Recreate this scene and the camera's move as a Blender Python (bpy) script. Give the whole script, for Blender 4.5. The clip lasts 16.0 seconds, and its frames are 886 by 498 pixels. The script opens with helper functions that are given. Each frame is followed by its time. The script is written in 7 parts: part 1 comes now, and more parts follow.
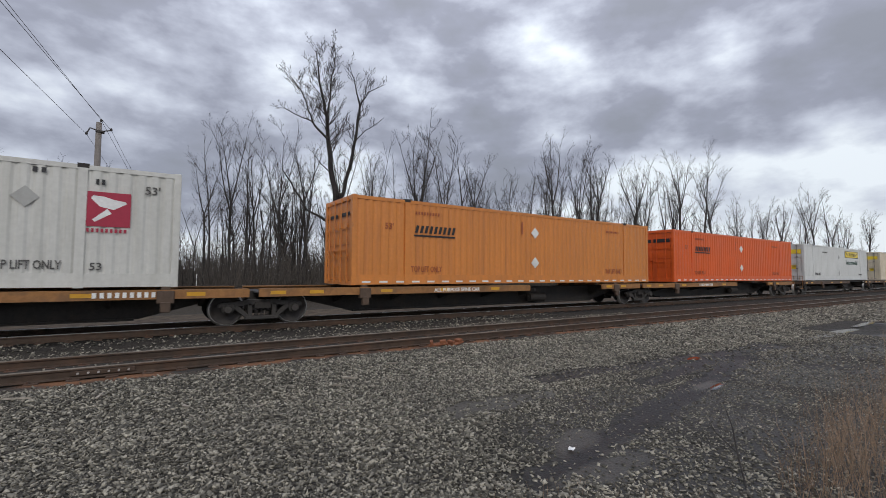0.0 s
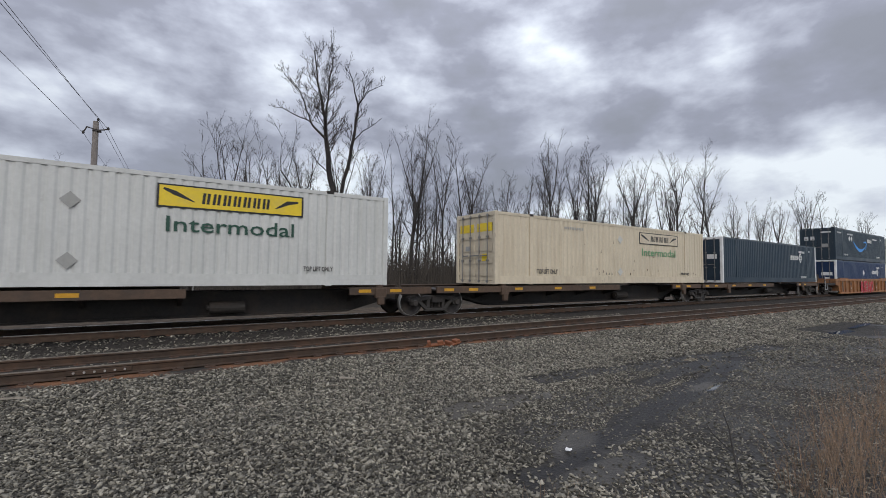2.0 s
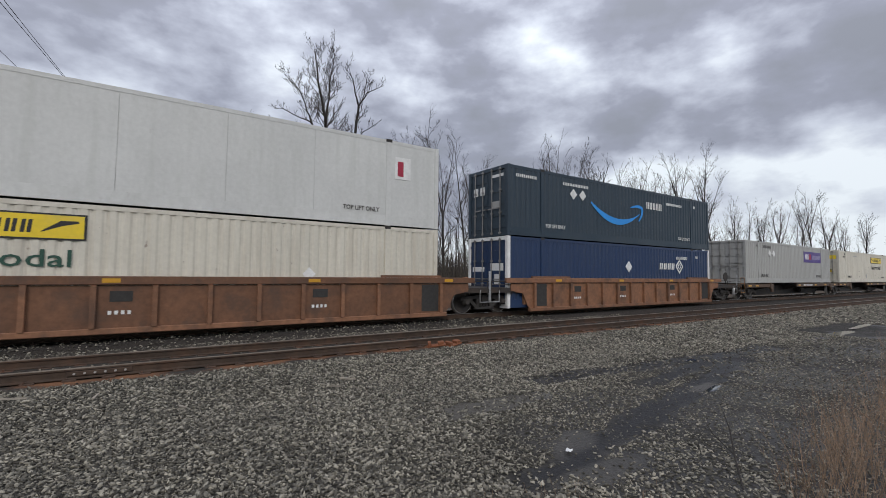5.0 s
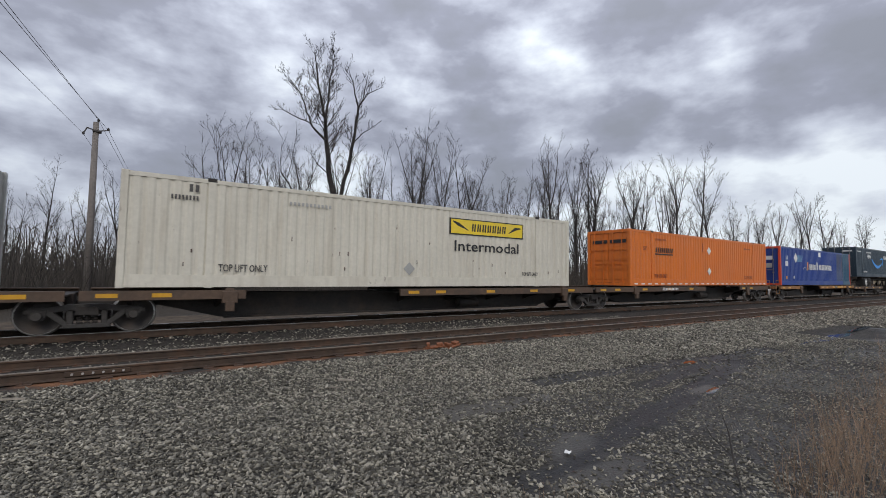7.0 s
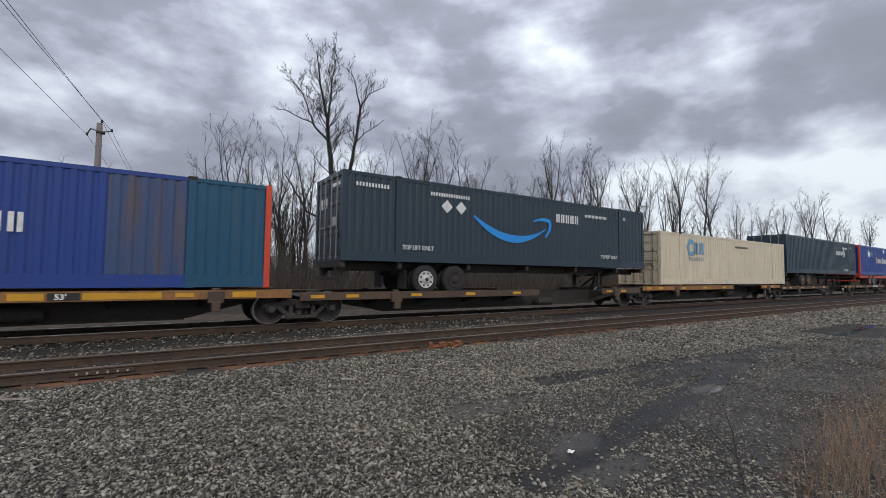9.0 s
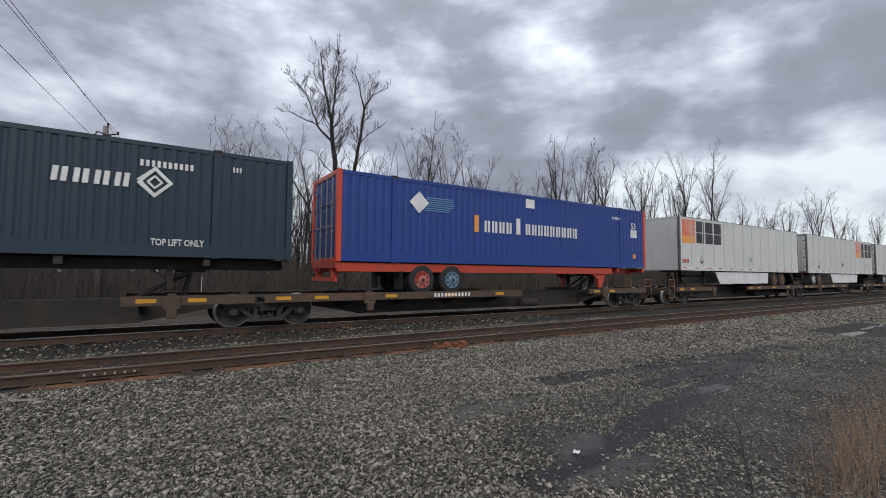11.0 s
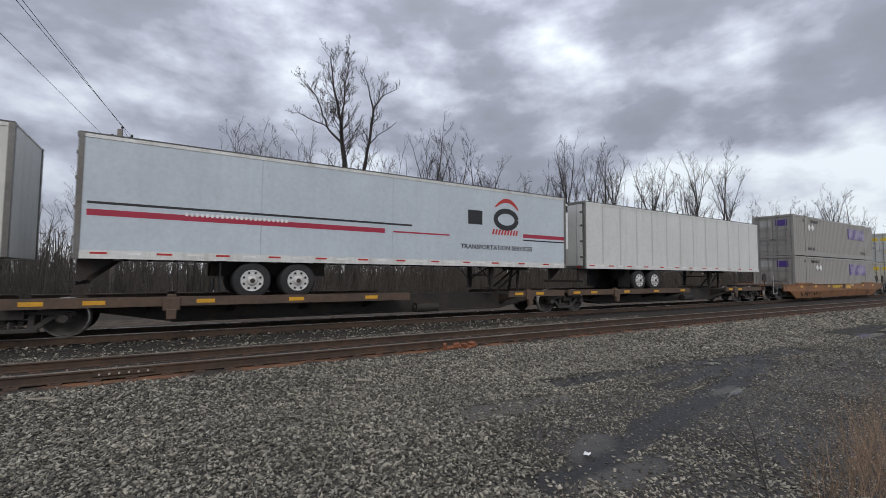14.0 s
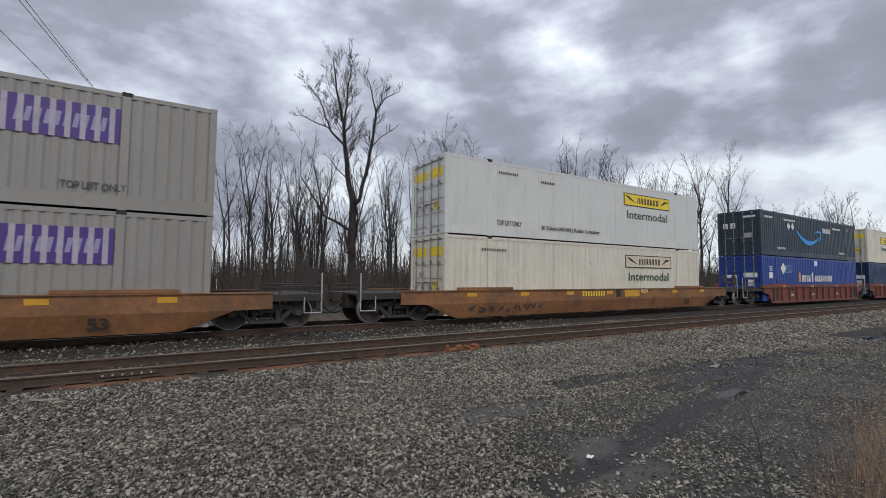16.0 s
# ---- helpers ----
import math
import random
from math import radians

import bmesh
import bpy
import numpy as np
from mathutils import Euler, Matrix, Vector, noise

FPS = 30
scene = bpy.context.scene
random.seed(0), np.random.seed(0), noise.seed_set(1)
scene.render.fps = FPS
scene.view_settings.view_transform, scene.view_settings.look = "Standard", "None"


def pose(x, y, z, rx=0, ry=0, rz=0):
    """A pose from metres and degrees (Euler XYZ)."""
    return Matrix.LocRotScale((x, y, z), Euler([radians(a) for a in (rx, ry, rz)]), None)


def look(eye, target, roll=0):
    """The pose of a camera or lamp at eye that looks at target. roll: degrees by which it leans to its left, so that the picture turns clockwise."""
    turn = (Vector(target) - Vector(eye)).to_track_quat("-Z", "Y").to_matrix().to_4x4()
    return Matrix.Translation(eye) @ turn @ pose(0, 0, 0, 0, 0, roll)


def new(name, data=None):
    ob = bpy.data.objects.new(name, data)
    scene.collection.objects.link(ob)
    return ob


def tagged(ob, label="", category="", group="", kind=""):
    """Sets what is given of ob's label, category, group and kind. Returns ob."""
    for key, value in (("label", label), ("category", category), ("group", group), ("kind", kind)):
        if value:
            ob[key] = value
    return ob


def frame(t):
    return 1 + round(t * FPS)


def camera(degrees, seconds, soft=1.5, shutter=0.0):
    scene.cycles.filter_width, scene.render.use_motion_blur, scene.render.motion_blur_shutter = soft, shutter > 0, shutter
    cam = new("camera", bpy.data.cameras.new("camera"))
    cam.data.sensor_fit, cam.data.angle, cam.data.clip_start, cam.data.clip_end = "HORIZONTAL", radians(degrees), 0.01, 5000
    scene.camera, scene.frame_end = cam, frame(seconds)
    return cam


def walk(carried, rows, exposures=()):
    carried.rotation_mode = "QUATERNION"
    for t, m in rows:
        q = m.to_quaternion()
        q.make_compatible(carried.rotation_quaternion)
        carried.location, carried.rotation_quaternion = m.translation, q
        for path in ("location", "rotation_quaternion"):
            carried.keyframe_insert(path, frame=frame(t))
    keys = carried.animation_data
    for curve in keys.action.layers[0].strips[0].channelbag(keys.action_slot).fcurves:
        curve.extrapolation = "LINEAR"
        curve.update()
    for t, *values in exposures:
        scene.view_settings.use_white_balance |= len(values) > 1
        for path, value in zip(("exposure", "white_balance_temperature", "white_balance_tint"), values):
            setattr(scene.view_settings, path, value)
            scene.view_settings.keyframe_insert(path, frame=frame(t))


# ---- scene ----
EYE = (0.0, 0.0, 2.0)
# seconds, turn to the right of the track's normal, tilt up, lean
PATH = [
    (0, 33.546, 2.989, 0.457), (0.5, 33.534, 2.983, 0.534), (1, 33.514, 3.002, 0.73), (1.5, 33.703, 3.016, 0.758),
    (2, 33.835, 3.054, 0.637), (2.5, 33.805, 3.105, 0.518), (3, 33.776, 3.099, 0.444), (3.5, 33.699, 3.062, 0.499),
    (4, 33.707, 3.042, 0.573), (6.5, 33.87, 3.288, 0.743), (7, 33.881, 3.306, 0.812), (7.5, 33.857, 3.265, 0.733),
    (8, 33.825, 3.29, 0.638), (8.5, 33.718, 3.245, 0.633), (9, 33.563, 3.235, 0.669), (11.5, 32.745, 3.291, 0.312),
    (12, 32.419, 3.299, 0.21), (12.5, 32.219, 3.315, 0.246), (13, 32.054, 3.304, 0.273), (13.5, 31.883, 3.286, 0.341),
    (14, 31.811, 3.348, 0.415), (14.5, 31.745, 3.373, 0.494), (15, 31.697, 3.445, 0.503), (15.5, 31.569, 3.516, 0.547),
    (16, 31.495, 3.604, 0.471)]


def gaze(turn, tilt, lean):
    a, b = radians(turn), radians(tilt)
    way = Vector((math.sin(a) * math.cos(b), math.cos(a) * math.cos(b), math.sin(b)))
    return look(EYE, Vector(EYE) + way, lean)


cam = camera(90.23, 16.0, soft=0.7, shutter=0.03)
walk(cam, [(t, gaze(a, b, c)) for t, a, b, c in PATH])

# ---- light ----
SUN_UP, SUN_TURN = 38.0, 205.0      # degrees above the horizon; bearing, clockwise from +y


def build_light():
    world = bpy.data.worlds.new("overcast_sky")
    scene.world = world
    world.use_nodes = True
    nt = world.node_tree
    nt.nodes.clear()
    N, L = nt.nodes.new, nt.links.new

    def math_node(op, a, b=None, clamp=False):
        n = N("ShaderNodeMath")
        n.operation, n.use_clamp = op, clamp
        for i, v in enumerate((a, b)):
            if v is None:
                continue
            if isinstance(v, (int, float)):
                n.inputs[i].default_value = v
            else:
                L(v, n.inputs[i])
        return n.outputs[0]

    sky = N("ShaderNodeTexSky")
    sky.sky_type, sky.sun_disc = "NISHITA", False
    sky.sun_elevation, sky.sun_rotation = radians(SUN_UP), radians(SUN_TURN)
    dim = N("ShaderNodeVectorMath")
    dim.operation = "SCALE"
    dim.inputs["Scale"].default_value = 0.1
    L(sky.outputs[0], dim.inputs[0])
    tc = N("ShaderNodeTexCoord")
    sep = N("ShaderNodeSeparateXYZ")
    L(tc.outputs["Generated"], sep.inputs[0])
    up = math_node("MAXIMUM", sep.outputs[2], 0.0)

    def cloud(scale, detail, rough, distort, offset, press):
        """Billows pressed flat towards the horizon."""
        mp = N("ShaderNodeMapping")
        mp.inputs["Location"].default_value = offset
        mp.inputs["Scale"].default_value = (1.0, 1.0, press)
        L(tc.outputs["Generated"], mp.inputs[0])
        n = N("ShaderNodeTexNoise")
        n.inputs["Scale"].default_value, n.inputs["Detail"].default_value = scale, detail
        n.inputs["Roughness"].default_value, n.inputs["Distortion"].default_value = rough, distort
        L(mp.outputs[0], n.inputs["Vector"])
        return n.outputs["Fac"]

    big = cloud(1.9, 2.0, 0.4, 0.0, (9.6, 3.4, 0.0), 2.2)
    mid = cloud(4.6, 8.0, 0.52, 0.0, (1.7, 8.2, 3.0), 2.0)
    v = math_node("ADD", math_node("MULTIPLY", big, 0.36), math_node("MULTIPLY", mid, 0.64))
    v = math_node("ADD", math_node("MULTIPLY", v, 1.15), -0.135)
    # thinner, brighter cloud towards the horizon
    low = math_node("POWER", math_node("SUBTRACT", 1.0, up, True), 7.0)
    v = math_node("ADD", v, math_node("MULTIPLY", low, 0.2))
    v = math_node("ADD", v, math_node("MULTIPLY", math_node("POWER", math_node("SUBTRACT", 1.0, up, True), 22.0), 0.12))
    # the deck is thinnest far down the line, towards +x
    east = math_node("POWER", math_node("MAXIMUM", sep.outputs[0], 0.0), 5.0)
    v = math_node("ADD", v, math_node("MULTIPLY", math_node("MULTIPLY", east, math_node("POWER", math_node("SUBTRACT", 1.0, up, True), 6.0)), 0.2))
    ramp = N("ShaderNodeValToRGB")
    L(v, ramp.inputs[0])
    e = ramp.color_ramp.elements
    e[0].position, e[0].color = 0.345, (0.27, 0.285, 0.335, 1)
    e[1].position, e[1].color = 0.63, (0.83, 0.89, 0.95, 1)
    for at, c in ((0.425, (0.31, 0.327, 0.40, 1)), (0.485, (0.435, 0.462, 0.55, 1)), (0.54, (0.575, 0.615, 0.71, 1))):
        el = ramp.color_ramp.elements.new(at)
        el.color = c
    # the cloud deck lets more light through near the zenith
    lift = math_node("ADD", 1.0, math_node("MULTIPLY", math_node("POWER", up, 2.0), 1.5))
    deck = N("ShaderNodeVectorMath")
    deck.operation = "SCALE"
    L(ramp.outputs[0], deck.inputs[0])
    L(lift, deck.inputs["Scale"])
    mix = N("ShaderNodeMix")
    mix.data_type = "RGBA"
    mix.inputs[0].default_value = 0.93
    L(dim.outputs[0], mix.inputs[6])
    L(deck.outputs[0], mix.inputs[7])
    bg = N("ShaderNodeBackground")
    bg.inputs[1].default_value = 1.0
    L(mix.outputs[2], bg.inputs[0])
    out = N("ShaderNodeOutputWorld")
    L(bg.outputs[0], out.inputs[0])
    lamp = bpy.data.lights.new("sun", "SUN")
    lamp.energy, lamp.angle, lamp.color = 1.15, radians(25), (1.0, 0.95, 0.88)
    a, b = radians(SUN_TURN), radians(SUN_UP)
    way = Vector((math.sin(a) * math.cos(b), math.cos(a) * math.cos(b), math.sin(b)))
    new("sun", lamp).matrix_world = look(way * 60, (0, 0, 0))


build_light()

# ---- materials ----
MATS = {}


def mat(name, base, rough=0.6, metal=0.0, vary=0.12, grain=14.0, patch=0.8, dirt=None, dirt_amount=0.0, streak=False,
        bump=0.0, spec=0.5, island=0.0, each=0.0, skew=0, specks=0.0):
    """Painted, rusty, stony or woody surface: base colour, grain and patches, dirt or rust in cloudy or running marks."""
    if name in MATS:
        return MATS[name]
    m = MATS[name] = bpy.data.materials.new(name)
    m.use_nodes = True
    nt = m.node_tree
    N, L = nt.nodes.new, nt.links.new
    bsdf = nt.nodes["Principled BSDF"]
    bsdf.inputs["Metallic"].default_value = metal
    bsdf.inputs["Specular IOR Level"].default_value = spec
    tc = N("ShaderNodeTexCoord")

    def noise_node(scale, detail=4.0, stretch=None):
        n = N("ShaderNodeTexNoise")
        n.inputs["Scale"].default_value, n.inputs["Detail"].default_value = scale, detail
        n.inputs["Roughness"].default_value = 0.6
        if stretch:
            mp = N("ShaderNodeMapping")
            mp.inputs["Scale"].default_value = stretch
            L(tc.outputs["Object"], mp.inputs[0])
            L(mp.outputs[0], n.inputs["Vector"])
        else:
            L(tc.outputs["Object"], n.inputs["Vector"])
        return n.outputs["Fac"]

    def scaled(src, lo, hi):
        r = N("ShaderNodeMapRange")
        r.inputs[1].default_value, r.inputs[2].default_value = 0.3, 0.7
        r.inputs[3].default_value, r.inputs[4].default_value = lo, hi
        L(src, r.inputs[0])
        return r.outputs[0]

    fine, broad = noise_node(grain, 5.0), noise_node(patch, 3.0)
    mult = N("ShaderNodeMath")
    mult.operation = "MULTIPLY"
    L(scaled(fine, 1 - vary, 1 + vary), mult.inputs[0])
    L(scaled(broad, 1 - vary, 1 + vary), mult.inputs[1])
    value = mult.outputs[0]
    for amount, node, socket in ((island, "ShaderNodeNewGeometry", "Random Per Island"), (each, "ShaderNodeObjectInfo", "Random")):
        if amount:
            r = N("ShaderNodeMapRange")
            r.inputs[3].default_value, r.inputs[4].default_value = 1 - amount, 1 + amount
            rand = N(node).outputs[socket]
            if skew:
                p = N("ShaderNodeMath")
                p.operation = "POWER"
                p.inputs[1].default_value = skew
                L(rand, p.inputs[0])
                rand = p.outputs[0]
                r.inputs[4].default_value = 1 + amount * skew
            L(rand, r.inputs[0])
            k = N("ShaderNodeMath")
            k.operation = "MULTIPLY"
            L(value, k.inputs[0])
            L(r.outputs[0], k.inputs[1])
            value = k.outputs[0]
    col = N("ShaderNodeVectorMath")
    col.operation = "SCALE"
    col.inputs[0].default_value = base
    L(value, col.inputs["Scale"])
    colour = col.outputs[0]
    if dirt:
        marks = noise_node(2.2, 6.0, (1.6, 1.6, 0.16)) if streak else noise_node(1.7, 6.0)
        r = N("ShaderNodeMapRange")
        r.inputs[1].default_value, r.inputs[2].default_value = 0.48, 0.74
        r.inputs[3].default_value, r.inputs[4].default_value = 0.0, dirt_amount
        L(marks, r.inputs[0])
        mix = N("ShaderNodeMix")
        mix.data_type = "RGBA"
        L(r.outputs[0], mix.inputs[0])
        L(colour, mix.inputs[6])
        mix.inputs[7].default_value = (*dirt, 1)
        colour = mix.outputs[2]
    if specks:
        r = N("ShaderNodeMapRange")
        r.inputs[1].default_value, r.inputs[2].default_value = 0.66, 0.72
        r.inputs[3].default_value, r.inputs[4].default_value = 0.0, specks
        L(noise_node(3.4, 8.0, (1.5, 1.5, 0.7)), r.inputs[0])
        mix = N("ShaderNodeMix")
        mix.data_type = "RGBA"
        L(r.outputs[0], mix.inputs[0])
        L(colour, mix.inputs[6])
        mix.inputs[7].default_value = (0.12, 0.06, 0.035, 1)
        colour = mix.outputs[2]
    L(colour, bsdf.inputs["Base Color"])
    L(scaled(broad, max(rough - 0.1, 0.02), min(rough + 0.1, 1)), bsdf.inputs["Roughness"])
    if bump:
        b = N("ShaderNodeBump")
        b.inputs["Strength"].default_value, b.inputs["Distance"].default_value = 0.6, bump
        L(fine, b.inputs["Height"])
        L(b.outputs[0], bsdf.inputs["Normal"])
    return m


def paint(name, base, dirt=(0.16, 0.13, 0.10), amount=0.3, rough=0.5, specks=0.3):
    return mat(name, base, rough, 0.0, 0.06, 9.0, 0.5, dirt, amount, True, 0.0015, specks=specks)


RUST = mat("rusty_steel", (0.075, 0.045, 0.03), 0.8, 0.0, 0.25, 18, 1.2, (0.20, 0.075, 0.03), 0.6, False, 0.004)
RAIL_TOP = mat("worn_rail_head", (0.42, 0.41, 0.40), 0.26, 0.8, 0.15, 20, 0.7, (0.16, 0.09, 0.055), 0.5)
RAIL_RUST = mat("rusty_rail_head", (0.24, 0.205, 0.17), 0.5, 0.5, 0.2, 20, 0.7, (0.17, 0.07, 0.03), 0.5)
RUST_BRIGHT = mat("fresh_rust", (0.21, 0.075, 0.032), 0.85, 0.0, 0.3, 20, 2.0, (0.10, 0.05, 0.03), 0.5)
GRIME = mat("grimy_steel", (0.028, 0.024, 0.021), 0.75, 0.0, 0.25, 12, 0.8, (0.080, 0.050, 0.032), 0.5, False, 0.003)
TRUCK = mat("dusty_cast_steel", (0.047, 0.043, 0.039), 0.8, 0.0, 0.25, 14, 1.0, (0.05, 0.04, 0.035), 0.6, False, 0.004)
WHEEL = mat("wheel_steel", (0.042, 0.036, 0.032), 0.6, 0.2, 0.2, 12, 1.0, (0.09, 0.06, 0.04), 0.5)
TREAD = mat("worn_wheel_rim", (0.5, 0.48, 0.46), 0.4, 0.7, 0.1, 12, 1.0)
SPINE_BROWN = mat("weathered_brown_sill", (0.088, 0.056, 0.037), 0.7, 0.0, 0.2, 9, 0.7, (0.05, 0.04, 0.034), 0.75, False, 0.002)
SPINE_ORANGE = mat("weathered_orange_sill", (0.27, 0.125, 0.04), 0.65, 0.0, 0.2, 9, 0.7, (0.11, 0.07, 0.045), 0.7, False, 0.002)
WELL_ORANGE = mat("weathered_orange_well", (0.30, 0.135, 0.052), 0.65, 0.0, 0.2, 8, 0.9, (0.12, 0.06, 0.036), 0.95, False, 0.002, each=0.22)
WELL_BROWN = mat("weathered_brown_well", (0.20, 0.095, 0.05), 0.7, 0.0, 0.2, 8, 0.9, (0.08, 0.05, 0.036), 0.9, False, 0.002, each=0.25)
SOOT = mat("sooty_plate", (0.035, 0.033, 0.031), 0.8, 0.0, 0.2, 10, 1.0)
WELL_YELLOW = mat("weathered_yellow_well", (0.22, 0.100, 0.040), 0.65, 0.0, 0.22, 8, 0.5, (0.105, 0.058, 0.038), 0.95, False, 0.002)
WELL_RED = mat("weathered_oxide_red_well", (0.16, 0.05, 0.04), 0.7, 0.0, 0.16, 8, 0.5, (0.08, 0.045, 0.035), 0.6, True, 0.002)
REFLECT = mat("yellow_reflector", (0.60, 0.31, 0.02), 0.4, 0.0, 0.08, 15, 2.0, (0.3, 0.16, 0.05), 0.3)
WHITE_MARK = mat("white_marking", (0.75, 0.75, 0.73), 0.5, 0.0, 0.08, 15, 2.0, (0.4, 0.38, 0.35), 0.3)
RED_MARK = mat("red_marking", (0.45, 0.03, 0.025), 0.5, 0.0, 0.08, 15, 2.0)
BLACK_MARK = mat("black_marking", (0.02, 0.02, 0.022), 0.55, 0.0, 0.08, 15, 2.0)
GREY_MARK = mat("faded_grey_marking", (0.08, 0.075, 0.07), 0.6, 0.0, 0.1, 15, 2.0)
FADED_RED = mat("faded_dark_red_marking", (0.30, 0.075, 0.03), 0.6, 0.0, 0.1, 15, 2.0)
YELLOW_MARK = mat("yellow_panel", (0.82, 0.60, 0.03), 0.5, 0.0, 0.05, 10, 1.0, (0.5, 0.4, 0.2), 0.3)
GREEN_MARK = mat("dark_green_marking", (0.02, 0.075, 0.05), 0.5, 0.0, 0.08, 15, 2.0)
FADED_GREEN = mat("faded_green_marking", (0.14, 0.32, 0.16), 0.5, 0.0, 0.08, 15, 2.0)
BLUE_MARK = mat("sky_blue_marking", (0.02, 0.27, 0.72), 0.5, 0.0, 0.05, 15, 2.0)
PURPLE_MARK = mat("purple_panel", (0.07, 0.035, 0.21), 0.5, 0.0, 0.06, 15, 2.0)
CRIMSON_MARK = mat("crimson_panel", (0.36, 0.02, 0.05), 0.5, 0.0, 0.06, 15, 2.0)
PEACH_MARK = mat("coral_panel", (0.72, 0.19, 0.11), 0.5, 0.0, 0.06, 15, 2.0)
AMBER_MARK = mat("amber_panel", (0.80, 0.33, 0.07), 0.5, 0.0, 0.06, 15, 2.0)
STEEL_BLUE_MARK = mat("faded_blue_marking", (0.14, 0.32, 0.48), 0.5, 0.0, 0.08, 15, 2.0)
RUBBER = mat("tyre_rubber", (0.022, 0.022, 0.023), 0.85, 0.0, 0.2, 30, 2.0, (0.08, 0.07, 0.06), 0.5)
RIM_WHITE = mat("white_rim", (0.62, 0.62, 0.60), 0.5, 0.0, 0.1, 15, 2.0, (0.2, 0.15, 0.1), 0.5)
RIM_RUST = mat("rusty_yellow_rim", (0.17, 0.105, 0.05), 0.7, 0.0, 0.2, 15, 2.0, (0.2, 0.1, 0.05), 0.6)
ROD_STEEL = mat("grimy_galvanised_rod", (0.26, 0.255, 0.245), 0.5, 0.5, 0.15, 15, 1.0, (0.12, 0.09, 0.06), 0.5)
STAINLESS = mat("dull_aluminium", (0.5, 0.5, 0.5), 0.45, 0.7, 0.1, 15, 1.0, (0.25, 0.23, 0.2), 0.4)


# ---- building helpers ----
def box(bm, x0, x1, y0, y1, z0, z1):
    vs = [bm.verts.new((x, y, z)) for x in (x0, x1) for y in (y0, y1) for z in (z0, z1)]
    for q in ((0, 1, 3, 2), (4, 6, 7, 5), (0, 4, 5, 1), (2, 3, 7, 6), (0, 2, 6, 4), (1, 5, 7, 3)):
        bm.faces.new([vs[i] for i in q])
    return vs


def prism(bm, outline, y0, y1, axis="y"):
    """An outline of (x, z) points pulled out between y0 and y1."""
    n = len(outline)
    a = [bm.verts.new((p[0], y0, p[1]) if axis == "y" else (y0, p[0], p[1])) for p in outline]
    b = [bm.verts.new((p[0], y1, p[1]) if axis == "y" else (y1, p[0], p[1])) for p in outline]
    for i in range(n):
        bm.faces.new((a[i], a[(i + 1) % n], b[(i + 1) % n], b[i]))
    bm.faces.new(a[::-1])
    bm.faces.new(b)


def rod(bm, p, q, r0, r1=None, sides=8):
    p, q = Vector(p), Vector(q)
    r1 = r0 if r1 is None else r1
    turn = (q - p).to_track_quat("Z", "Y").to_matrix()
    rings = []
    for c, r in ((p, r0), (q, r1)):
        rings.append([bm.verts.new(c + turn @ Vector((r * math.cos(k * 2 * math.pi / sides), r * math.sin(k * 2 * math.pi / sides), 0)))
                      for k in range(sides)])
    for k in range(sides):
        bm.faces.new((rings[0][k], rings[0][(k + 1) % sides], rings[1][(k + 1) % sides], rings[1][k]))
    bm.faces.new(rings[0][::-1])
    bm.faces.new(rings[1])


def turned(bm, profile, sides=24, centre=(0, 0, 0)):
    """A (y, radius) profile turned round the y axis."""
    rings = []
    for y, r in profile:
        rings.append([bm.verts.new((centre[0] + r * math.cos(k * 2 * math.pi / sides), centre[1] + y, centre[2] + r * math.sin(k * 2 * math.pi / sides)))
                      for k in range(sides)])
    for a, b in zip(rings, rings[1:]):
        for k in range(sides):
            bm.faces.new((a[k], a[(k + 1) % sides], b[(k + 1) % sides], b[k]))
    bm.faces.new(rings[0])
    bm.faces.new(rings[-1][::-1])


def part(name, bm, material, parent, label="", at=None, smooth=False, bevel=0.0):
    if isinstance(bm, bmesh.types.BMesh):
        if bevel:
            bmesh.ops.bevel(bm, geom=list(bm.edges), offset=bevel, segments=1, affect="EDGES")
        bmesh.ops.recalc_face_normals(bm, faces=bm.faces)
        me = bpy.data.meshes.new(name)
        bm.to_mesh(me)
        bm.free()
        me.materials.append(material)
        if smooth:
            me.polygons.foreach_set("use_smooth", [True] * len(me.polygons))
    else:
        me = bm
    ob = new(name, me)
    if parent:
        ob.parent = parent
    if at is not None:
        ob.matrix_basis = at
    if label:
        ob["label"] = label
    return ob


def boxes(*dims):
    bm = bmesh.new()
    for d in dims:
        box(bm, *d)
    return bm


TEXTS = {}


def lettering(name, text, height, material, parent, at, width=None, bold=0.0, label=""):
    """Flat raised letters that face -y, their lower left corner at the pose."""
    key = (text, height, width, bold, material.name)
    if key not in TEXTS:
        cu = bpy.data.curves.new("letters", "FONT")
        cu.body, cu.size, cu.extrude, cu.offset = text, height / 0.72, 0.003, bold
        cu.resolution_u = 2
        ob = bpy.data.objects.new("letters", cu)
        scene.collection.objects.link(ob)
        dg = bpy.context.evaluated_depsgraph_get()
        dg.update()
        me = bpy.data.meshes.new_from_object(ob.evaluated_get(dg))
        bpy.data.objects.remove(ob)
        me.transform(Matrix.Rotation(radians(90), 4, "X"))
        if width:
            xs = [v.co.x for v in me.vertices]
            me.transform(Matrix.Translation((-min(xs), 0, 0)))
            me.transform(Matrix.Diagonal((width / (max(xs) - min(xs)), 1, 1, 1)))
        me.materials.clear()
        me.materials.append(material)
        TEXTS[key] = me
    return part(name, TEXTS[key], material, parent, label, at)


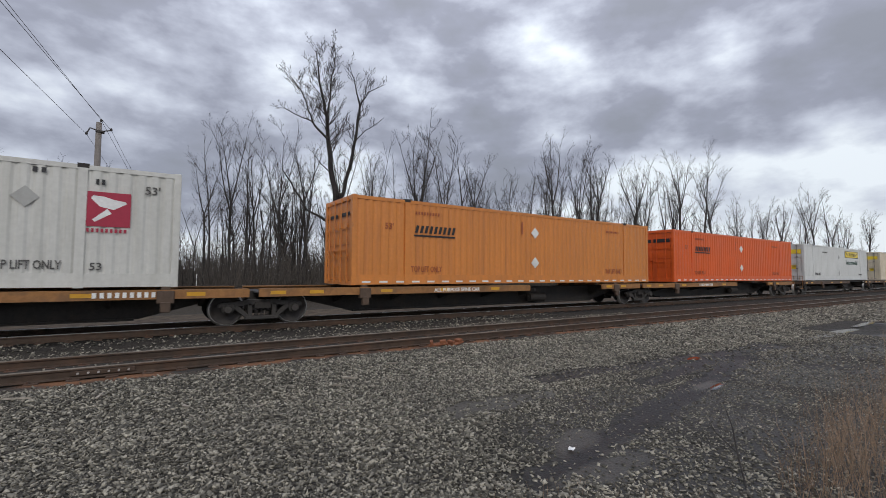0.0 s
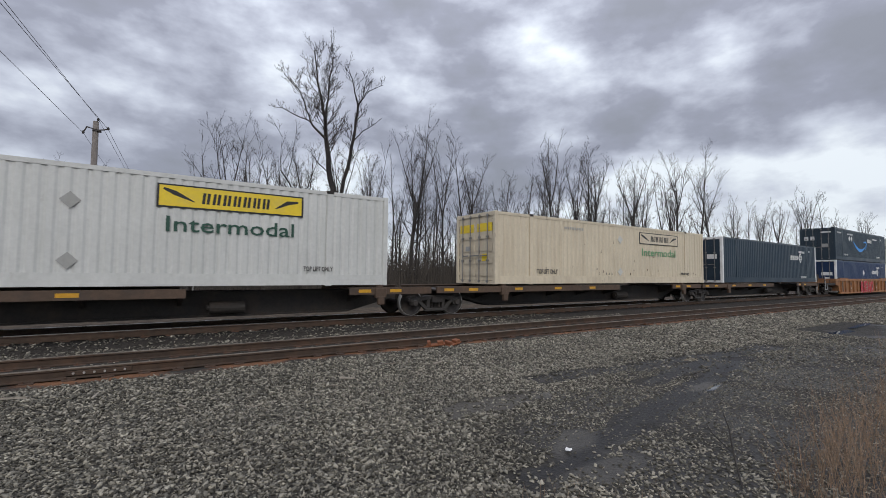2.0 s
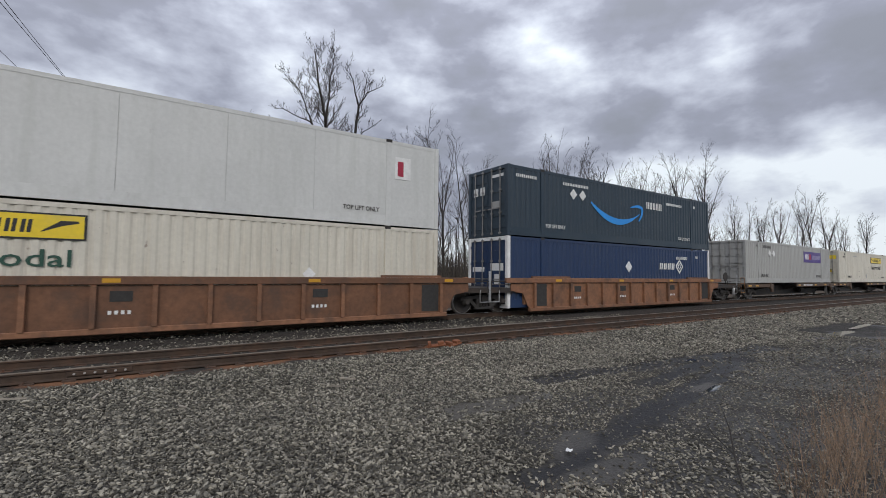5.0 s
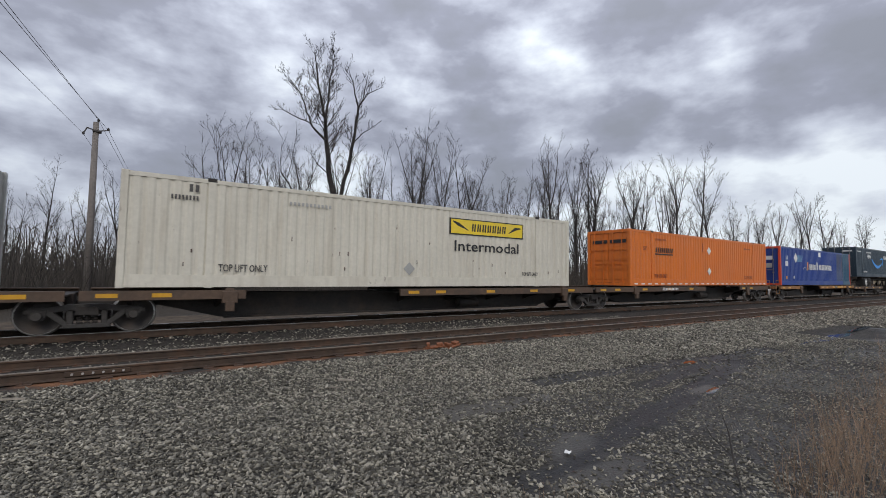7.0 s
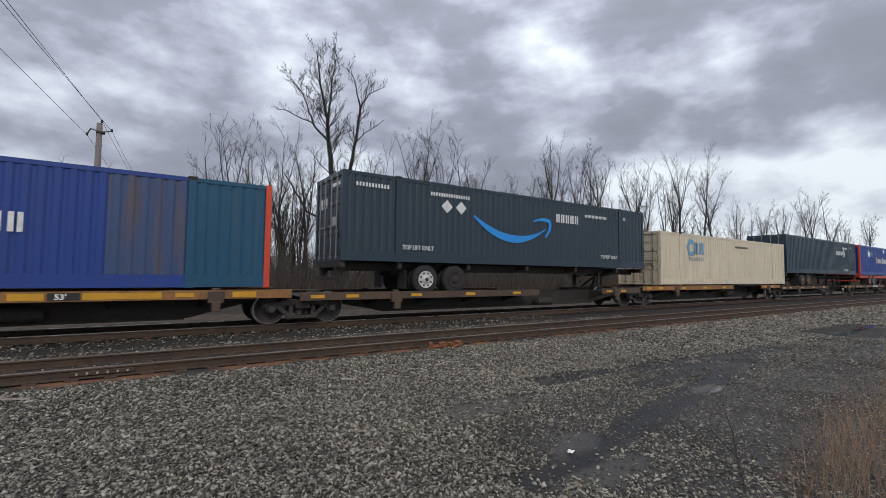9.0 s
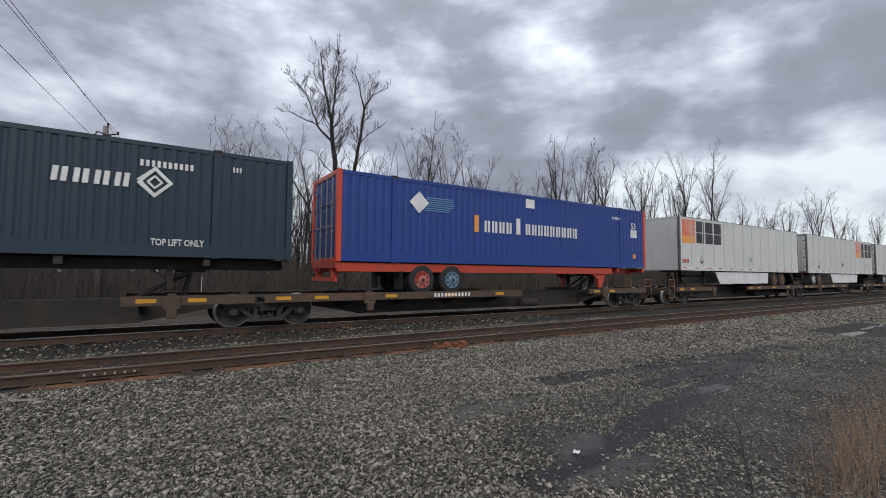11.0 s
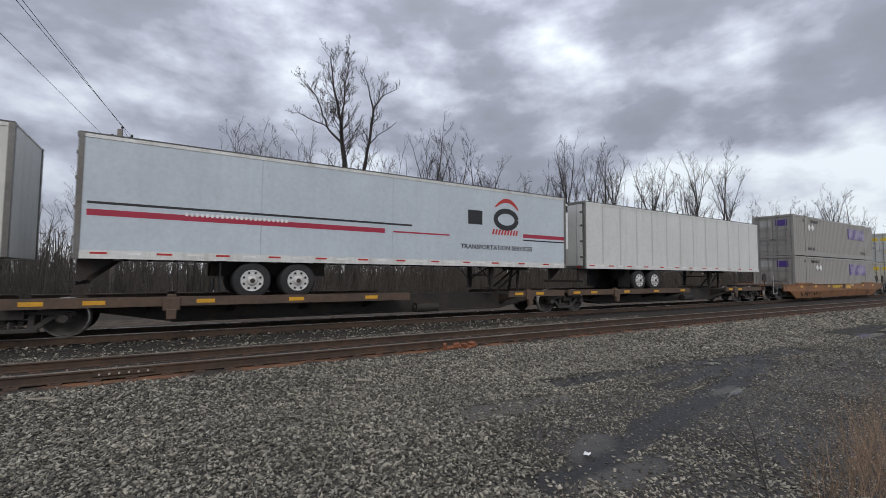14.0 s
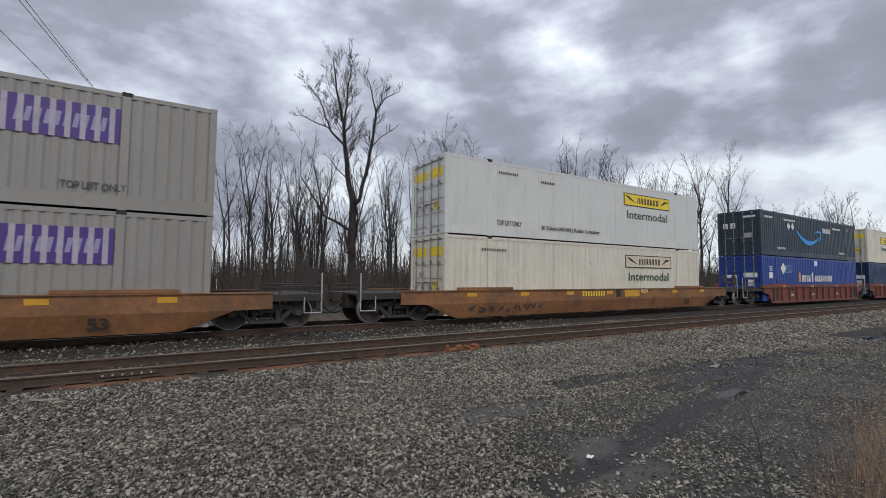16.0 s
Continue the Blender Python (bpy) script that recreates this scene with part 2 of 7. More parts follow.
def bar_row(width, height, count, gap=0.44, slant=0.0, y=0.0, seed=1):
    """A row of upright blocks the size of letters that cannot or must not be read."""
    bm = bmesh.new()
    step = width / count
    for i in range(count):
        strokes = 2 if step > 0.2 and height > 0.25 and count > 1 else 1
        for k in range(strokes):
            x = (i + k * 0.5 * (1 - gap * 0.3)) * step
            w = step * (1 - gap) / strokes
            prism(bm, [(x, 0), (x + w, 0), (x + w + slant, height), (x + slant, height)], y - 0.004, y + 0.002)
    return bm


def line_mesh(points, y0, y1, width):
    """A band along (x, z) points; width may change from point to point."""
    bm = bmesh.new()
    n = len(points)
    rows = []
    for i in range(n):
        a, b = points[max(i - 1, 0)], points[min(i + 1, n - 1)]
        dx, dz = b[0] - a[0], b[1] - a[1]
        k = math.hypot(dx, dz)
        w = width[i] / 2
        ox, oz = -dz / k * w, dx / k * w
        p = points[i]
        rows.append([bm.verts.new((p[0] + s * ox, y, p[1] + s * oz)) for s in (-1, 1) for y in (y0, y1)])
    for a, b in zip(rows, rows[1:]):
        for i, j in ((0, 1), (1, 3), (3, 2), (2, 0)):
            bm.faces.new((a[i], a[j], b[j], b[i]))
    bm.faces.new((rows[0][0], rows[0][2], rows[0][3], rows[0][1]))
    bm.faces.new((rows[-1][0], rows[-1][1], rows[-1][3], rows[-1][2]))
    return bm


def empty(name, m, label, category, group="", kind=""):
    ob = new(name)
    ob.empty_display_size = 0.2
    ob.matrix_basis = m
    return tagged(ob, label, category, group, kind)

# ---- the train ----
SPEED = 26.08                       # metres a second, towards -x
TRAIN_Y, RAIL_Z = 14.42, 0.47       # the track's middle and the top of its rails
FACE = -1.295                       # a container's near side, from its middle
MOVING = []                         # things and their places at the start


def moving(ob, x, z):
    MOVING.append((ob, x, z))
    ob.matrix_basis = pose(x, TRAIN_Y, z)
    return ob


WHEELSETS = []


def wheelset_mesh():
    bm = bmesh.new()
    for s in (-1, 1):
        prof = [(0.06, 0.10), (0.068, 0.12), (0.035, 0.20), (0.035, 0.36), (0.068, 0.39), (0.068, 0.43), (0.066, 0.455), (-0.04, 0.46), (-0.07, 0.485), (-0.075, 0.40), (-0.05, 0.36), (-0.05, 0.14), (-0.09, 0.10)]
        turned(bm, [(s * (0.76 + y), r) for y, r in prof], 22)
    turned(bm, [(-1.08, 0.075), (-0.7, 0.085), (0.7, 0.085), (1.08, 0.075)], 12)
    bmesh.ops.recalc_face_normals(bm, faces=bm.faces)
    me = bpy.data.meshes.new("wheelset")
    for f in bm.faces:
        c = f.calc_center_median()
        f.material_index = 1 if math.hypot(c.x, c.z) > 0.432 and 0.70 < abs(c.y) < 0.84 else 0
        f.smooth = True
    bm.to_mesh(me)
    bm.free()
    me.materials.append(WHEEL)
    me.materials.append(TREAD)
    return me


def truck_meshes():
    """Meshes of a two-axle freight truck, its middle over the pivot, rails at z = 0."""
    out = {"wheelset": wheelset_mesh()}
    # side frame: an arched bar with two triangular windows and a spring opening
    bm = bmesh.new()
    y0, y1 = -0.07, 0.07
    top = [(-1.12, 0.60), (-0.95, 0.66), (-0.55, 0.66), (-0.38, 0.72), (0.38, 0.72), (0.55, 0.66), (0.95, 0.66), (1.12, 0.60)]
    low = [(1.12, 0.50), (0.95, 0.53), (0.60, 0.53), (0.38, 0.58), (-0.38, 0.58), (-0.60, 0.53), (-0.95, 0.53), (-1.12, 0.50)]
    prism(bm, top + low, y0, y1)
    for s in (-1, 1):
        prism(bm, [(s * 0.62, 0.55), (s * 0.80, 0.53), (s * 0.42, 0.20), (s * 0.30, 0.24)], y0, y1)
        prism(bm, [(s * 0.26, 0.60), (s * 0.38, 0.60), (s * 0.38, 0.22), (s * 0.26, 0.22)], y0, y1)
        prism(bm, [(s * 0.72, 0.60), (s * 1.05, 0.60), (s * 1.02, 0.38), (s * 0.92, 0.32), (s * 0.80, 0.34), (s * 0.74, 0.42)], y0 - 0.02, y1)
    prism(bm, [(-0.46, 0.16), (0.46, 0.16), (0.42, 0.26), (-0.42, 0.26)], y0 - 0.02, y1 + 0.02)
    bmesh.ops.bevel(bm, geom=list(bm.edges), offset=0.012, segments=1, affect="EDGES")
    out["side_frame"] = bm
    bm = bmesh.new()
    for dx in (-0.14, 0.0, 0.14):
        for k in range(5):
            turnz = 0.27 + k * 0.042
            rod(bm, (dx, 0, turnz), (dx, 0, turnz + 0.026), 0.062, sides=8)
    out["spring"] = bm
    bm = bmesh.new()
    prism(bm, [(-0.22, 0.47), (0.22, 0.47), (0.20, 0.66), (-0.20, 0.66)], -1.16, 1.16)
    turned_top = 0.66
    rod(bm, (0, 0, turned_top), (0, 0, turned_top + 0.12), 0.22, sides=16)
    out["bolster"] = bm
    bm = bmesh.new()
    turned(bm, [(-0.10, 0.06), (-0.10, 0.09), (-0.05, 0.115), (0.05, 0.115)], 14)
    out["bearing_cap"] = bm
    bm = bmesh.new()
    prism(bm, [(0.0, 0.36), (0.05, 0.33), (0.08, 0.5), (0.03, 0.58)], -0.85, 0.85)
    out["brake_beam"] = bm
    done = {"wheelset": out.pop("wheelset")}
    for k, b in out.items():
        bmesh.ops.recalc_face_normals(b, faces=b.faces)
        me = bpy.data.meshes.new(k)
        b.to_mesh(me)
        b.free()
        me.materials.append({"spring": GRIME, "bolster": GRIME, "brake_beam": GRIME}.get(k, TRUCK))
        done[k] = me
    return done


TRUCK_PARTS = truck_meshes()


def truck(parent, x):
    """A truck under a car, as its bolster with the rest under it."""
    b = part("truck_bolster", TRUCK_PARTS["bolster"], None, parent, "grimy two-axle freight truck", pose(x, 0, 0))
    for s in (-1, 1):
        part("side_frame", TRUCK_PARTS["side_frame"], None, b, "", pose(0, s * 1.0, 0, 0, 0, 0 if s < 0 else 180))
        part("spring", TRUCK_PARTS["spring"], None, b, "", pose(0, s * 1.0, 0))
        part("brake_beam", TRUCK_PARTS["brake_beam"], None, b, "", pose(s * 0.36, 0, 0, 0, 0, 0 if s > 0 else 180))
        w = part("wheelset", TRUCK_PARTS["wheelset"], None, b, "", pose(s * 0.89, 0, 0.457))
        WHEELSETS.append(w)
        for e in (-1, 1):
            part("bearing_cap", TRUCK_PARTS["bearing_cap"], None, b, "", pose(s * 0.89, e * 1.08, 0.457, 0, 0, 0 if e < 0 else 180))
    return b


def coupler(parent, x, way, z=0.85):
    bm = boxes((0.0, 0.62, -0.09, 0.09, -0.09, 0.09))
    prism(bm, [(0.58, -0.16), (0.86, -0.16), (0.92, 0.02), (0.86, 0.16), (0.58, 0.16)], -0.17, 0.17)
    part("coupler", bm, GRIME, parent, "knuckle coupler", pose(x, 0, z, 0, 0, 0 if way > 0 else 180), bevel=0.012)
    hose = bpy.data.curves.new("air_hose", "CURVE")
    hose.dimensions, hose.bevel_depth, hose.bevel_resolution = "3D", 0.03, 1
    sp = hose.splines.new("POLY")
    pts = [(x + way * (0.1 + 0.8 * k / 7), -0.3, z - 0.12 - 0.38 * math.sin(math.pi * k / 9)) for k in range(8)]
    sp.points.add(7)
    for p, q in zip(sp.points, pts):
        p.co = (*q, 1)
    ob = new("air_hose", hose)
    ob.parent = parent
    hose.materials.append(BLACK_MARK)


def spine_platform(length, deck, first, last, sill, marks=(), plate=None, tray=None):
    """One platform of an articulated spine car from pivot to pivot; deck: top of its side sills over the rails."""
    base = empty("spine_car", Matrix(), "weathered brown articulated spine car platform with yellow reflectors", "railcar", "spine cars of the train")
    a, b = (-1.5 if first else -0.25), (length + (1.5 if last else -0.35))
    t = deck
    # fish-bellied middle sill
    bm = bmesh.new()
    out = [(a, t - 0.10), (b, t - 0.10), (b, t - 0.42), (length - 1.45, t - 0.42), (length - 2.9, 0.24), (2.9, 0.24), (1.45, t - 0.42), (a, t - 0.42)]
    prism(bm, out, -0.32, 0.32)
    for z in (0.24,):
        box(bm, 3.0, length - 3.0, -0.42, 0.42, z - 0.035, z + 0.02)
    part("centre_sill", bm, GRIME, base, "grimy fish-bellied middle sill")
    # side sills on both sides of the wheel tray, and short ones at the far end
    tray_end = length * 0.56
    spans = [(a + 0.1 if not first else -0.9, tray_end), (length - 3.4, length - 0.4 if not last else length + 0.9)]
    if tray == "far end":
        spans = [(spans[0][0], 3.4), (length * 0.44, spans[1][1])]
    tray_from, tray_end = spans[1] if tray == "far end" else spans[0]
    for s in (-1, 1):
        for x0, x1 in spans:
            bm = bmesh.new()
            prism(bm, [(s * 1.30, t - 0.23), (s * 1.38, t - 0.23), (s * 1.38, t), (s * 1.18, t), (s * 1.18, t - 0.03), (s * 1.30, t - 0.03)], x0, x1, "x")
            part("side_sill", bm, sill, base)
            k = 0
            x = x0 + 0.3
            while x < x1 - 0.7:
                part("reflector", boxes((x, x + 0.42, s * 1.383 - 0.003, s * 1.383 + 0.003, t - 0.165, t - 0.065)), REFLECT, base, "faded yellow reflector")
                k += 1
                x += 1.1 if k == 1 else 2.3
    # tray floor and cross bearers
    for s in (-1, 1):
        part("wheel_tray", boxes((tray_from, tray_end, min(s * 1.25, s * 0.34), max(s * 1.25, s * 0.34), t - 0.14, t - 0.10)), GRIME, base, "grimy steel wheel tray")
    xs = [tray_from + 0.5 + i * 2.05 for i in range(int((tray_end - tray_from) / 2.05) + 1)] + ([length - 3.0, length - 1.2] if tray_from < 5 else [0.8, 2.8])
    for x in xs:
        for s in (-1, 1):
            bm = bmesh.new()
            prism(bm, [(s * 0.32, t - 0.14), (s * 1.30, t - 0.14), (s * 1.30, t - 0.24), (s * 0.32, t - 0.5)], x - 0.05, x + 0.05, "x")
            part("cross_bearer", bm, GRIME, base)
    # container pedestals hung on the side sills
    for x in (3.0, length - 2.35):
        for s in (-1, 1):
            bm = boxes((x - 0.19, x + 0.19, s * 1.27, s * 1.44, t - 0.34, t - 0.02), (x - 0.11, x + 0.11, s * 1.34, s * 1.47, t - 0.56, t - 0.30), (x - 0.10, x + 0.10, s * 1.2, s * 1.36, t - 0.05, t + 0.06))
            part("container_pedestal", bm, SPINE_BROWN, base, "rusty container pedestal", bevel=0.015)
    if plate:
        x, w = plate
        part("marking", bar_row(w, 0.13, int(w / 0.14), y=-1.39), WHITE_MARK, base, "white reporting marks on the sill", pose(x, 0, t - 0.18))
    for x, text, h in marks:
        lettering("lettering", text, h, WHITE_MARK, base, pose(x, -1.386, t - 0.185), bold=0.004)
    part("brake_cylinder", drum(length * 0.62), GRIME, base, "brake cylinder", pose(0, -0.62, t - 0.55))
    truck(base, 0.0)
    if last:
        truck(base, length)
    for end, x, way in ((first, -1.5, -1), (last, length + 1.5, 1)):
        if end:
            coupler(base, x, way)
            for s in (-1, 1):
                bm = bmesh.new()
                for dz in (0.0, 0.36):
                    rod(bm, (x - way * 0.55, s * 1.28, t + 0.05 + dz), (x - way * 0.02, s * 1.28, t + 0.05 + dz), 0.014)
                for dx in (0.02, 0.55):
                    rod(bm, (x - way * dx, s * 1.28, t - 0.6), (x - way * dx, s * 1.28, t + 0.42), 0.014)
                rod(bm, (x - way * 0.55, s * 1.28, t - 0.55), (x - way * 0.02, s * 1.28, t - 0.55), 0.014)
                part("handrail", bm, SPINE_ORANGE, base, "thin steel grab rails and stirrup")
            bm = boxes((x - 0.06, x + 0.06, -1.30, 1.30, t - 0.2, t - 0.02))
            part("end_beam", bm, sill, base)
    return base


def drum(x):
    bm = bmesh.new()
    rod(bm, (x - 0.45, 0, 0), (x + 0.45, 0, 0), 0.17, sides=14)
    rod(bm, (x - 0.52, 0, 0), (x - 0.45, 0, 0), 0.09, sides=10)
    return bm


def ribbed_well(length, first, last, paint_mat, label, top=1.37, bottom=0.02, graffiti=False):
    """A well car platform with ribbed side walls, pivot to pivot."""
    base = empty("well_car", Matrix(), label, "railcar", "well cars of the train")
    w0, w1 = 1.95, length - 1.95
    for s in (-1, 1):
        ya, yb = s * 1.42, s * 1.385
        bm = bmesh.new()
        prism(bm, [(w0 - 0.9, top - 0.22), (w0 - 0.9, top - 0.50), (w0 - 0.25, top - 0.62), (w0, bottom + 0.25), (w0 + 0.15, bottom + 0.08), (w1 - 0.15, bottom + 0.08), (w1, bottom + 0.25), (w1 + 0.25, top - 0.62), (w1 + 0.9, top - 0.50), (w1 + 0.9, top - 0.22)], min(ya, yb), max(ya, yb))
        wall = part("side_wall", bm, paint_mat, base)
        part("top_chord", boxes((w0 - 1.15, w1 + 1.15, s * 1.40 - 0.09, s * 1.40 + 0.09, top - 0.20, top)), paint_mat, base, bevel=0.015)
        part("bottom_chord", boxes((w0 + 0.1, w1 - 0.1, s * 1.41 - 0.09, s * 1.41 + 0.09, bottom, bottom + 0.14)), paint_mat, base, bevel=0.015)
        n = 14
        for i in range(n):
            x = w0 + 0.35 + (w1 - w0 - 0.7) * i / (n - 1)
            bm = bmesh.new()
            y2 = s * 1.53
            prism(bm, [(s * 1.42, bottom + 0.12), (y2, bottom + 0.14), (y2, top - 0.22), (s * 1.42, top - 0.18)], x - 0.055, x + 0.055, "x")
            part("rib", bm, paint_mat, base)
            if i in (0, n - 1):
                xa = x + 0.07 if i == 0 else x - 0.75
                part("end_plate", boxes((xa, xa + 0.68, s * 1.425 - 0.006, s * 1.425 + 0.006, bottom + 0.2, top - 0.24)), SOOT, base, "sooty plate")
            if i in (2, 5, 9) and s < 0:
                part("stencil_panel", boxes((x + 0.3, x + 0.75, -1.427, -1.419, bottom + 0.75, bottom + 1.0)), SOOT, base, "dark stencil panel")
                part("marking", bar_row(0.5, 0.09, 4, y=-1.428), WHITE_MARK, base, "small white stencil", pose(x + 0.28, 0, bottom + 0.45))
            if i % 4 == 1:
                part("reflector", boxes((x + 0.15, x + 0.5, s * 1.494 - 0.003, s * 1.494 + 0.003, top - 0.15, top - 0.05)), REFLECT, base, "faded yellow reflector")
        for x0 in (w0 + 0.3, w1 - 2.6):
            part("guide_rail", boxes((x0, x0 + 2.3, s * 1.36 - 0.05, s * 1.36 + 0.05, top + 0.003, top + 0.075)), paint_mat, base)
    for i in range(6):
        part("floor_beam", boxes((w0 + 0.2 + i * (w1 - w0 - 0.6) / 5, w0 + 0.4 + i * (w1 - w0 - 0.6) / 5, -1.38, 1.38, bottom + 0.02, bottom + 0.12)), GRIME, base)
    well_ends(base, length, first, last, paint_mat, w0, w1, top)
    if graffiti:
        for k, ch in enumerate("RENO"):
            for mm, dy, gro, nm in ((WHITE_MARK, -1.536, 0.075, "graffiti_outline"), (RED_GRAFFITI, -1.545, 0.06, "graffiti_letter")):
                lettering(nm, ch, 0.98, mm, base, pose(7.75 + k * 1.08, dy, bottom + 0.12, 0, (3, -4, 5, -3)[k], 0), width=0.96, bold=gro, label="red graffiti letter with a pale outline")
    return base


RED_GRAFFITI = mat("red_graffiti_paint", (0.50, 0.03, 0.04), 0.6, 0.0, 0.12, 8, 2.0, (0.25, 0.03, 0.04), 0.5)


def well_ends(base, length, first, last, paint_mat, w0, w1, top):
    for end, x0, x1, way in ((first, -1.6, w0 - 0.1, -1), (last, w1 + 0.1, length + 1.6, 1)):
        a, b = (x0, x1)
        if not end:
            a, b = ((-0.15, x1) if way < 0 else (x0, length + 0.15))
        part("end_platform", boxes((a, b, -0.42, 0.42, 0.50, 0.98), (a, b, -1.35, 1.35, 0.93, 0.99)), GRIME, base, "grimy end platform")
        inner = b if way < 0 else a
        part("end_bulkhead", boxes((inner - 0.06, inner + 0.06, -1.36, 1.36, 0.3, top)), paint_mat, base)
        for s in (-1, 1):
            bm = bmesh.new()
            xa, xb = (a + 0.05, inner - 0.1) if way < 0 else (inner + 0.1, b - 0.05)
            if way < 0:
                xb = min(xb, xa + 1.25)
            else:
                xa = max(xa, xb - 1.25)
            for x in (xa, xb):
                rod(bm, (x, s * 1.36, 0.72), (x, s * 1.36, 1.24), 0.02)
            rod(bm, (xa, s * 1.36, 1.24), (xb, s * 1.36, 1.24), 0.02)
            rod(bm, (xa, s * 1.36, 1.10), (xb, s * 1.36, 1.10), 0.015)
            part("handrail", bm, TRUCK, base, "dusty steel handrail")
            bm = bmesh.new()
            e = a + 0.12 if way < 0 else b - 0.12
            rod(bm, (e, s * 1.38, 0.45), (e, s * 1.38, 1.62 if s < 0 else 1.3), 0.022)
            rod(bm, (e, s * 1.38, 0.45), (e - way * 0.5, s * 1.38, 0.45), 0.018)
            rod(bm, (e - way * 0.5, s * 1.38, 0.45), (e - way * 0.5, s * 1.38, 0.9), 0.018)
            part("stirrup", bm, STAINLESS if s < 0 else TRUCK, base, "upright grab post with a stirrup step")
            part("side_apron", boxes((a, b, s * 1.36 - 0.03, s * 1.36 + 0.03, 0.80, 0.96)), GRIME, base)
            part("grip_block", boxes((inner - 0.5 if way < 0 else inner + 0.1, inner - 0.1 if way < 0 else inner + 0.5, s * 1.372 - 0.03, s * 1.372 + 0.03, 0.78, 1.0)), paint_mat, base, bevel=0.012)
        if end:
            coupler(base, x0 if way < 0 else x1, way)
            bm = bmesh.new()
            turned(bm, [(-0.02, 0.24), (-0.02, 0.28), (0.02, 0.28), (0.02, 0.24)], 16, (x0 + 0.3 if way < 0 else x1 - 0.3, -0.8, 1.5))
            rod(bm, ((x0 + 0.3 if way < 0 else x1 - 0.3), -0.8, 0.95), ((x0 + 0.3 if way < 0 else x1 - 0.3), -0.8, 1.5), 0.025)
            part("brake_wheel", bm, GRIME, base, "hand brake wheel on its post")
    truck(base, 0.0)
    if last:
        truck(base, length)


def folded_well(length, paint_mat, label, top=1.03, bottom=0.08):
    """A single well car with smooth side sills folded along the middle."""
    base = empty("well_car", Matrix(), label, "railcar", "well cars of the train")
    w0, w1 = 2.1, length - 2.1
    mid = (top + bottom) / 2 + 0.03
    for s in (-1, 1):
        bm = bmesh.new()
        prism(bm, [(w0 - 2.2, top), (w0 - 2.2, mid + 0.02), (w0 - 1.3, mid), (w1 + 1.3, mid), (w1 + 2.2, mid + 0.02), (w1 + 2.2, top)], s * 1.40 - 0.03, s * 1.40 + 0.03)
        part("upper_sill", bm, paint_mat, base)
        bm = bmesh.new()
        tv = [(w0 - 1.25, s * 1.43, mid), (w1 + 1.25, s * 1.43, mid), (w1, s * 1.30, bottom), (w0, s * 1.30, bottom)]
        inn = [(x, y - s * 0.05, z) for x, y, z in tv]
        o, n = [bm.verts.new(p) for p in tv], [bm.verts.new(p) for p in inn]
        bm.faces.new(o)
        bm.faces.new(n[::-1])
        for i in range(4):
            bm.faces.new((o[i], o[(i + 1) % 4], n[(i + 1) % 4], n[i]))
        part("lower_sill", bm, paint_mat, base)
        part("top_flange", boxes((w0 - 2.2, w1 + 2.2, s * 1.39 - 0.09, s * 1.39 + 0.07, top, top + 0.03)), paint_mat, base)
        for x0 in (w0 + 0.05, w1 - 2.55):
            part("guide_rail", boxes((x0, x0 + 2.5, s * 1.36 - 0.05, s * 1.36 + 0.06, top + 0.033, top + 0.13)), paint_mat, base, bevel=0.01)
        for i in range(7):
            x = w0 + 0.4 + i * (w1 - w0 - 0.9) / 6
            part("reflector", boxes((x, x + 0.42, s * 1.434 - 0.003, s * 1.434 + 0.003, top - 0.2, top - 0.06)), REFLECT, base, "faded yellow reflector")
    for i in range(6):
        part("floor_beam", boxes((w0 + 0.2 + i * (w1 - w0 - 0.6) / 5, w0 + 0.4 + i * (w1 - w0 - 0.6) / 5, -1.30, 1.30, bottom, bottom + 0.10)), GRIME, base)
    part("marking", bar_row(1.5, 0.2, 9, y=-1.44), YELLOW_MARK, base, "yellow reporting marks", pose(length * 0.42, 0, top - 0.27))
    lettering("lettering", "53", 0.3, SOOT, base, pose(length * 0.80, -1.40, mid - 0.36) @ pose(0, 0, 0, 16), bold=0.01)
    # scrawls sprayed along the sill, and odd repainted patches
    rs = random.Random(int(length * 100))
    for k in range(9):
        x = 2.6 + k * 0.42
        pts = [(x + 0.34 * rs.random(), 0.32 * rs.random()) for _ in range(4)]
        part("scrawl", line_mesh(pts, -1.415, -1.395, [0.045] * 4), SOOT, base, "dark sprayed scrawl", pose(0, 0, mid - 0.36) @ pose(0, 0, 0, 0))
    for x, w, m in ((length * 0.53, 0.32, SOOT), (length * 0.56, 1.1, REFLECT), (length * 0.66, 1.4, SPINE_ORANGE), (length * 0.62, 0.5, WHITE_MARK)):
        part("paint_patch", boxes((x, x + w, -1.433, -1.425, top - 0.34 if m is not WHITE_MARK else top - 0.14, top - 0.02)), m, base, "odd patch of paint")
    well_ends(base, length, True, True, paint_mat, w0, w1, top)
    return base


# ---- containers ----
LONG, TALL, HALF = 16.154, 2.90, 1.295
PANEL_CACHE = {}


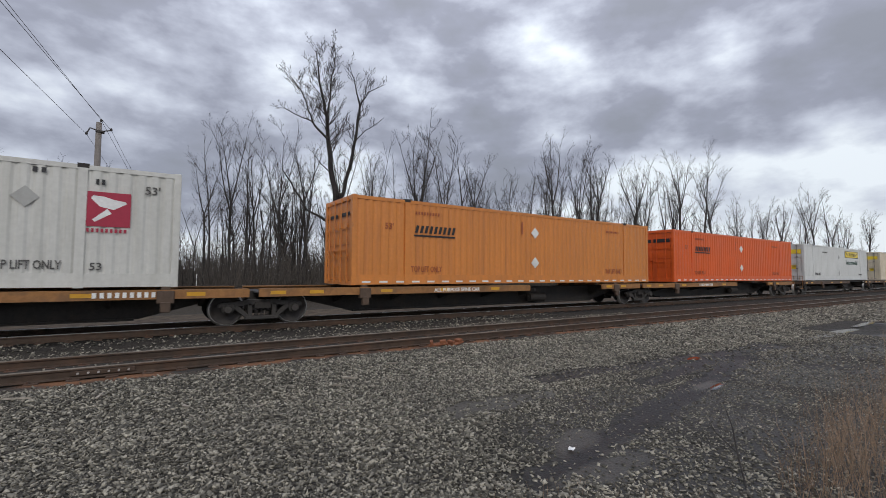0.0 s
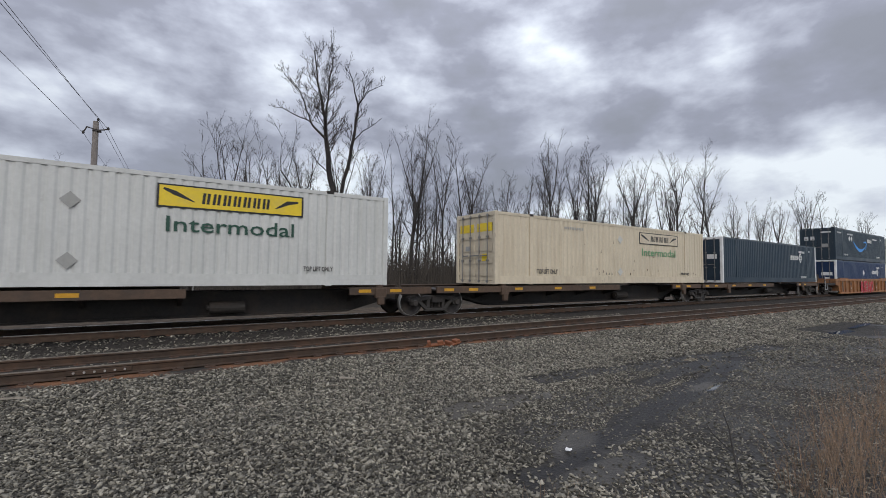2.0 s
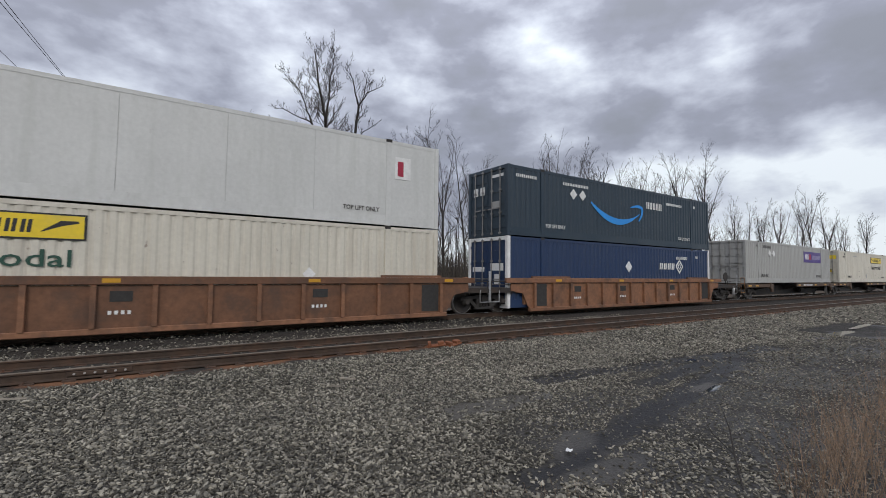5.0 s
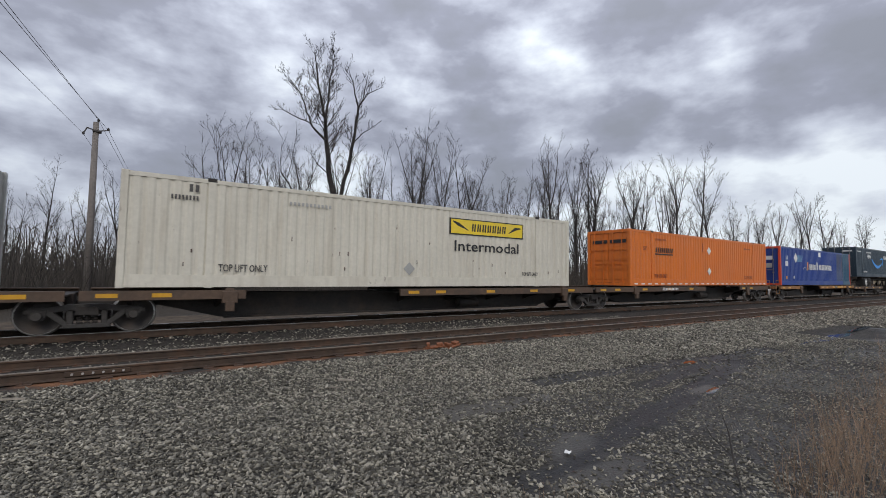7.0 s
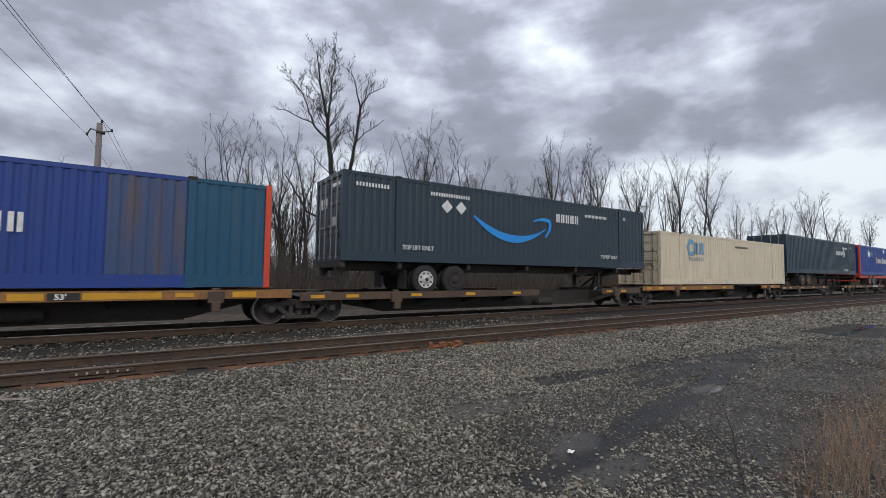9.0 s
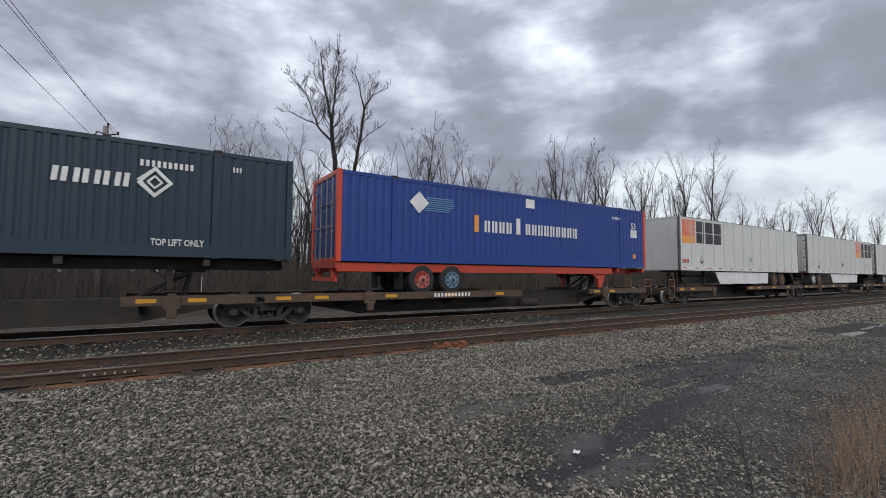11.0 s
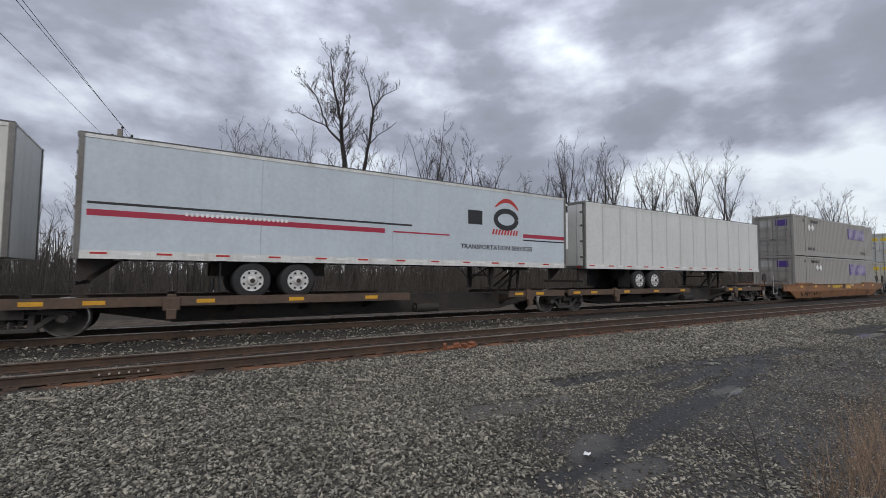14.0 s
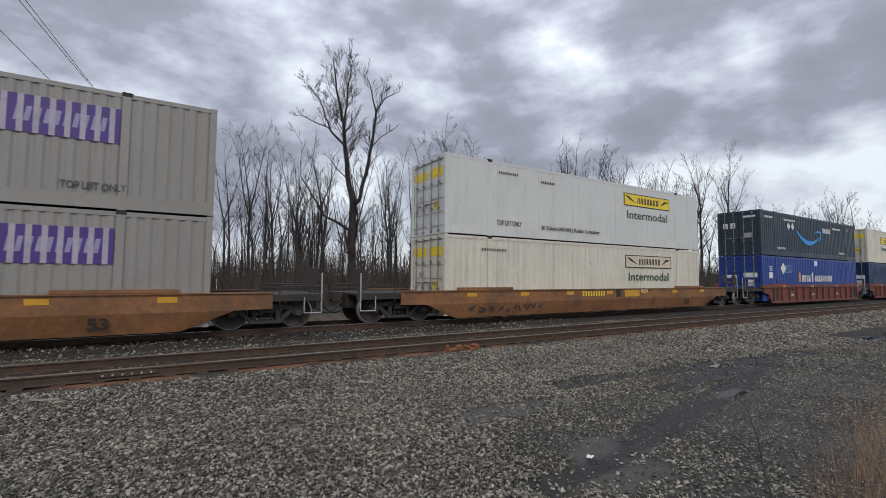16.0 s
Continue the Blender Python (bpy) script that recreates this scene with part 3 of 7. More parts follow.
def corrugated(x0, x1, z0, z1, depth=0.028, pitch=0.275):
    """A pressed steel sheet with upright ribs, its outer face at y = 0, facing -y."""
    key = (round(x0, 3), round(x1, 3), round(z0, 3), round(z1, 3), depth)
    if key in PANEL_CACHE:
        return PANEL_CACHE[key].copy()
    n = max(1, round((x1 - x0) / pitch))
    step = (x1 - x0) / n
    xs = []
    for i in range(n):
        b = x0 + i * step
        xs += [(b, depth), (b + step * 0.2, depth), (b + step * 0.4, 0.0), (b + step * 0.8, 0.0)]
    xs.append((x1, depth))
    verts = [(x, y, z) for x, y in xs for z in (z0, z1)]
    faces = [(2 * i, 2 * i + 2, 2 * i + 3, 2 * i + 1) for i in range(len(xs) - 1)]
    me = bpy.data.meshes.new("panel")
    me.from_pydata(verts, [], faces)
    PANEL_CACHE[key] = me
    return me.copy()


def flat_marks(base, items):
    """Signs on the near side: (kind, x, z, ...) in metres from the door end and the floor."""
    for it in items:
        kind, x, z = it[:3]
        if kind == "text":
            text, h, m = it[3:6]
            lettering("lettering", text, h, m, base, pose(x, FACE - 0.004, z), width=it[6] if len(it) > 6 else None, bold=0.004)
        elif kind == "bars":
            w, h, n, m = it[3:7]
            tagged(part("marking", bar_row(w, h, n, slant=it[7] if len(it) > 7 else 0, y=FACE - 0.004), m, base, it[8] if len(it) > 8 else "", pose(x, 0, z)), kind="stuff" if n > 1 else "")
        elif kind == "panel":
            w, h, m = it[3:6]
            part("sign_panel", boxes((x, x + w, FACE - 0.003 - it[6] if len(it) > 6 else FACE - 0.003, FACE + 0.02, z, z + h)), m, base, it[7] if len(it) > 7 else "")
        elif kind == "diamond":
            r, m = it[3:5]
            bm = bmesh.new()
            prism(bm, [(x - r, z), (x, z - r), (x + r, z), (x, z + r)], FACE - 0.008, FACE + 0.01)
            part("placard", bm, m, base, "diamond-shaped placard holder")
        elif kind == "band":
            pts, wid, m, lab = it[3:7]
            part("emblem", line_mesh([(x + a, z + b) for a, b in pts], FACE - 0.008, FACE + 0.004, wid), m, base, lab)


def bezier(a, b, c, n=18):
    return [((1 - t) ** 2 * a[0] + 2 * t * (1 - t) * b[0] + t * t * c[0], (1 - t) ** 2 * a[1] + 2 * t * (1 - t) * b[1] + t * t * c[1]) for t in [i / (n - 1) for i in range(n)]]


def arrow_smile(x, z, s):
    arc = bezier((0, 0.78 * s), (1.9 * s, -0.62 * s), (3.85 * s, 0.52 * s), 24)
    wid = [0.04 * s + 0.27 * s * math.sin(math.pi * min(1, i / 23 + 0.05)) for i in range(24)]
    tip = bezier((3.1 * s, 0.80 * s), (3.75 * s, 1.0 * s), (4.08 * s, 0.84 * s), 8) + bezier((4.1 * s, 0.80 * s), (4.12 * s, 0.45 * s), (3.78 * s, 0.16 * s), 8)[1:]
    return [("band", x, z, arc, wid, BLUE_MARK, "sky-blue curved arrow"), ("band", x, z, tip, [0.06 * s + 0.1 * s * math.sin(math.pi * k / (len(tip) - 1)) for k in range(len(tip))], BLUE_MARK, "sky-blue arrow head")]


def container(label, body, marks=(), door_marks=(), end_mat=None, post_mat=None, tail_mat=None, smooth=False, dashes=None, rod_mat=None):
    """A 53-foot container: origin at the door end, in the middle, on its underside."""
    base = empty("shipping_container", Matrix(), label, "container", "containers on the train")
    end_mat, post_mat = end_mat or body, post_mat or body
    rod_mat = rod_mat or ROD_STEEL
    lift = (1.98, LONG - 1.98)
    low, high = 0.34, TALL - 0.13
    for s in (-1, 1):
        spans = [(0.16, lift[0] - 0.09), (lift[0] + 0.09, lift[1] - 0.09), (lift[1] + 0.09, LONG - 0.16)]
        if tail_mat:
            spans[1:2] = [(lift[0] + 0.09, lift[1] - 1.75), (lift[1] - 1.75, lift[1] - 0.09)]
        for k, (x0, x1) in enumerate(spans):
            m = body if not tail_mat or k < 2 else (P_FADED if k == 2 else tail_mat)
            if smooth:
                n = max(1, round((x1 - x0) / 2.4))
                for i in range(n):
                    a, b = x0 + (x1 - x0) * i / n, x0 + (x1 - x0) * (i + 1) / n
                    part("side_panel", boxes((a + 0.003, b - 0.003, 0.0, 0.03, low, high)), m, base, "", pose(0, -HALF + 0.012 if s < 0 else HALF - 0.042, 0))
            else:
                me = corrugated(x0, x1, low, high)
                me.materials.append(m)
                ob = part("side_panel", me, m, base, "", pose(0, -HALF + 0.012, 0))
                if s > 0:
                    ob.matrix_basis = pose(LONG, HALF - 0.012, 0, 0, 0, 180)
                    me.transform(Matrix.Translation((LONG - x0 - x1, 0, 0)))
        y = s * HALF
        part("bottom_rail", boxes((0.16, LONG - 0.16, y - s * 0.1, y - s * 0.006, 0.02, 0.20), (0.16, LONG - 0.16, y - s * 0.1, y - s * 0.014, 0.20, low)), body, base)
        part("top_rail", boxes((0.16, LONG - 0.16, y - s * 0.1, y - s * 0.004, high, TALL - 0.02)), body, base)
        for x in lift:
            part("lift_post", boxes((x - 0.09, x + 0.09, y - s * 0.1, y - s * 0.0015, 0.0, TALL - 0.01)), tail_mat if tail_mat and x > 8 else body, base)
            part("corner_casting", boxes((x - 0.11, x + 0.11, y - s * 0.14, y + s * 0.002, TALL - 0.09, TALL + 0.012)), GRIME, base, "dark steel lifting casting")
        for x0, x1 in ((0.0, 0.16), (LONG - 0.16, LONG)):
            part("corner_post", boxes((x0, x1, y - s * 0.16, y, 0.0, TALL)), post_mat, base, bevel=0.012)
    part("roof", boxes((0.1, LONG - 0.1, -HALF + 0.08, HALF - 0.08, TALL - 0.05, TALL - 0.03)), body, base)
    part("underframe", boxes((0.1, LONG - 0.1, -HALF + 0.1, HALF - 0.1, 0.08, 0.16)), GRIME, base)
    part("front_end", boxes((LONG - 0.09, LONG - 0.05, -HALF + 0.16, HALF - 0.16, 0.05, TALL - 0.03)), tail_mat or body, base)
    part("door_header", boxes((0.02, 0.12, -HALF + 0.16, HALF - 0.16, TALL - 0.15, TALL - 0.005)), post_mat, base)
    part("door_threshold", boxes((0.02, 0.12, -HALF + 0.16, HALF - 0.16, 0.0, 0.14)), post_mat, base)
    for s in (-1, 1):
        bm = boxes((0.06, 0.10, min(s * 0.01, s * 1.13), max(s * 0.01, s * 1.13), 0.15, TALL - 0.16))
        for k in range(5):
            z = 0.32 + k * 0.5
            box(bm, 0.035, 0.06, min(s * 0.06, s * 1.08), max(s * 0.06, s * 1.08), z, z + 0.30)
        door = part("door", bm, end_mat, base)
        for yy in (0.30, 0.82):
            bm = bmesh.new()
            rod(bm, (0.0, s * yy, 0.05), (0.0, s * yy, TALL - 0.06), 0.022, sides=8)
            for z in (0.12, 0.95, 1.9, TALL - 0.14):
                box(bm, -0.025, 0.04, s * yy - 0.06, s * yy + 0.06, z - 0.035, z + 0.035)
            box(bm, -0.035, -0.01, min(s * yy, s * (yy - 0.4)), max(s * yy, s * (yy - 0.4)), 1.12, 1.17)
            part("lock_rod", bm, rod_mat, door, "steel door lock rod with handle")
        for z in (0.4, 1.1, 1.8, 2.5):
            part("hinge", boxes((0.01, 0.05, min(s * 1.08, s * 1.24), max(s * 1.08, s * 1.24), z - 0.05, z + 0.05)), end_mat, door)
    part("door_gasket", boxes((0.102, 0.11, -1.14, 1.14, 0.142, TALL - 0.152), *[(0.05, 0.101, y - 0.016, y + 0.016, 0.15, TALL - 0.16) for y in (-1.148, 1.148)]), BLACK_MARK, base, "dark rubber door seal")
    if tail_mat:
        x0 = lift[1] + 0.092
        part("rail_end", boxes((x0, LONG - 0.162, -HALF + 0.002, -HALF + 0.02, 0.022, low - 0.002)), tail_mat, base)
        part("rail_end", boxes((x0, LONG - 0.162, -HALF + 0.001, -HALF + 0.02, high + 0.002, TALL - 0.022)), tail_mat, base)
    for y0, z0, w, h, m in door_marks:
        part("door_sign", boxes((0.030, 0.034, y0, y0 + w, z0, z0 + h)), m, base)
    if dashes:
        n = 26
        for i in range(n):
            x = 0.35 + i * (LONG - 0.9) / (n - 1)
            part("reflector", boxes((x, x + 0.30, FACE + 0.002, FACE + 0.01, 0.075, 0.135)), dashes, base)
    flat_marks(base, marks)
    return base


# ---- trailers and chassis ----
HOLES = {}


def hand_hole(r):
    if r not in HOLES:
        bm = bmesh.new()
        turned(bm, [(-0.004, r * 0.055), (-0.004, r * 0.07), (0.02, r * 0.07)], 8)
        HOLES[r] = bpy.data.meshes.new("hand_hole")
        bm.to_mesh(HOLES[r])
        bm.free()
        HOLES[r].materials.append(BLACK_MARK)
    return HOLES[r]


def road_wheel(base, x, y_out, z, r=0.50, rim=RIM_WHITE, tyre_only=False):
    bm = bmesh.new()
    turned(bm, [(-0.14, r * 0.58), (-0.15, r * 0.9), (-0.11, r), (0.11, r), (0.15, r * 0.9), (0.14, r * 0.58)], 26)
    tyre = part("tyre", bm, RUBBER, base, "worn black tyre", pose(x, y_out, z), smooth=True)
    if not tyre_only:
        bm = bmesh.new()
        s = -1 if y_out < 0 else 1
        turned(bm, [(s * 0.142, r * 0.60), (s * 0.165, r * 0.58), (s * 0.146, r * 0.47), (s * 0.144, r * 0.30), (s * 0.19, r * 0.22), (s * 0.21, r * 0.12)], 20)
        for k in range(10):
            a = k * math.pi / 5
            rod(bm, (r * 0.34 * math.cos(a), s * 0.142, r * 0.34 * math.sin(a)), (r * 0.34 * math.cos(a), s * 0.175, r * 0.34 * math.sin(a)), 0.018, sides=6)
        part("rim", bm, rim, tyre, "", smooth=False)
        bm = bmesh.new()
        rod(bm, (0, s * 0.19, 0), (0, s * 0.225, 0), r * 0.13, sides=10)
        part("hub", bm, GRIME, tyre, "grimy wheel hub")
        if s < 0:
            for k in range(8):
                a = (k + 0.5) * math.pi / 4
                part("hand_hole", hand_hole(r), None, tyre, "", pose(r * 0.45 * math.cos(a), -0.156, r * 0.45 * math.sin(a)))



def bogie(base, x, z_floor, top, rims):
    """Two axles with twin tyres standing on the deck at z_floor; the frame's underside at top."""
    for k, dx in enumerate((-0.62, 0.62)):
        for s in (-1, 1):
            road_wheel(base, x + dx, s * 1.10, z_floor + 0.50, rim=rims[k])
            road_wheel(base, x + dx, s * 0.78, z_floor + 0.50, tyre_only=True)
        bm = bmesh.new()
        rod(bm, (x + dx, -1.1, z_floor + 0.5), (x + dx, 1.1, z_floor + 0.5), 0.07, sides=10)
        part("axle", bm, GRIME, base)
    bm = boxes((x - 1.6, x + 1.6, -0.55, -0.42, z_floor + 0.62, top), (x - 1.6, x + 1.6, 0.42, 0.55, z_floor + 0.62, top))
    part("bogie_frame", bm, GRIME, base)
    for s in (-1, 1):
        part("mud_flap", boxes((x - 1.42, x - 1.40, s * 0.95 - 0.3, s * 0.95 + 0.3, z_floor + 0.18, top)), RUBBER, base)


def landing_gear(base, x, z_floor, top):
    for s in (-1, 1):
        bm = boxes((x - 0.07, x + 0.07, s * 0.72 - 0.07, s * 0.72 + 0.07, z_floor + 0.30, top), (x - 0.05, x + 0.05, s * 0.72 - 0.05, s * 0.72 + 0.05, z_floor + 0.22, z_floor + 0.5), (x - 0.14, x + 0.14, s * 0.72 - 0.13, s * 0.72 + 0.13, z_floor + 0.19, z_floor + 0.23))
        part("landing_leg", bm, GRIME, base)
        bm = bmesh.new()
        rod(bm, (x + 0.05, s * 0.72, z_floor + 0.55), (x + 0.95, s * 0.72, top), 0.03)
        rod(bm, (x - 0.05, s * 0.72, z_floor + 0.55), (x - 0.6, s * 0.72, top), 0.025)
        part("brace", bm, GRIME, base)
    bm = bmesh.new()
    rod(bm, (x, -0.72, z_floor + 0.7), (x, 0.72, z_floor + 0.7), 0.025)
    part("cross_shaft", bm, GRIME, base)


def hitch(base, x, z_floor, top, way):
    """The stanchion on the deck that holds the kingpin."""
    bm = bmesh.new()
    for s in (-1, 1):
        rod(bm, (x - way * 0.15, s * 0.28, z_floor - 0.15), (x, s * 0.2, top - 0.05), 0.06, sides=8)
        rod(bm, (x - way * 1.3, s * 0.25, z_floor - 0.1), (x, s * 0.2, top - 0.12), 0.045, sides=8)
    box(bm, x - 0.35, x + 0.35, -0.42, 0.42, top - 0.10, top - 0.01)
    part("hitch_stanchion", bm, GRIME, base, "folding trailer hitch stanchion")


def letter_blocks(x, z, w, h):
    """Three heavy dark shapes side by side with a pale slit through the middle."""
    k = w / 3
    return [*[("panel", x + i * k, z, k * 0.84, h, BLACK_MARK, 0.0, "heavy dark emblem block") for i in range(3)], ("panel", x - 0.02, z + h * 0.46, w, h * 0.035, P_WHITE, 0.004)]


WORN_LILAC = mat("worn_pale_stripe", (0.38, 0.35, 0.43), 0.6, 0.0, 0.12, 10, 2.0, (0.45, 0.435, 0.40), 0.6)


def trailer(label, body, z_floor, marks, nose, wheels_x, legs_x, rims=(RIM_WHITE, RIM_WHITE), skirt=None, reefer=False, seam=1.22, rear_mat=None, red_white=True):
    """A 53-foot van trailer: origin at its end of lower x, in the middle, on the deck. nose: -1 or 1, the end with the kingpin."""
    base = empty("semi_trailer", Matrix(), label, "trailer", "trailers on the train")
    z0, z1 = 1.02, 4.00
    n = round(LONG / seam)
    for s in (-1, 1):
        y = s * HALF
        for i in range(n):
            a, b = LONG * i / n, LONG * (i + 1) / n
            part("side_panel", boxes((a + 0.003, b - 0.003, min(y, y - s * 0.05), max(y, y - s * 0.05), z0 + 0.20, z1 - 0.11)), body, base)
            if i and seam < 1.5:
                part("seam_strip", boxes((a - 0.04, a + 0.04, min(y + s * 0.006, y), max(y + s * 0.006, y), z0 + 0.2, z1 - 0.11)), SEAM, base)
        part("bottom_rail", boxes((0, LONG, y - s * 0.08, y + s * 0.012, z0, z0 + 0.20)), TRAILER_RAIL, base, "aluminium bottom rail")
        part("top_rail", boxes((0, LONG, y - s * 0.08, y + s * 0.012, z1 - 0.11, z1 - 0.02)), TRAILER_RAIL, base)
        part("roof_edge", boxes((0, LONG, y - s * 0.07, y + s * 0.016, z1 - 0.022, z1 + 0.012)), ROOF_EDGE, base, "dark roof edge")
        for x0 in (0.0, LONG - 0.1):
            part("corner_post", boxes((x0 - 0.004, x0 + 0.104, y - s * 0.1, y + s * 0.016, z0, z1)), rear_mat or FRAME_STEEL, base)
        if red_white:
            x = 0.3
            k = 0
            while x < LONG - 0.5:
                part("reflector", boxes((x, x + 0.33, y + s * 0.012 - 0.003, y + s * 0.012 + 0.003, z0 + 0.11, z0 + 0.16)), RED_MARK if k % 2 == 0 else WHITE_MARK, base)
                k += 1
                x += 0.66
    part("roof", boxes((0, LONG, -HALF + 0.05, HALF - 0.05, z1 - 0.03, z1)), body, base)
    part("floor", boxes((0.1, LONG - 0.1, -HALF + 0.08, HALF - 0.08, z0 + 0.112, z0 + 0.16)), GRIME, base)
    for i in range(26):
        part("floor_beam", boxes((0.2 + i * 0.6, 0.28 + i * 0.6, -HALF + 0.08, HALF - 0.08, z0 + 0.01, z0 + 0.11)), GRIME, base)
    for x in (0.02, LONG - 0.06):
        part("end_wall", boxes((x, x + 0.04, -HALF + 0.1, HALF - 0.1, z0, z1 - 0.02)), body, base)
    rear = 0.0 if nose > 0 else LONG
    w = 1 if nose > 0 else -1
    for s in (-1, 1):
        door = part("door", boxes((min(rear - w * 0.03, rear + w * 0.02), max(rear - w * 0.03, rear + w * 0.02), min(s * 0.01, s * 1.19), max(s * 0.01, s * 1.19), z0 + 0.14, z1 - 0.12)), body, base)
        for yy in (0.25, 0.95):
            bm = bmesh.new()
            rod(bm, (rear - w * 0.05, s * yy, z0 + 0.1), (rear - w * 0.05, s * yy, z1 - 0.1), 0.02)
            box(bm, min(rear - w * 0.07, rear - w * 0.02), max(rear - w * 0.07, rear - w * 0.02), s * yy - 0.05, s * yy + 0.05, z0 + 0.5, z0 + 0.56)
            part("lock_rod", bm, STAINLESS, door)
        for z in (z0 + 0.5, z0 + 1.2, z0 + 1.9, z0 + 2.5):
            part("hinge", boxes((min(rear - w * 0.045, rear), max(rear - w * 0.045, rear), min(s * 1.08, s * 1.26), max(s * 1.08, s * 1.26), z - 0.04, z + 0.04)), FRAME_STEEL, door)
        part("tail_light", boxes((min(rear - w * 0.05, rear), max(rear - w * 0.05, rear), s * 1.0 - 0.08, s * 1.0 + 0.08, z0 + 0.02, z0 + 0.09)), RED_MARK, base, "red tail light")
    part("rear_header", boxes((min(rear - w * 0.035, rear + w * 0.02), max(rear - w * 0.035, rear + w * 0.02), -1.29, 1.29, z1 - 0.11, z1 + 0.005)), FRAME_STEEL, base, "dark door header")
    part("rear_sill", boxes((min(rear - w * 0.035, rear + w * 0.018), max(rear - w * 0.035, rear + w * 0.018), -1.29, 1.29, z0, z0 + 0.12)), FRAME_STEEL, base, "dark door sill")
    bm = boxes((min(rear, rear + w * 0.06), max(rear, rear + w * 0.06), -1.2, 1.2, z0 - 0.62, z0 - 0.52))
    for s in (-1, 1):
        prism(bm, [(rear + w * 0.02, z0), (rear + w * 0.75, z0), (rear + w * 0.1, z0 - 0.55), (rear + w * 0.02, z0 - 0.55)], s * 0.9 - 0.04, s * 0.9 + 0.04)
    part("rear_bumper", bm, GRIME, base, "rear underride bumper")
    bogie(base, wheels_x, 0.0, z0, rims)
    landing_gear(base, legs_x, 0.0, z0)
    if skirt:
        for s in (-1, 1):
            bm = bmesh.new()
            prism(bm, [(skirt[0], z0 - 0.05), (skirt[1], z0 - 0.05), (skirt[1] - 0.15, 0.25), (skirt[0] + 0.55, 0.25)], s * 1.2 - 0.015, s * 1.2 + 0.015)
            part("side_skirt", bm, SKIRT, base, "white aerodynamic side skirt")
    if reefer:
        e = LONG if nose > 0 else 0.0
        part("cooling_unit", boxes((min(e, e + nose * 0.55), max(e, e + nose * 0.55), -1.0, 1.0, z0 + 0.75, z1 - 0.15)), SKIRT, base, "white cooling unit with a dark grille", bevel=0.08)
        part("grille", boxes((min(e + nose * 0.2, e + nose * 0.57), max(e + nose * 0.2, e + nose * 0.57), -0.8, 0.8, z1 - 1.0, z1 - 0.3), (min(e + nose * 0.02, e + nose * 0.45), max(e + nose * 0.02, e + nose * 0.45), -1.008, -0.99, z1 - 0.55, z1 - 0.25)), BLACK_MARK, base)
    for it in marks:
        flat_marks(base, [(it[0], it[1], it[2] + z0, *it[3:])])
    return base


SEAM = mat("seam_strip_metal", (0.50, 0.505, 0.475), 0.5, 0.1, 0.06, 12, 1.0, (0.35, 0.33, 0.3), 0.4, True)
TRAILER_RAIL = mat("dirty_white_rail", (0.66, 0.66, 0.63), 0.5, 0.1, 0.08, 12, 1.0, (0.3, 0.27, 0.23), 0.5, True)
FRAME_STEEL = mat("dull_dark_frame_steel", (0.17, 0.165, 0.155), 0.5, 0.5, 0.15, 12, 1.0, (0.10, 0.07, 0.05), 0.5, True)
ROOF_EDGE = mat("dark_roof_edge", (0.09, 0.09, 0.09), 0.6, 0.0, 0.15, 12, 1.0)
SKIRT = mat("white_skirt", (0.72, 0.73, 0.71), 0.5, 0.0, 0.05, 12, 1.0, (0.35, 0.33, 0.3), 0.35)


def chassis(label, frame_mat, z_top, rims, wheels_x=3.6, legs_x=13.2):
    """A skeleton chassis under a container: origin at the rear, on the deck."""
    base = empty("container_chassis", Matrix(), label, "chassis", "chassis on the train")
    for s in (-1, 1):
        if frame_mat is P_CHASSIS_RED:
            part("outer_rail", boxes((0.05, LONG - 2.6, s * 1.16 - 0.05, s * 1.16 + 0.05, z_top - 0.31, z_top - 0.02)), frame_mat, base, "bright red outer rail", bevel=0.01)
            leg = bmesh.new()
            prism(leg, [(LONG - 4.0, z_top - 0.3), (LONG - 3.0, z_top - 0.3), (LONG - 3.1, z_top - 0.5), (LONG - 3.3, z_top - 0.95), (LONG - 3.5, z_top - 0.95), (LONG - 3.55, z_top - 0.55)], s * 1.08 - 0.06, s * 1.08 + 0.06)
            part("support_leg", leg, frame_mat, base, "bright red support leg")
        part("frame_rail", boxes((0.05, LONG - 0.1, s * 0.55 - 0.07, s * 0.55 + 0.07, z_top - 0.30, z_top - 0.02)), frame_mat, base)
    for i, x in enumerate((0.08, 2.1, 5.0, 8.0, 11.0, 14.0, LONG - 0.15)):
        part("cross_member", boxes((x - 0.08, x + 0.08, -1.22, 1.22, z_top - 0.2, z_top - 0.01)), frame_mat, base)
    bm = boxes((0.0, 0.08, -1.2, 1.2, z_top - 0.62, z_top - 0.5))
    for s in (-1, 1):
        prism(bm, [(0.02, z_top - 0.2), (0.4, z_top - 0.2), (0.1, z_top - 0.6), (0.02, z_top - 0.6)], s * 0.8 - 0.04, s * 0.8 + 0.04)
    part("rear_bumper", bm, frame_mat, base)
    bogie(base, wheels_x, 0.0, z_top - 0.25, rims)
    landing_gear(base, legs_x, 0.0, z_top - 0.2)
    return base


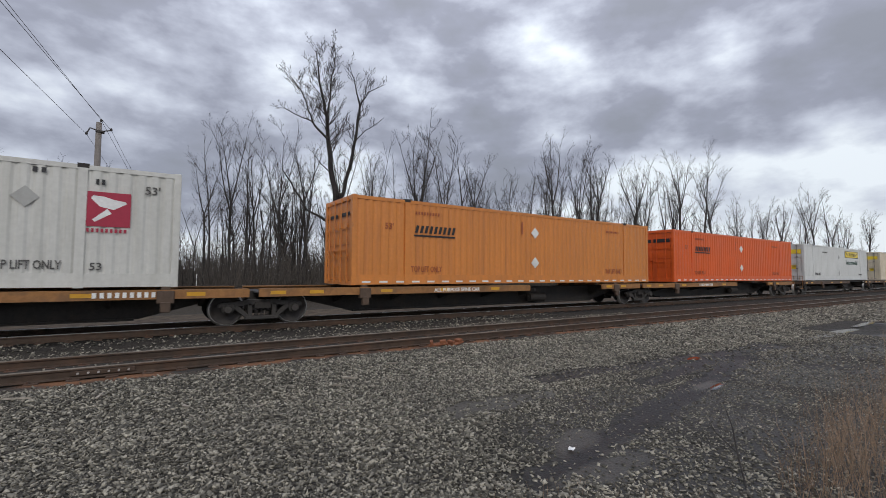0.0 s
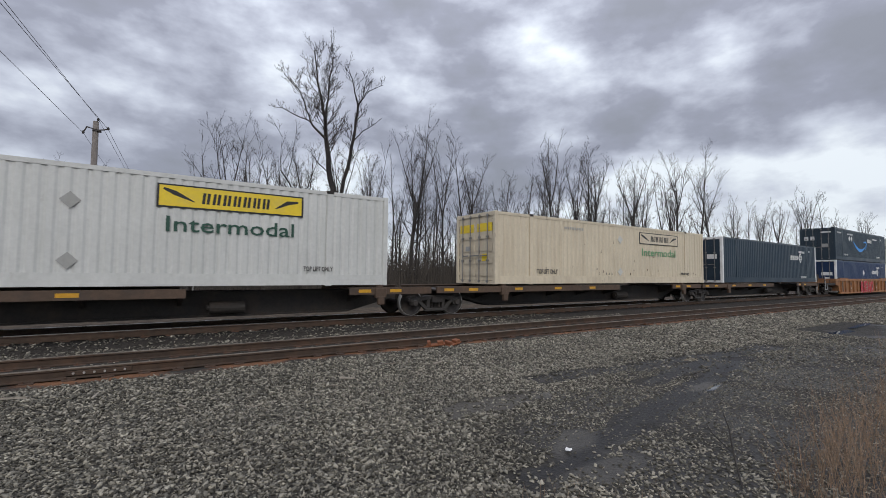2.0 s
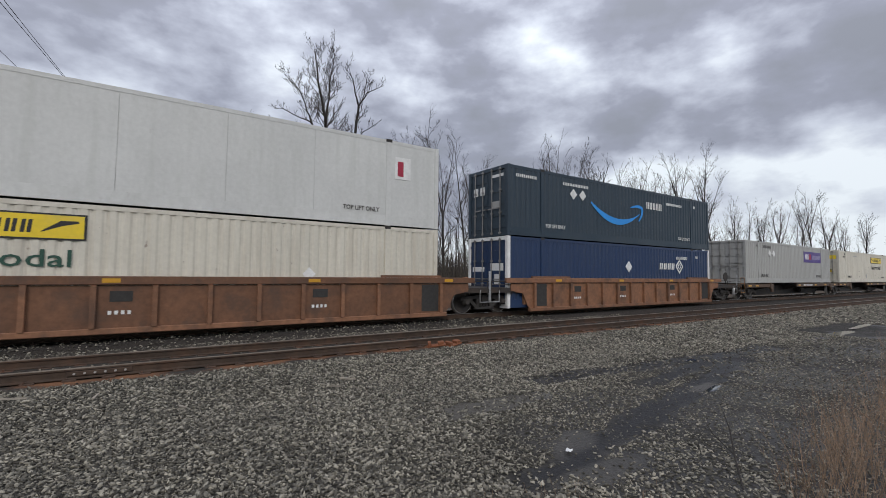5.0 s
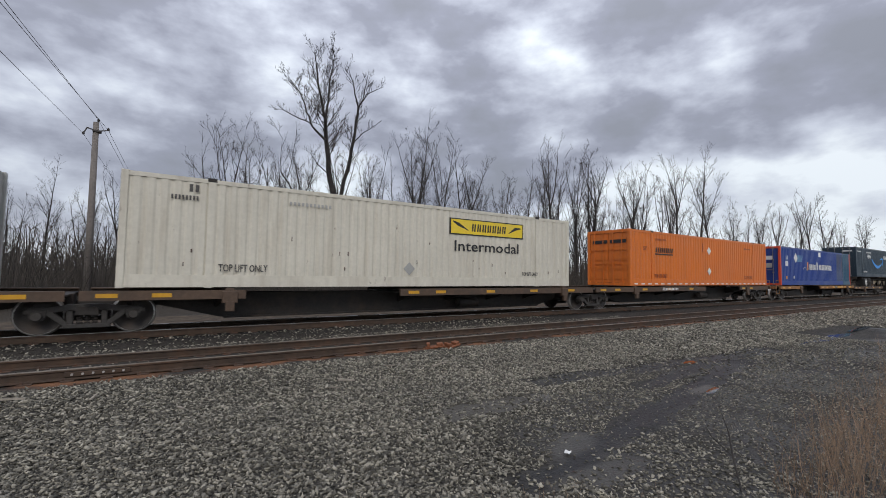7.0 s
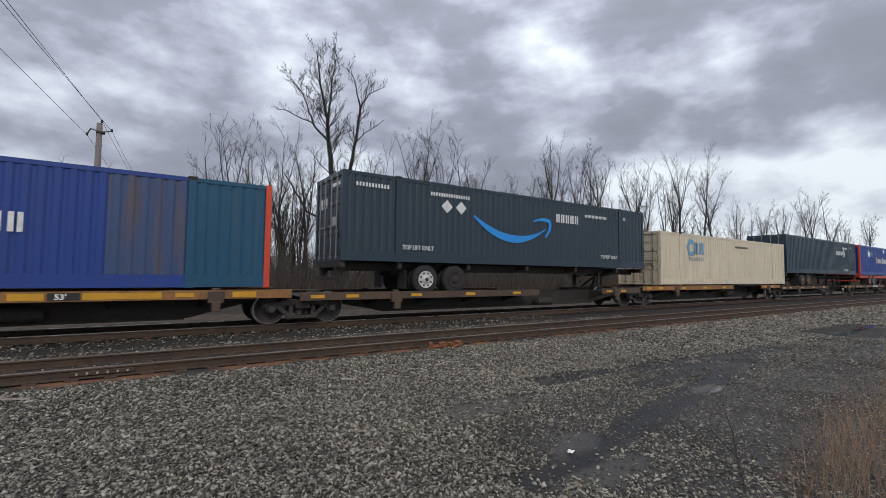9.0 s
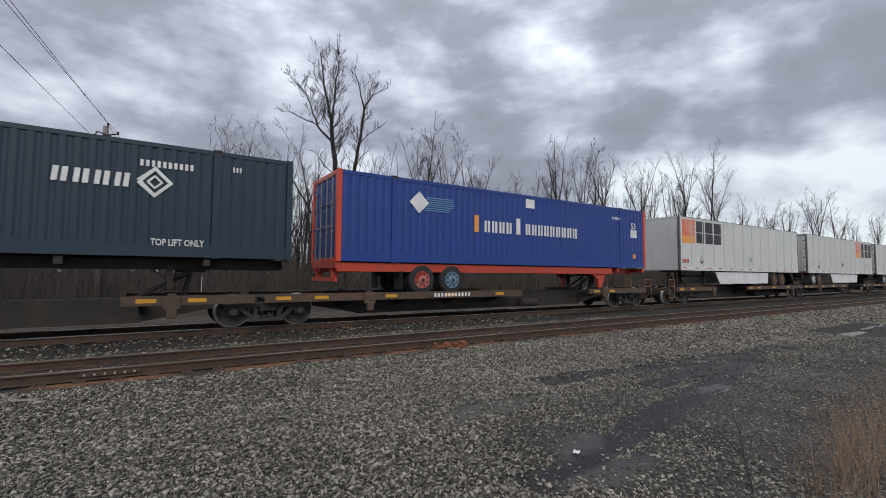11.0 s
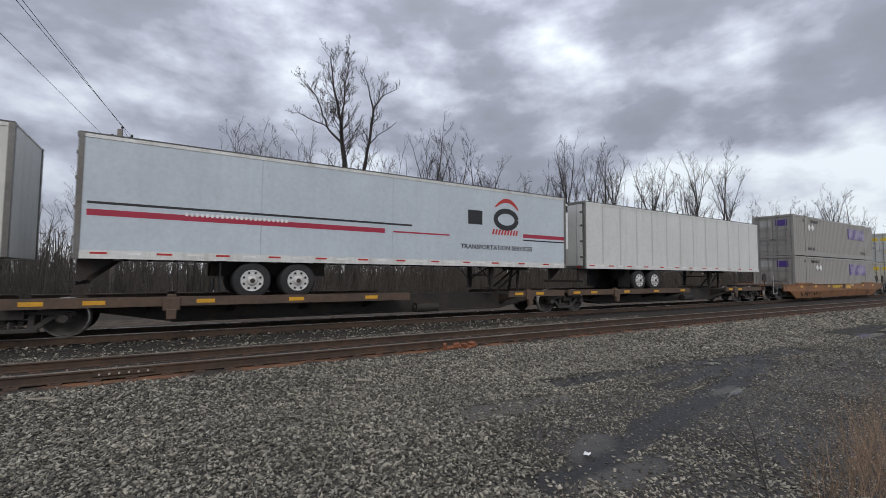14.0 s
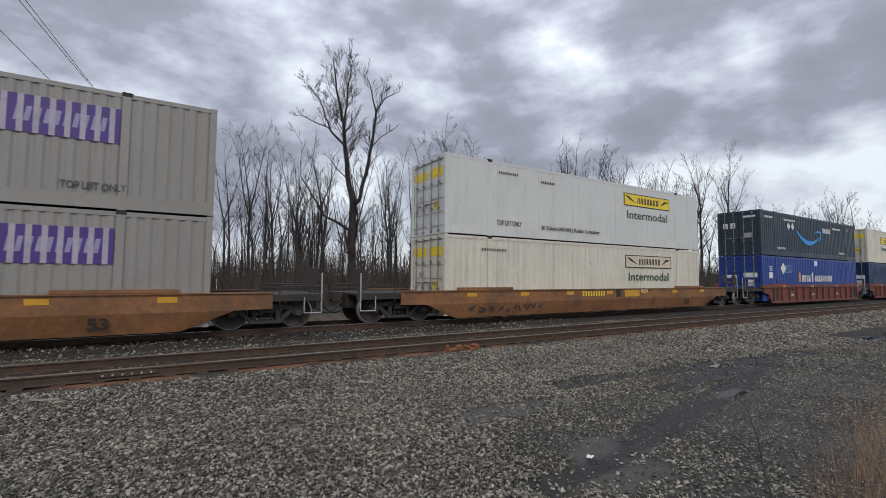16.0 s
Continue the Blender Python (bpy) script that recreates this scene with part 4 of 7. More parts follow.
# ---- paints of the loads ----
P_WHITE = paint("dirty_white_paint", (0.585, 0.58, 0.54), (0.34, 0.33, 0.27), 0.34, specks=0.15)
P_WHITE2 = paint("clean_white_paint", (0.61, 0.615, 0.59), (0.38, 0.40, 0.35), 0.26, specks=0.12)
P_ICE = paint("pale_blue_grey_paint", (0.50, 0.555, 0.60), (0.40, 0.43, 0.45), 0.25, specks=0.08)
P_CREAM = paint("cream_paint", (0.64, 0.56, 0.42), (0.36, 0.27, 0.17), 0.4, specks=0.7)
P_CREAM2 = paint("off_white_paint", (0.64, 0.605, 0.51), (0.36, 0.30, 0.22), 0.4, specks=0.6)
P_ORANGE = paint("faded_orange_paint", (0.60, 0.215, 0.045), (0.34, 0.13, 0.05), 0.45)
P_RED = paint("bright_orange_red_paint", (0.66, 0.105, 0.012), (0.34, 0.07, 0.02), 0.3)
P_ORANGE2 = paint("orange_paint", (0.66, 0.165, 0.018), (0.36, 0.10, 0.02), 0.35)
P_SLATE = paint("slate_blue_paint", (0.015, 0.034, 0.055), (0.035, 0.048, 0.06), 0.3)
P_NAVY = paint("navy_paint", (0.010, 0.031, 0.090), (0.03, 0.045, 0.08), 0.3)
P_CHAR = paint("charcoal_paint", (0.020, 0.038, 0.056), (0.04, 0.052, 0.062), 0.3)
P_BLUE = paint("royal_blue_paint", (0.012, 0.046, 0.24), (0.03, 0.05, 0.14), 0.4)
P_FADED = paint("faded_rust_streaked_blue_paint", (0.045, 0.075, 0.17), (0.13, 0.085, 0.05), 0.85)
P_TEAL = paint("teal_paint", (0.008, 0.075, 0.145), (0.05, 0.09, 0.12), 0.45)
P_GREY = paint("light_grey_paint", (0.375, 0.375, 0.355), (0.28, 0.26, 0.23), 0.4)
P_GREY2 = paint("warm_grey_paint", (0.280, 0.268, 0.246), (0.27, 0.24, 0.20), 0.45)
P_REDEND = paint("red_end_paint", (0.62, 0.07, 0.03), (0.3, 0.06, 0.04), 0.3)
P_CHASSIS_RED = paint("red_chassis_paint", (0.48, 0.055, 0.028), (0.16, 0.07, 0.05), 0.45)


def top_lift(x, m, h=0.20, w=1.25):
    return ("text", x, 0.44, "TOP LIFT ONLY", h, m, w)


def hunt_marks(x, word=GREEN_MARK, panel=YELLOW_MARK, z=1.42, ink=BLACK_MARK):
    """A yellow panel with a dark frame and name bars, and a dark word below."""
    return [("panel", x, z + 0.60, 3.65, 0.60, BLACK_MARK, 0.0, "dark frame of the sign"), ("panel", x + 0.05, z + 0.64, 3.55, 0.52, panel, 0.003, "sign panel inside the frame"),
            ("bars", x + 1.0, z + 0.75, 1.75, 0.29, 7, ink, 0.03, "black name bars"),
            ("band", x + 0.14, z + 0.98, [(0, 0.1), (0.25, 0.0), (0.7, -0.2)], [0.05, 0.12, 0.02], ink, "scroll ornament"),
            ("band", x + 2.85, z + 0.78, [(0, 0.0), (0.35, 0.2), (0.65, 0.24)], [0.02, 0.12, 0.05], ink, "scroll ornament"),
            ("text", x + 0.22, z, "Intermodal", 0.40, word, 3.18)]


def parcel_marks(x, z, worn=False):
    return [("panel", x, z, 3.72, 0.86, PURPLE_MARK, 0.0, "purple sign panel"), ("bars", x + 0.25, z + 0.24, 0.78, 0.42, 3, LILAC_MARK if worn else WHITE_MARK, 0, "pale name bars"),
            ("bars", x + 1.05, z + 0.24, 0.5, 0.42, 2, RED_MARK if not worn else PURPLE_MARK, 0, ""), ("bars", x + 1.8, z + 0.26, 1.7, 0.34, 10, LILAC_MARK, 0.05, "")]


LILAC_MARK = mat("pale_lilac_marking", (0.30, 0.27, 0.42), 0.5, 0.0, 0.08, 15, 2.0)


def smile_marks(n=1.0):
    return [("bars", 0.45, 2.42, 1.2, 0.13, 11, WHITE_MARK), ("bars", 3.25, 2.40, 1.75, 0.13, 16, WHITE_MARK), ("diamond", 3.95, 2.06, 0.24, WHITE_MARK), ("diamond", 4.58, 2.06, 0.24, WHITE_MARK),
            *arrow_smile(5.17, 1.05, 1.0), ("bars", 9.65, 1.92, 1.5, 0.36, 5, WHITE_MARK, 0, "white name bars"), ("bars", 11.54, 2.28, 1.6, 0.13, 16, WHITE_MARK), top_lift(2.15, WHITE_MARK, 0.16), top_lift(12.68, WHITE_MARK, 0.16), ("bars", 14.4, 2.35, 0.22, 0.14, 3, WHITE_MARK)]


def knot_marks(x=10.8, z=1.70):
    """Pale name bars and a linked diamond emblem."""
    return [("bars", x, z, 1.55, 0.34, 4, WHITE_MARK, 0.03, "white name bars"),
            ("band", x + 1.98, z + 0.18, [(-0.34, 0), (0, 0.34), (0.34, 0), (0, -0.34), (-0.34, 0)], [0.11] * 5, WHITE_MARK, "linked diamond emblem"),
            ("band", x + 1.98, z + 0.18, [(-0.15, 0), (0, 0.15), (0.15, 0), (0, -0.15), (-0.15, 0)], [0.06] * 5, WHITE_MARK, "linked diamond emblem"),
            ("bars", x + 1.66, z + 0.56, 1.2, 0.16, 10, WHITE_MARK), ("text", 12.74, 0.30, "TOP LIFT ONLY", 0.17, WHITE_MARK, 1.18), ("bars", 14.55, 2.36, 0.25, 0.14, 3, WHITE_MARK)]


def rust_spots(seed, n):
    """Small rust-stained dents along a container's side."""
    rs = random.Random(seed)
    return [("bars", rs.uniform(0.5, 15.5), rs.choice((0.4, 0.45, 0.6, 0.9, 1.3)) + rs.uniform(0, 0.2), rs.uniform(0.03, 0.07), rs.uniform(0.05, 0.14), 1, RUST) for _ in range(n)]


def haul_marks(ink, faded):
    return [("bars", 2.27, 1.78, 1.72, 0.26, 9, ink, 0.07, "slanting name bars"), ("panel", 2.24, 1.66, 1.72, 0.06, ink), ("text", 1.13, 1.86, "53'", 0.2, faded), ("bars", 2.29, 2.42, 1.03, 0.10, 9, faded),
            ("bars", 7.25, 2.0, 0.12, 0.5, 1, faded), ("diamond", 8.02, 2.08, 0.23, WHITE_MARK), ("diamond", 8.02, 0.85, 0.23, WHITE_MARK), top_lift(2.14, faded), top_lift(12.65, faded), ("bars", 12.7, 2.36, 1.0, 0.09, 10, faded)]


NAME_BARS = [("bars", 5.30, 1.22, 0.36, 0.64, 1, AMBER_MARK), ("bars", 5.78, 1.24, 1.46, 0.44, 4, WHITE_MARK, 0, "white name bars"), ("bars", 7.39, 1.24, 0.38, 0.64, 1, WHITE_MARK), ("bars", 7.9, 1.25, 3.17, 0.44, 9, WHITE_MARK, 0, "white name bars"),
             ("diamond", 2.92, 2.10, 0.38, WHITE_MARK), *[("panel", 3.05 + 0.03 * k, 1.84 + 0.075 * k, 1.25 - 0.05 * abs(k - 3), 0.03, STEEL_BLUE_MARK) for k in range(7)], ("panel", 7.92, 2.36, 0.48, 0.36, WHITE_MARK)]
STACK_TRAIN = [*NAME_BARS, ("text", 0.95, 1.93, "53", 0.3, WHITE_MARK), ("panel", 0.91, 1.45, 0.48, 0.38, WHITE_MARK), ("panel", 1.0, 0.48, 0.2, 0.2, AMBER_MARK), ("bars", 2.4, 0.5, 0.3, 0.2, 2, WHITE_MARK)]


# ---- loads, one after another ----
DECK = 1.56 - RAIL_Z                # a container's underside on a spine car, over the rails
PED = 1.40                          # top of the side sills under trailers
TRAY = PED - 0.098                  # the tray in which their wheels stand
WELL = 0.63                         # a container's underside in a well


def load(ob, x, z):
    return moving(ob, x, z)


def build_loads():
    plain = [("text", 15.38, 2.3, "53'", 0.2, GREY_MARK), ("panel", 14.27, 1.45, 0.84, 0.82, CRIMSON_MARK, 0.0, "crimson sign panel"),
             ("band", 14.36, 1.92, [(0.0, 0.22), (0.2, 0.12), (0.42, 0.06), (0.66, 0.12)], [0.08, 0.26, 0.24, 0.05], WHITE_MARK, "white arrow emblem"), ("band", 14.4, 1.7, [(0.0, -0.12), (0.3, 0.12)], [0.07, 0.14], WHITE_MARK, "white arrow emblem"),
             ("bars", 14.28, 1.31, 0.8, 0.09, 9, CRIMSON_MARK), ("diamond", 13.2, 2.04, 0.24, P_GREY), top_lift(12.62, GREY_MARK), ("text", 14.36, 0.42, "53", 0.18, GREY_MARK), ("bars", 14.42, 2.44, 0.22, 0.13, 2, BLACK_MARK), ("bars", 13.3, 2.6, 0.3, 0.12, 2, BLACK_MARK)]
    load(container("dirty white steel shipping container with a crimson sign", P_WHITE, plain), -15.55, 1.56)
    load(container("faded orange corrugated container with rust marks on a spine car", P_ORANGE, haul_marks(BLACK_MARK, FADED_RED), [(-1.0, 2.25, 0.85, 0.12, BLACK_MARK), (0.1, 2.25, 0.8, 0.12, BLACK_MARK)], rod_mat=P_ORANGE, dashes=WHITE_MARK), 5.27, 1.56)
    load(container("bright red-orange corrugated container on a spine car", P_RED, haul_marks(BLACK_MARK, FADED_RED), [(-1.05, 2.2, 0.95, 0.2, BLACK_MARK), (0.05, 2.2, 0.9, 0.2, BLACK_MARK)], rod_mat=P_RED, dashes=WHITE_MARK), 23.88, 1.56)
    yellow_door = [(-1.08, 2.12, 0.95, 0.34, YELLOW_MARK), (0.1, 2.12, 0.95, 0.34, YELLOW_MARK), (-0.75, 0.92, 0.32, 0.3, YELLOW_MARK), (0.3, 1.35, 0.35, 0.2, P_GREY)]
    load(container("white corrugated container with a yellow sign panel", P_WHITE2, [*hunt_marks(9.7), top_lift(2.2, GREY_MARK), top_lift(13.4, GREY_MARK, 0.14, 0.9), ("bars", 4.0, 2.3, 1.2, 0.1, 12, GREY_MARK), ("diamond", 8.04, 2.02, 0.2, P_GREY), ("diamond", 8.04, 0.62, 0.2, P_GREY)], yellow_door), 42.6, 1.56)
    load(container("cream corrugated container with rust spots and a faded green word", P_CREAM, [*hunt_marks(9.67, FADED_GREEN, P_CREAM), top_lift(2.3, GREY_MARK), top_lift(13.6, GREY_MARK, 0.14, 0.9), ("bars", 4.0, 2.42, 1.3, 0.11, 11, P_GREY), ("diamond", 8.04, 2.15, 0.2, P_WHITE), ("diamond", 8.03, 0.57, 0.2, P_WHITE), *[("bars", 6.9 + 0.22 * k, 0.42, 0.07, 0.1, 1, BLACK_MARK) for k in range(3)], *rust_spots(41, 16)], yellow_door), 63.4, 1.56)
    load(container("dark slate-blue container with white emblem and white posts", P_SLATE, knot_marks(), [(-0.95, 1.5, 0.6, 0.3, WHITE_MARK), (0.2, 1.35, 0.8, 0.22, WHITE_MARK)], post_mat=WHITE_MARK), 81.95, 1.56)
    smile_door = [(-1.0, 2.45, 0.75, 0.12, WHITE_MARK), (-0.75, 1.15, 0.45, 0.3, P_GREY), (0.2, 1.8, 0.3, 0.35, WHITE_MARK), (0.65, 1.8, 0.3, 0.35, WHITE_MARK)]
    knot_door = [(-1.0, 1.5, 0.8, 0.3, WHITE_MARK), (0.2, 1.45, 0.8, 0.2, WHITE_MARK), (-0.8, 0.95, 0.35, 0.4, WHITE_MARK)]
    # wells: lower and upper
    load(container("navy container with white emblem, lower in a well car", P_NAVY, [*knot_marks(), ("diamond", 8.06, 1.79, 0.28, WHITE_MARK)], knot_door, post_mat=WHITE_MARK), 103.13, WELL)
    load(container("charcoal container with a blue curved arrow, stacked on another", P_CHAR, smile_marks(), smile_door), 103.13, WELL + TALL + 0.02)
    load(container("cream corrugated container with a yellow sign, lower in a well car", P_CREAM2, [*hunt_marks(2.75, GREEN_MARK, YELLOW_MARK, 1.42), ("diamond", 11.6, 1.3, 0.2, WHITE_MARK)], yellow_door), 122.8, WELL)
    load(container("white smooth-sided container stacked on another", P_WHITE2, [("panel", 14.4, 1.6, 0.6, 0.75, WHITE_MARK, 0.0, ""), ("bars", 14.5, 1.7, 0.4, 0.5, 1, CRIMSON_MARK), top_lift(2.3, GREY_MARK), top_lift(12.6, GREY_MARK, 0.14)], [(-0.9, 1.7, 0.35, 0.35, P_GREY), (0.4, 2.0, 0.4, 0.3, CRIMSON_MARK)], smooth=True), 122.8, WELL + TALL + 0.02)
    load(container("navy container with white emblem, lower in a well car", P_NAVY, [*knot_marks(), ("diamond", 8.06, 1.79, 0.28, WHITE_MARK)], knot_door, post_mat=WHITE_MARK), 142.27, WELL)
    load(container("charcoal container with a blue curved arrow, stacked on another", P_CHAR, smile_marks(), smile_door), 142.27, WELL + TALL + 0.02)
    load(container("light grey corrugated container with a purple sign panel", P_GREY, [*parcel_marks(10.25, 1.61), ("diamond", 3.83, 2.09, 0.24, WHITE_MARK), ("diamond", 4.48, 2.09, 0.24, WHITE_MARK), top_lift(2.25, GREY_MARK), top_lift(12.75, GREY_MARK, 0.17, 1.1), ("bars", 2.7, 2.44, 1.35, 0.2, 8, GREY_MARK), ("bars", 1.6, 2.5, 0.25, 0.14, 2, GREY_MARK)]), 163.33, 1.56)
    load(container("off-white corrugated container with a yellow sign panel", P_CREAM2, [*hunt_marks(9.7, BLACK_MARK, YELLOW_MARK, 1.32), top_lift(2.2, GREY_MARK), top_lift(13.3, GREY_MARK, 0.14, 0.9), ("bars", 1.45, 2.5, 0.28, 0.2, 2, GREY_MARK), ("bars", 1.05, 2.28, 0.65, 0.12, 8, GREY_MARK), ("bars", 4.0, 2.4, 1.3, 0.1, 11, P_GREY), ("diamond", 8.04, 0.62, 0.22, P_GREY), *rust_spots(17, 14)], yellow_door), 181.96, 1.56)
    load(container("orange corrugated container with black name bars", P_ORANGE2, haul_marks(BLACK_MARK, FADED_RED), [(-1.05, 2.2, 0.95, 0.18, BLACK_MARK), (0.05, 2.2, 0.9, 0.18, BLACK_MARK)], rod_mat=P_ORANGE2, dashes=WHITE_MARK), 202.7, 1.56)
    scrawl = bezier((0, 0.2), (0.5, 0.6), (0.8, 0.05), 8) + bezier((0.8, 0.05), (1.2, 0.5), (1.9, 0.15), 8)[1:]
    load(container("royal blue container with red end posts, teal end and graffiti", P_BLUE, [*STACK_TRAIN, ("band", 4.4, 1.05, scrawl, [0.035] * len(scrawl), P_GREY, "pale scrawled graffiti")], [(-0.8, 1.9, 0.5, 0.3, WHITE_MARK), (-0.75, 1.3, 0.4, 0.35, P_GREY)], post_mat=P_REDEND, tail_mat=P_TEAL), 221.4, 1.56)
    on = 1.07                       # a container's underside over the deck, on a chassis
    load(chassis("black container chassis with one white and one dark rim", GRIME, on, (RIM_WHITE, GRIME), 3.74, 13.2), 239.64, TRAY)
    load(container("charcoal container with a blue curved arrow on a chassis", P_CHAR, smile_marks(), smile_door), 239.64, TRAY + on)
    load(container("cream corrugated container with faded blue emblem", P_CREAM, [("band", 2.85, 2.0, [(0.5, 0.4), (0.15, 0.5), (-0.1, 0.15), (0.05, -0.25), (0.5, -0.2)], [0.24] * 5, STEEL_BLUE_MARK, "faded blue emblem"), ("bars", 3.45, 1.75, 1.2, 0.68, 2, STEEL_BLUE_MARK, 0, "faded name bars"), ("bars", 2.9, 1.38, 1.7, 0.2, 8, P_GREY), ("bars", 8.5, 2.3, 1.8, 0.12, 14, GREY_MARK)], []), 257.35, 1.56)
    load(chassis("black container chassis with dark wheels", GRIME, on, (RIM_RUST, RIM_RUST), 3.74, 13.2), 274.0, TRAY)
    load(container("dark slate-blue container with white emblem on a chassis", P_SLATE, knot_marks(), knot_door), 274.0, TRAY + on)
    load(chassis("red container chassis with red and white rims", P_CHASSIS_RED, on, (RIM_RED, RIM_BLUE), 3.72, 12.7), 291.5, TRAY)
    load(container("royal blue container with red end posts on a red chassis", P_BLUE, [*NAME_BARS, ("text", 14.93, 1.93, "53", 0.3, WHITE_MARK), ("panel", 14.93, 1.5, 0.48, 0.38, WHITE_MARK), ("panel", 15.1, 0.48, 0.2, 0.2, AMBER_MARK), ("bars", 13.5, 2.3, 0.6, 0.12, 6, WHITE_MARK)], [], post_mat=P_REDEND), 291.5, TRAY + on)
    # van trailers
    arrow = [("bars", 2.29, 0.46, 0.09, 0.42, 1, BLACK_MARK), ("band", 2.32, 0.4, [(-0.16, 0.17), (0, 0), (0.16, 0.17)], [0.08] * 3, BLACK_MARK, "dark painted arrow")]

    def round_logo(x, z, s):
        return [("panel", x, z, s, s * 0.98, PEACH_MARK, 0.0, "coral square emblem"), *[("band", x, z, bezier((s * 0.98, s * (0.3 + 0.2 * k)), (s * 0.4, s * (0.35 + 0.2 * k)), (s * (0.25 + 0.22 * k), s * 0.97), 8), [0.035] * 8, P_WHITE, "pale curved line") for k in range(3)],
                ("panel", x + 0.01, z + 0.01, s * 0.98, s * 0.3, AMBER_MARK, 0.002, "amber lower edge"), *letter_blocks(x + s * 1.1, z + s * 0.03, s * 2.2, s * 0.92)]
    load(trailer("white van trailer with a coral emblem and side skirt, nose forward", P_WHITE2, PED, [*round_logo(0.29, 1.52, 1.36), ("bars", 0.28, 0.4, 0.7, 0.22, 5, RED_MARK), *arrow, ("diamond", 8.43, 0.77, 0.24, P_GREY)], -1, 12.7, 3.6, (RIM_RUST, RIM_RUST), skirt=(4.0, 11.2)), 310.8, TRAY)
    load(trailer("white van trailer with a coral emblem and side skirt", P_WHITE, PED, [*round_logo(11.42, 1.48, 1.38), *arrow, ("diamond", 7.83, 0.74, 0.22, GREY_MARK), ("bars", 14.3, 0.5, 0.06, 0.4, 1, GREY_MARK)], 1, 1.92, 12.6, (RIM_WHITE, RIM_RUST), skirt=(5.1, 11.9)), 328.7, TRAY)
    load(trailer("white van trailer with a coral emblem near its nose", P_WHITE, PED, [*round_logo(13.26, 2.03, 0.82), *arrow, ("diamond", 7.83, 0.7, 0.24, P_GREY), ("bars", 14.3, 0.55, 0.06, 0.4, 1, BLACK_MARK), ("bars", 14.21, 0.52, 0.24, 0.07, 1, BLACK_MARK), ("bars", 15.3, 0.35, 0.5, 0.2, 4, RED_MARK)], 1, 3.4, 12.0, (RIM_WHITE, RIM_RUST)), 345.97, TRAY)
    ring = [(0.52 * math.cos(k * math.pi / 12), 0.33 * math.sin(k * math.pi / 12)) for k in range(25)]
    swoosh = bezier((-0.55, 0.35), (0.1, 0.95), (0.6, 0.3), 10)
    red_lines = [("panel", 0.2, 1.02, 7.6, 0.15, CRIMSON_MARK), ("panel", 0.2, 1.30, 8.6, 0.06, BLACK_MARK), ("panel", 8.1, 1.06, 2.2, 0.05, CRIMSON_MARK), ("panel", 13.76, 1.16, 2.3, 0.15, CRIMSON_MARK), ("panel", 13.76, 1.04, 2.3, 0.05, BLACK_MARK)]
    load(trailer("pale blue-grey refrigerated van trailer with crimson stripes and a ring emblem", P_ICE, PED, [*red_lines, ("bars", 11.1, 1.55, 1.15, 0.52, 1, BLACK_MARK, 0, "dark emblem block"), ("band", 12.9, 1.82, ring, [0.2] * 25, BLACK_MARK, "dark ring emblem"), ("band", 12.9, 1.92, swoosh, [0.05 + 0.11 * math.sin(math.pi * k / 9) for k in range(10)], RED_MARK, "red swoosh"), ("bars", 12.2, 1.22, 1.3, 0.2, 9, RED_MARK, 0.06), ("text", 10.78, 0.64, "TRANSPORTATION SERVICES", 0.17, BLACK_MARK, 3.45), ("bars", 2.2, 1.14, 2.6, 0.09, 22, WHITE_MARK)], 1, 4.48, 12.6, (RIM_WHITE, RIM_WHITE), reefer=True, seam=4.0, red_white=True), 363.23, TRAY)
    load(trailer("plain white van trailer on white-rimmed wheels", P_WHITE2, PED, [], 1, 4.56, 11.3, (RIM_WHITE, RIM_WHITE), red_white=True), 380.55, TRAY)
    # single wells at the rear
    for z, dx, lab in ((WELL, 3.84, "warm grey corrugated container, lower in a yellow well car"), (WELL + TALL + 0.02, 2.64, "warm grey corrugated container with peeling purple sign, stacked")):
        load(container(lab, P_GREY2, [*parcel_marks(10.34, 1.6, True), *[("panel", 10.55 + 0.275 * k, 1.6, 0.11, 0.86, WORN_LILAC, 0.008) for k in range(0, 13)], ("diamond", dx, 2.08, 0.25, WHITE_MARK), ("diamond", dx + 0.6, 2.08, 0.25, WHITE_MARK), top_lift(2.3, GREY_MARK), top_lift(13.0, GREY_MARK, 0.18), ("bars", 2.8, 2.44, 1.5, 0.2, 8, GREY_MARK), ("bars", 1.55, 2.45, 0.3, 0.16, 2, GREY_MARK)], [(-0.9, 2.1, 0.7, 0.45, PURPLE_MARK), (0.1, 2.1, 0.7, 0.45, P_GREY)]), 402.0, z)
    load(container("off-white corrugated container with a yellow sign, lower in a well car", P_CREAM2, [*hunt_marks(9.94, GREEN_MARK, P_CREAM, 1.27), ("bars", 1.6, 2.35, 1.2, 0.1, 10, GREY_MARK)], yellow_door), 425.4, WELL)
    load(container("white smooth refrigerated container with yellow sign, stacked", P_WHITE2, [*hunt_marks(9.9, GREEN_MARK, YELLOW_MARK, 1.3), top_lift(2.3, GREY_MARK), ("text", 4.6, 0.40, "30 Pallets (48X40) | Reefer Container", 0.17, GREY_MARK, 3.55), ("bars", 2.4, 2.42, 1.0, 0.1, 10, GREY_MARK), ("bars", 4.6, 2.3, 0.8, 0.1, 8, GREY_MARK)], yellow_door, smooth=True), 425.4, WELL + TALL + 0.02)
    load(container("royal blue container with white name bars in a red well car", P_BLUE, STACK_TRAIN, knot_door), 448.8, WELL)
    load(container("charcoal container with a blue curved arrow, stacked on another", P_CHAR, smile_marks(), smile_door), 448.8, WELL + TALL + 0.02)
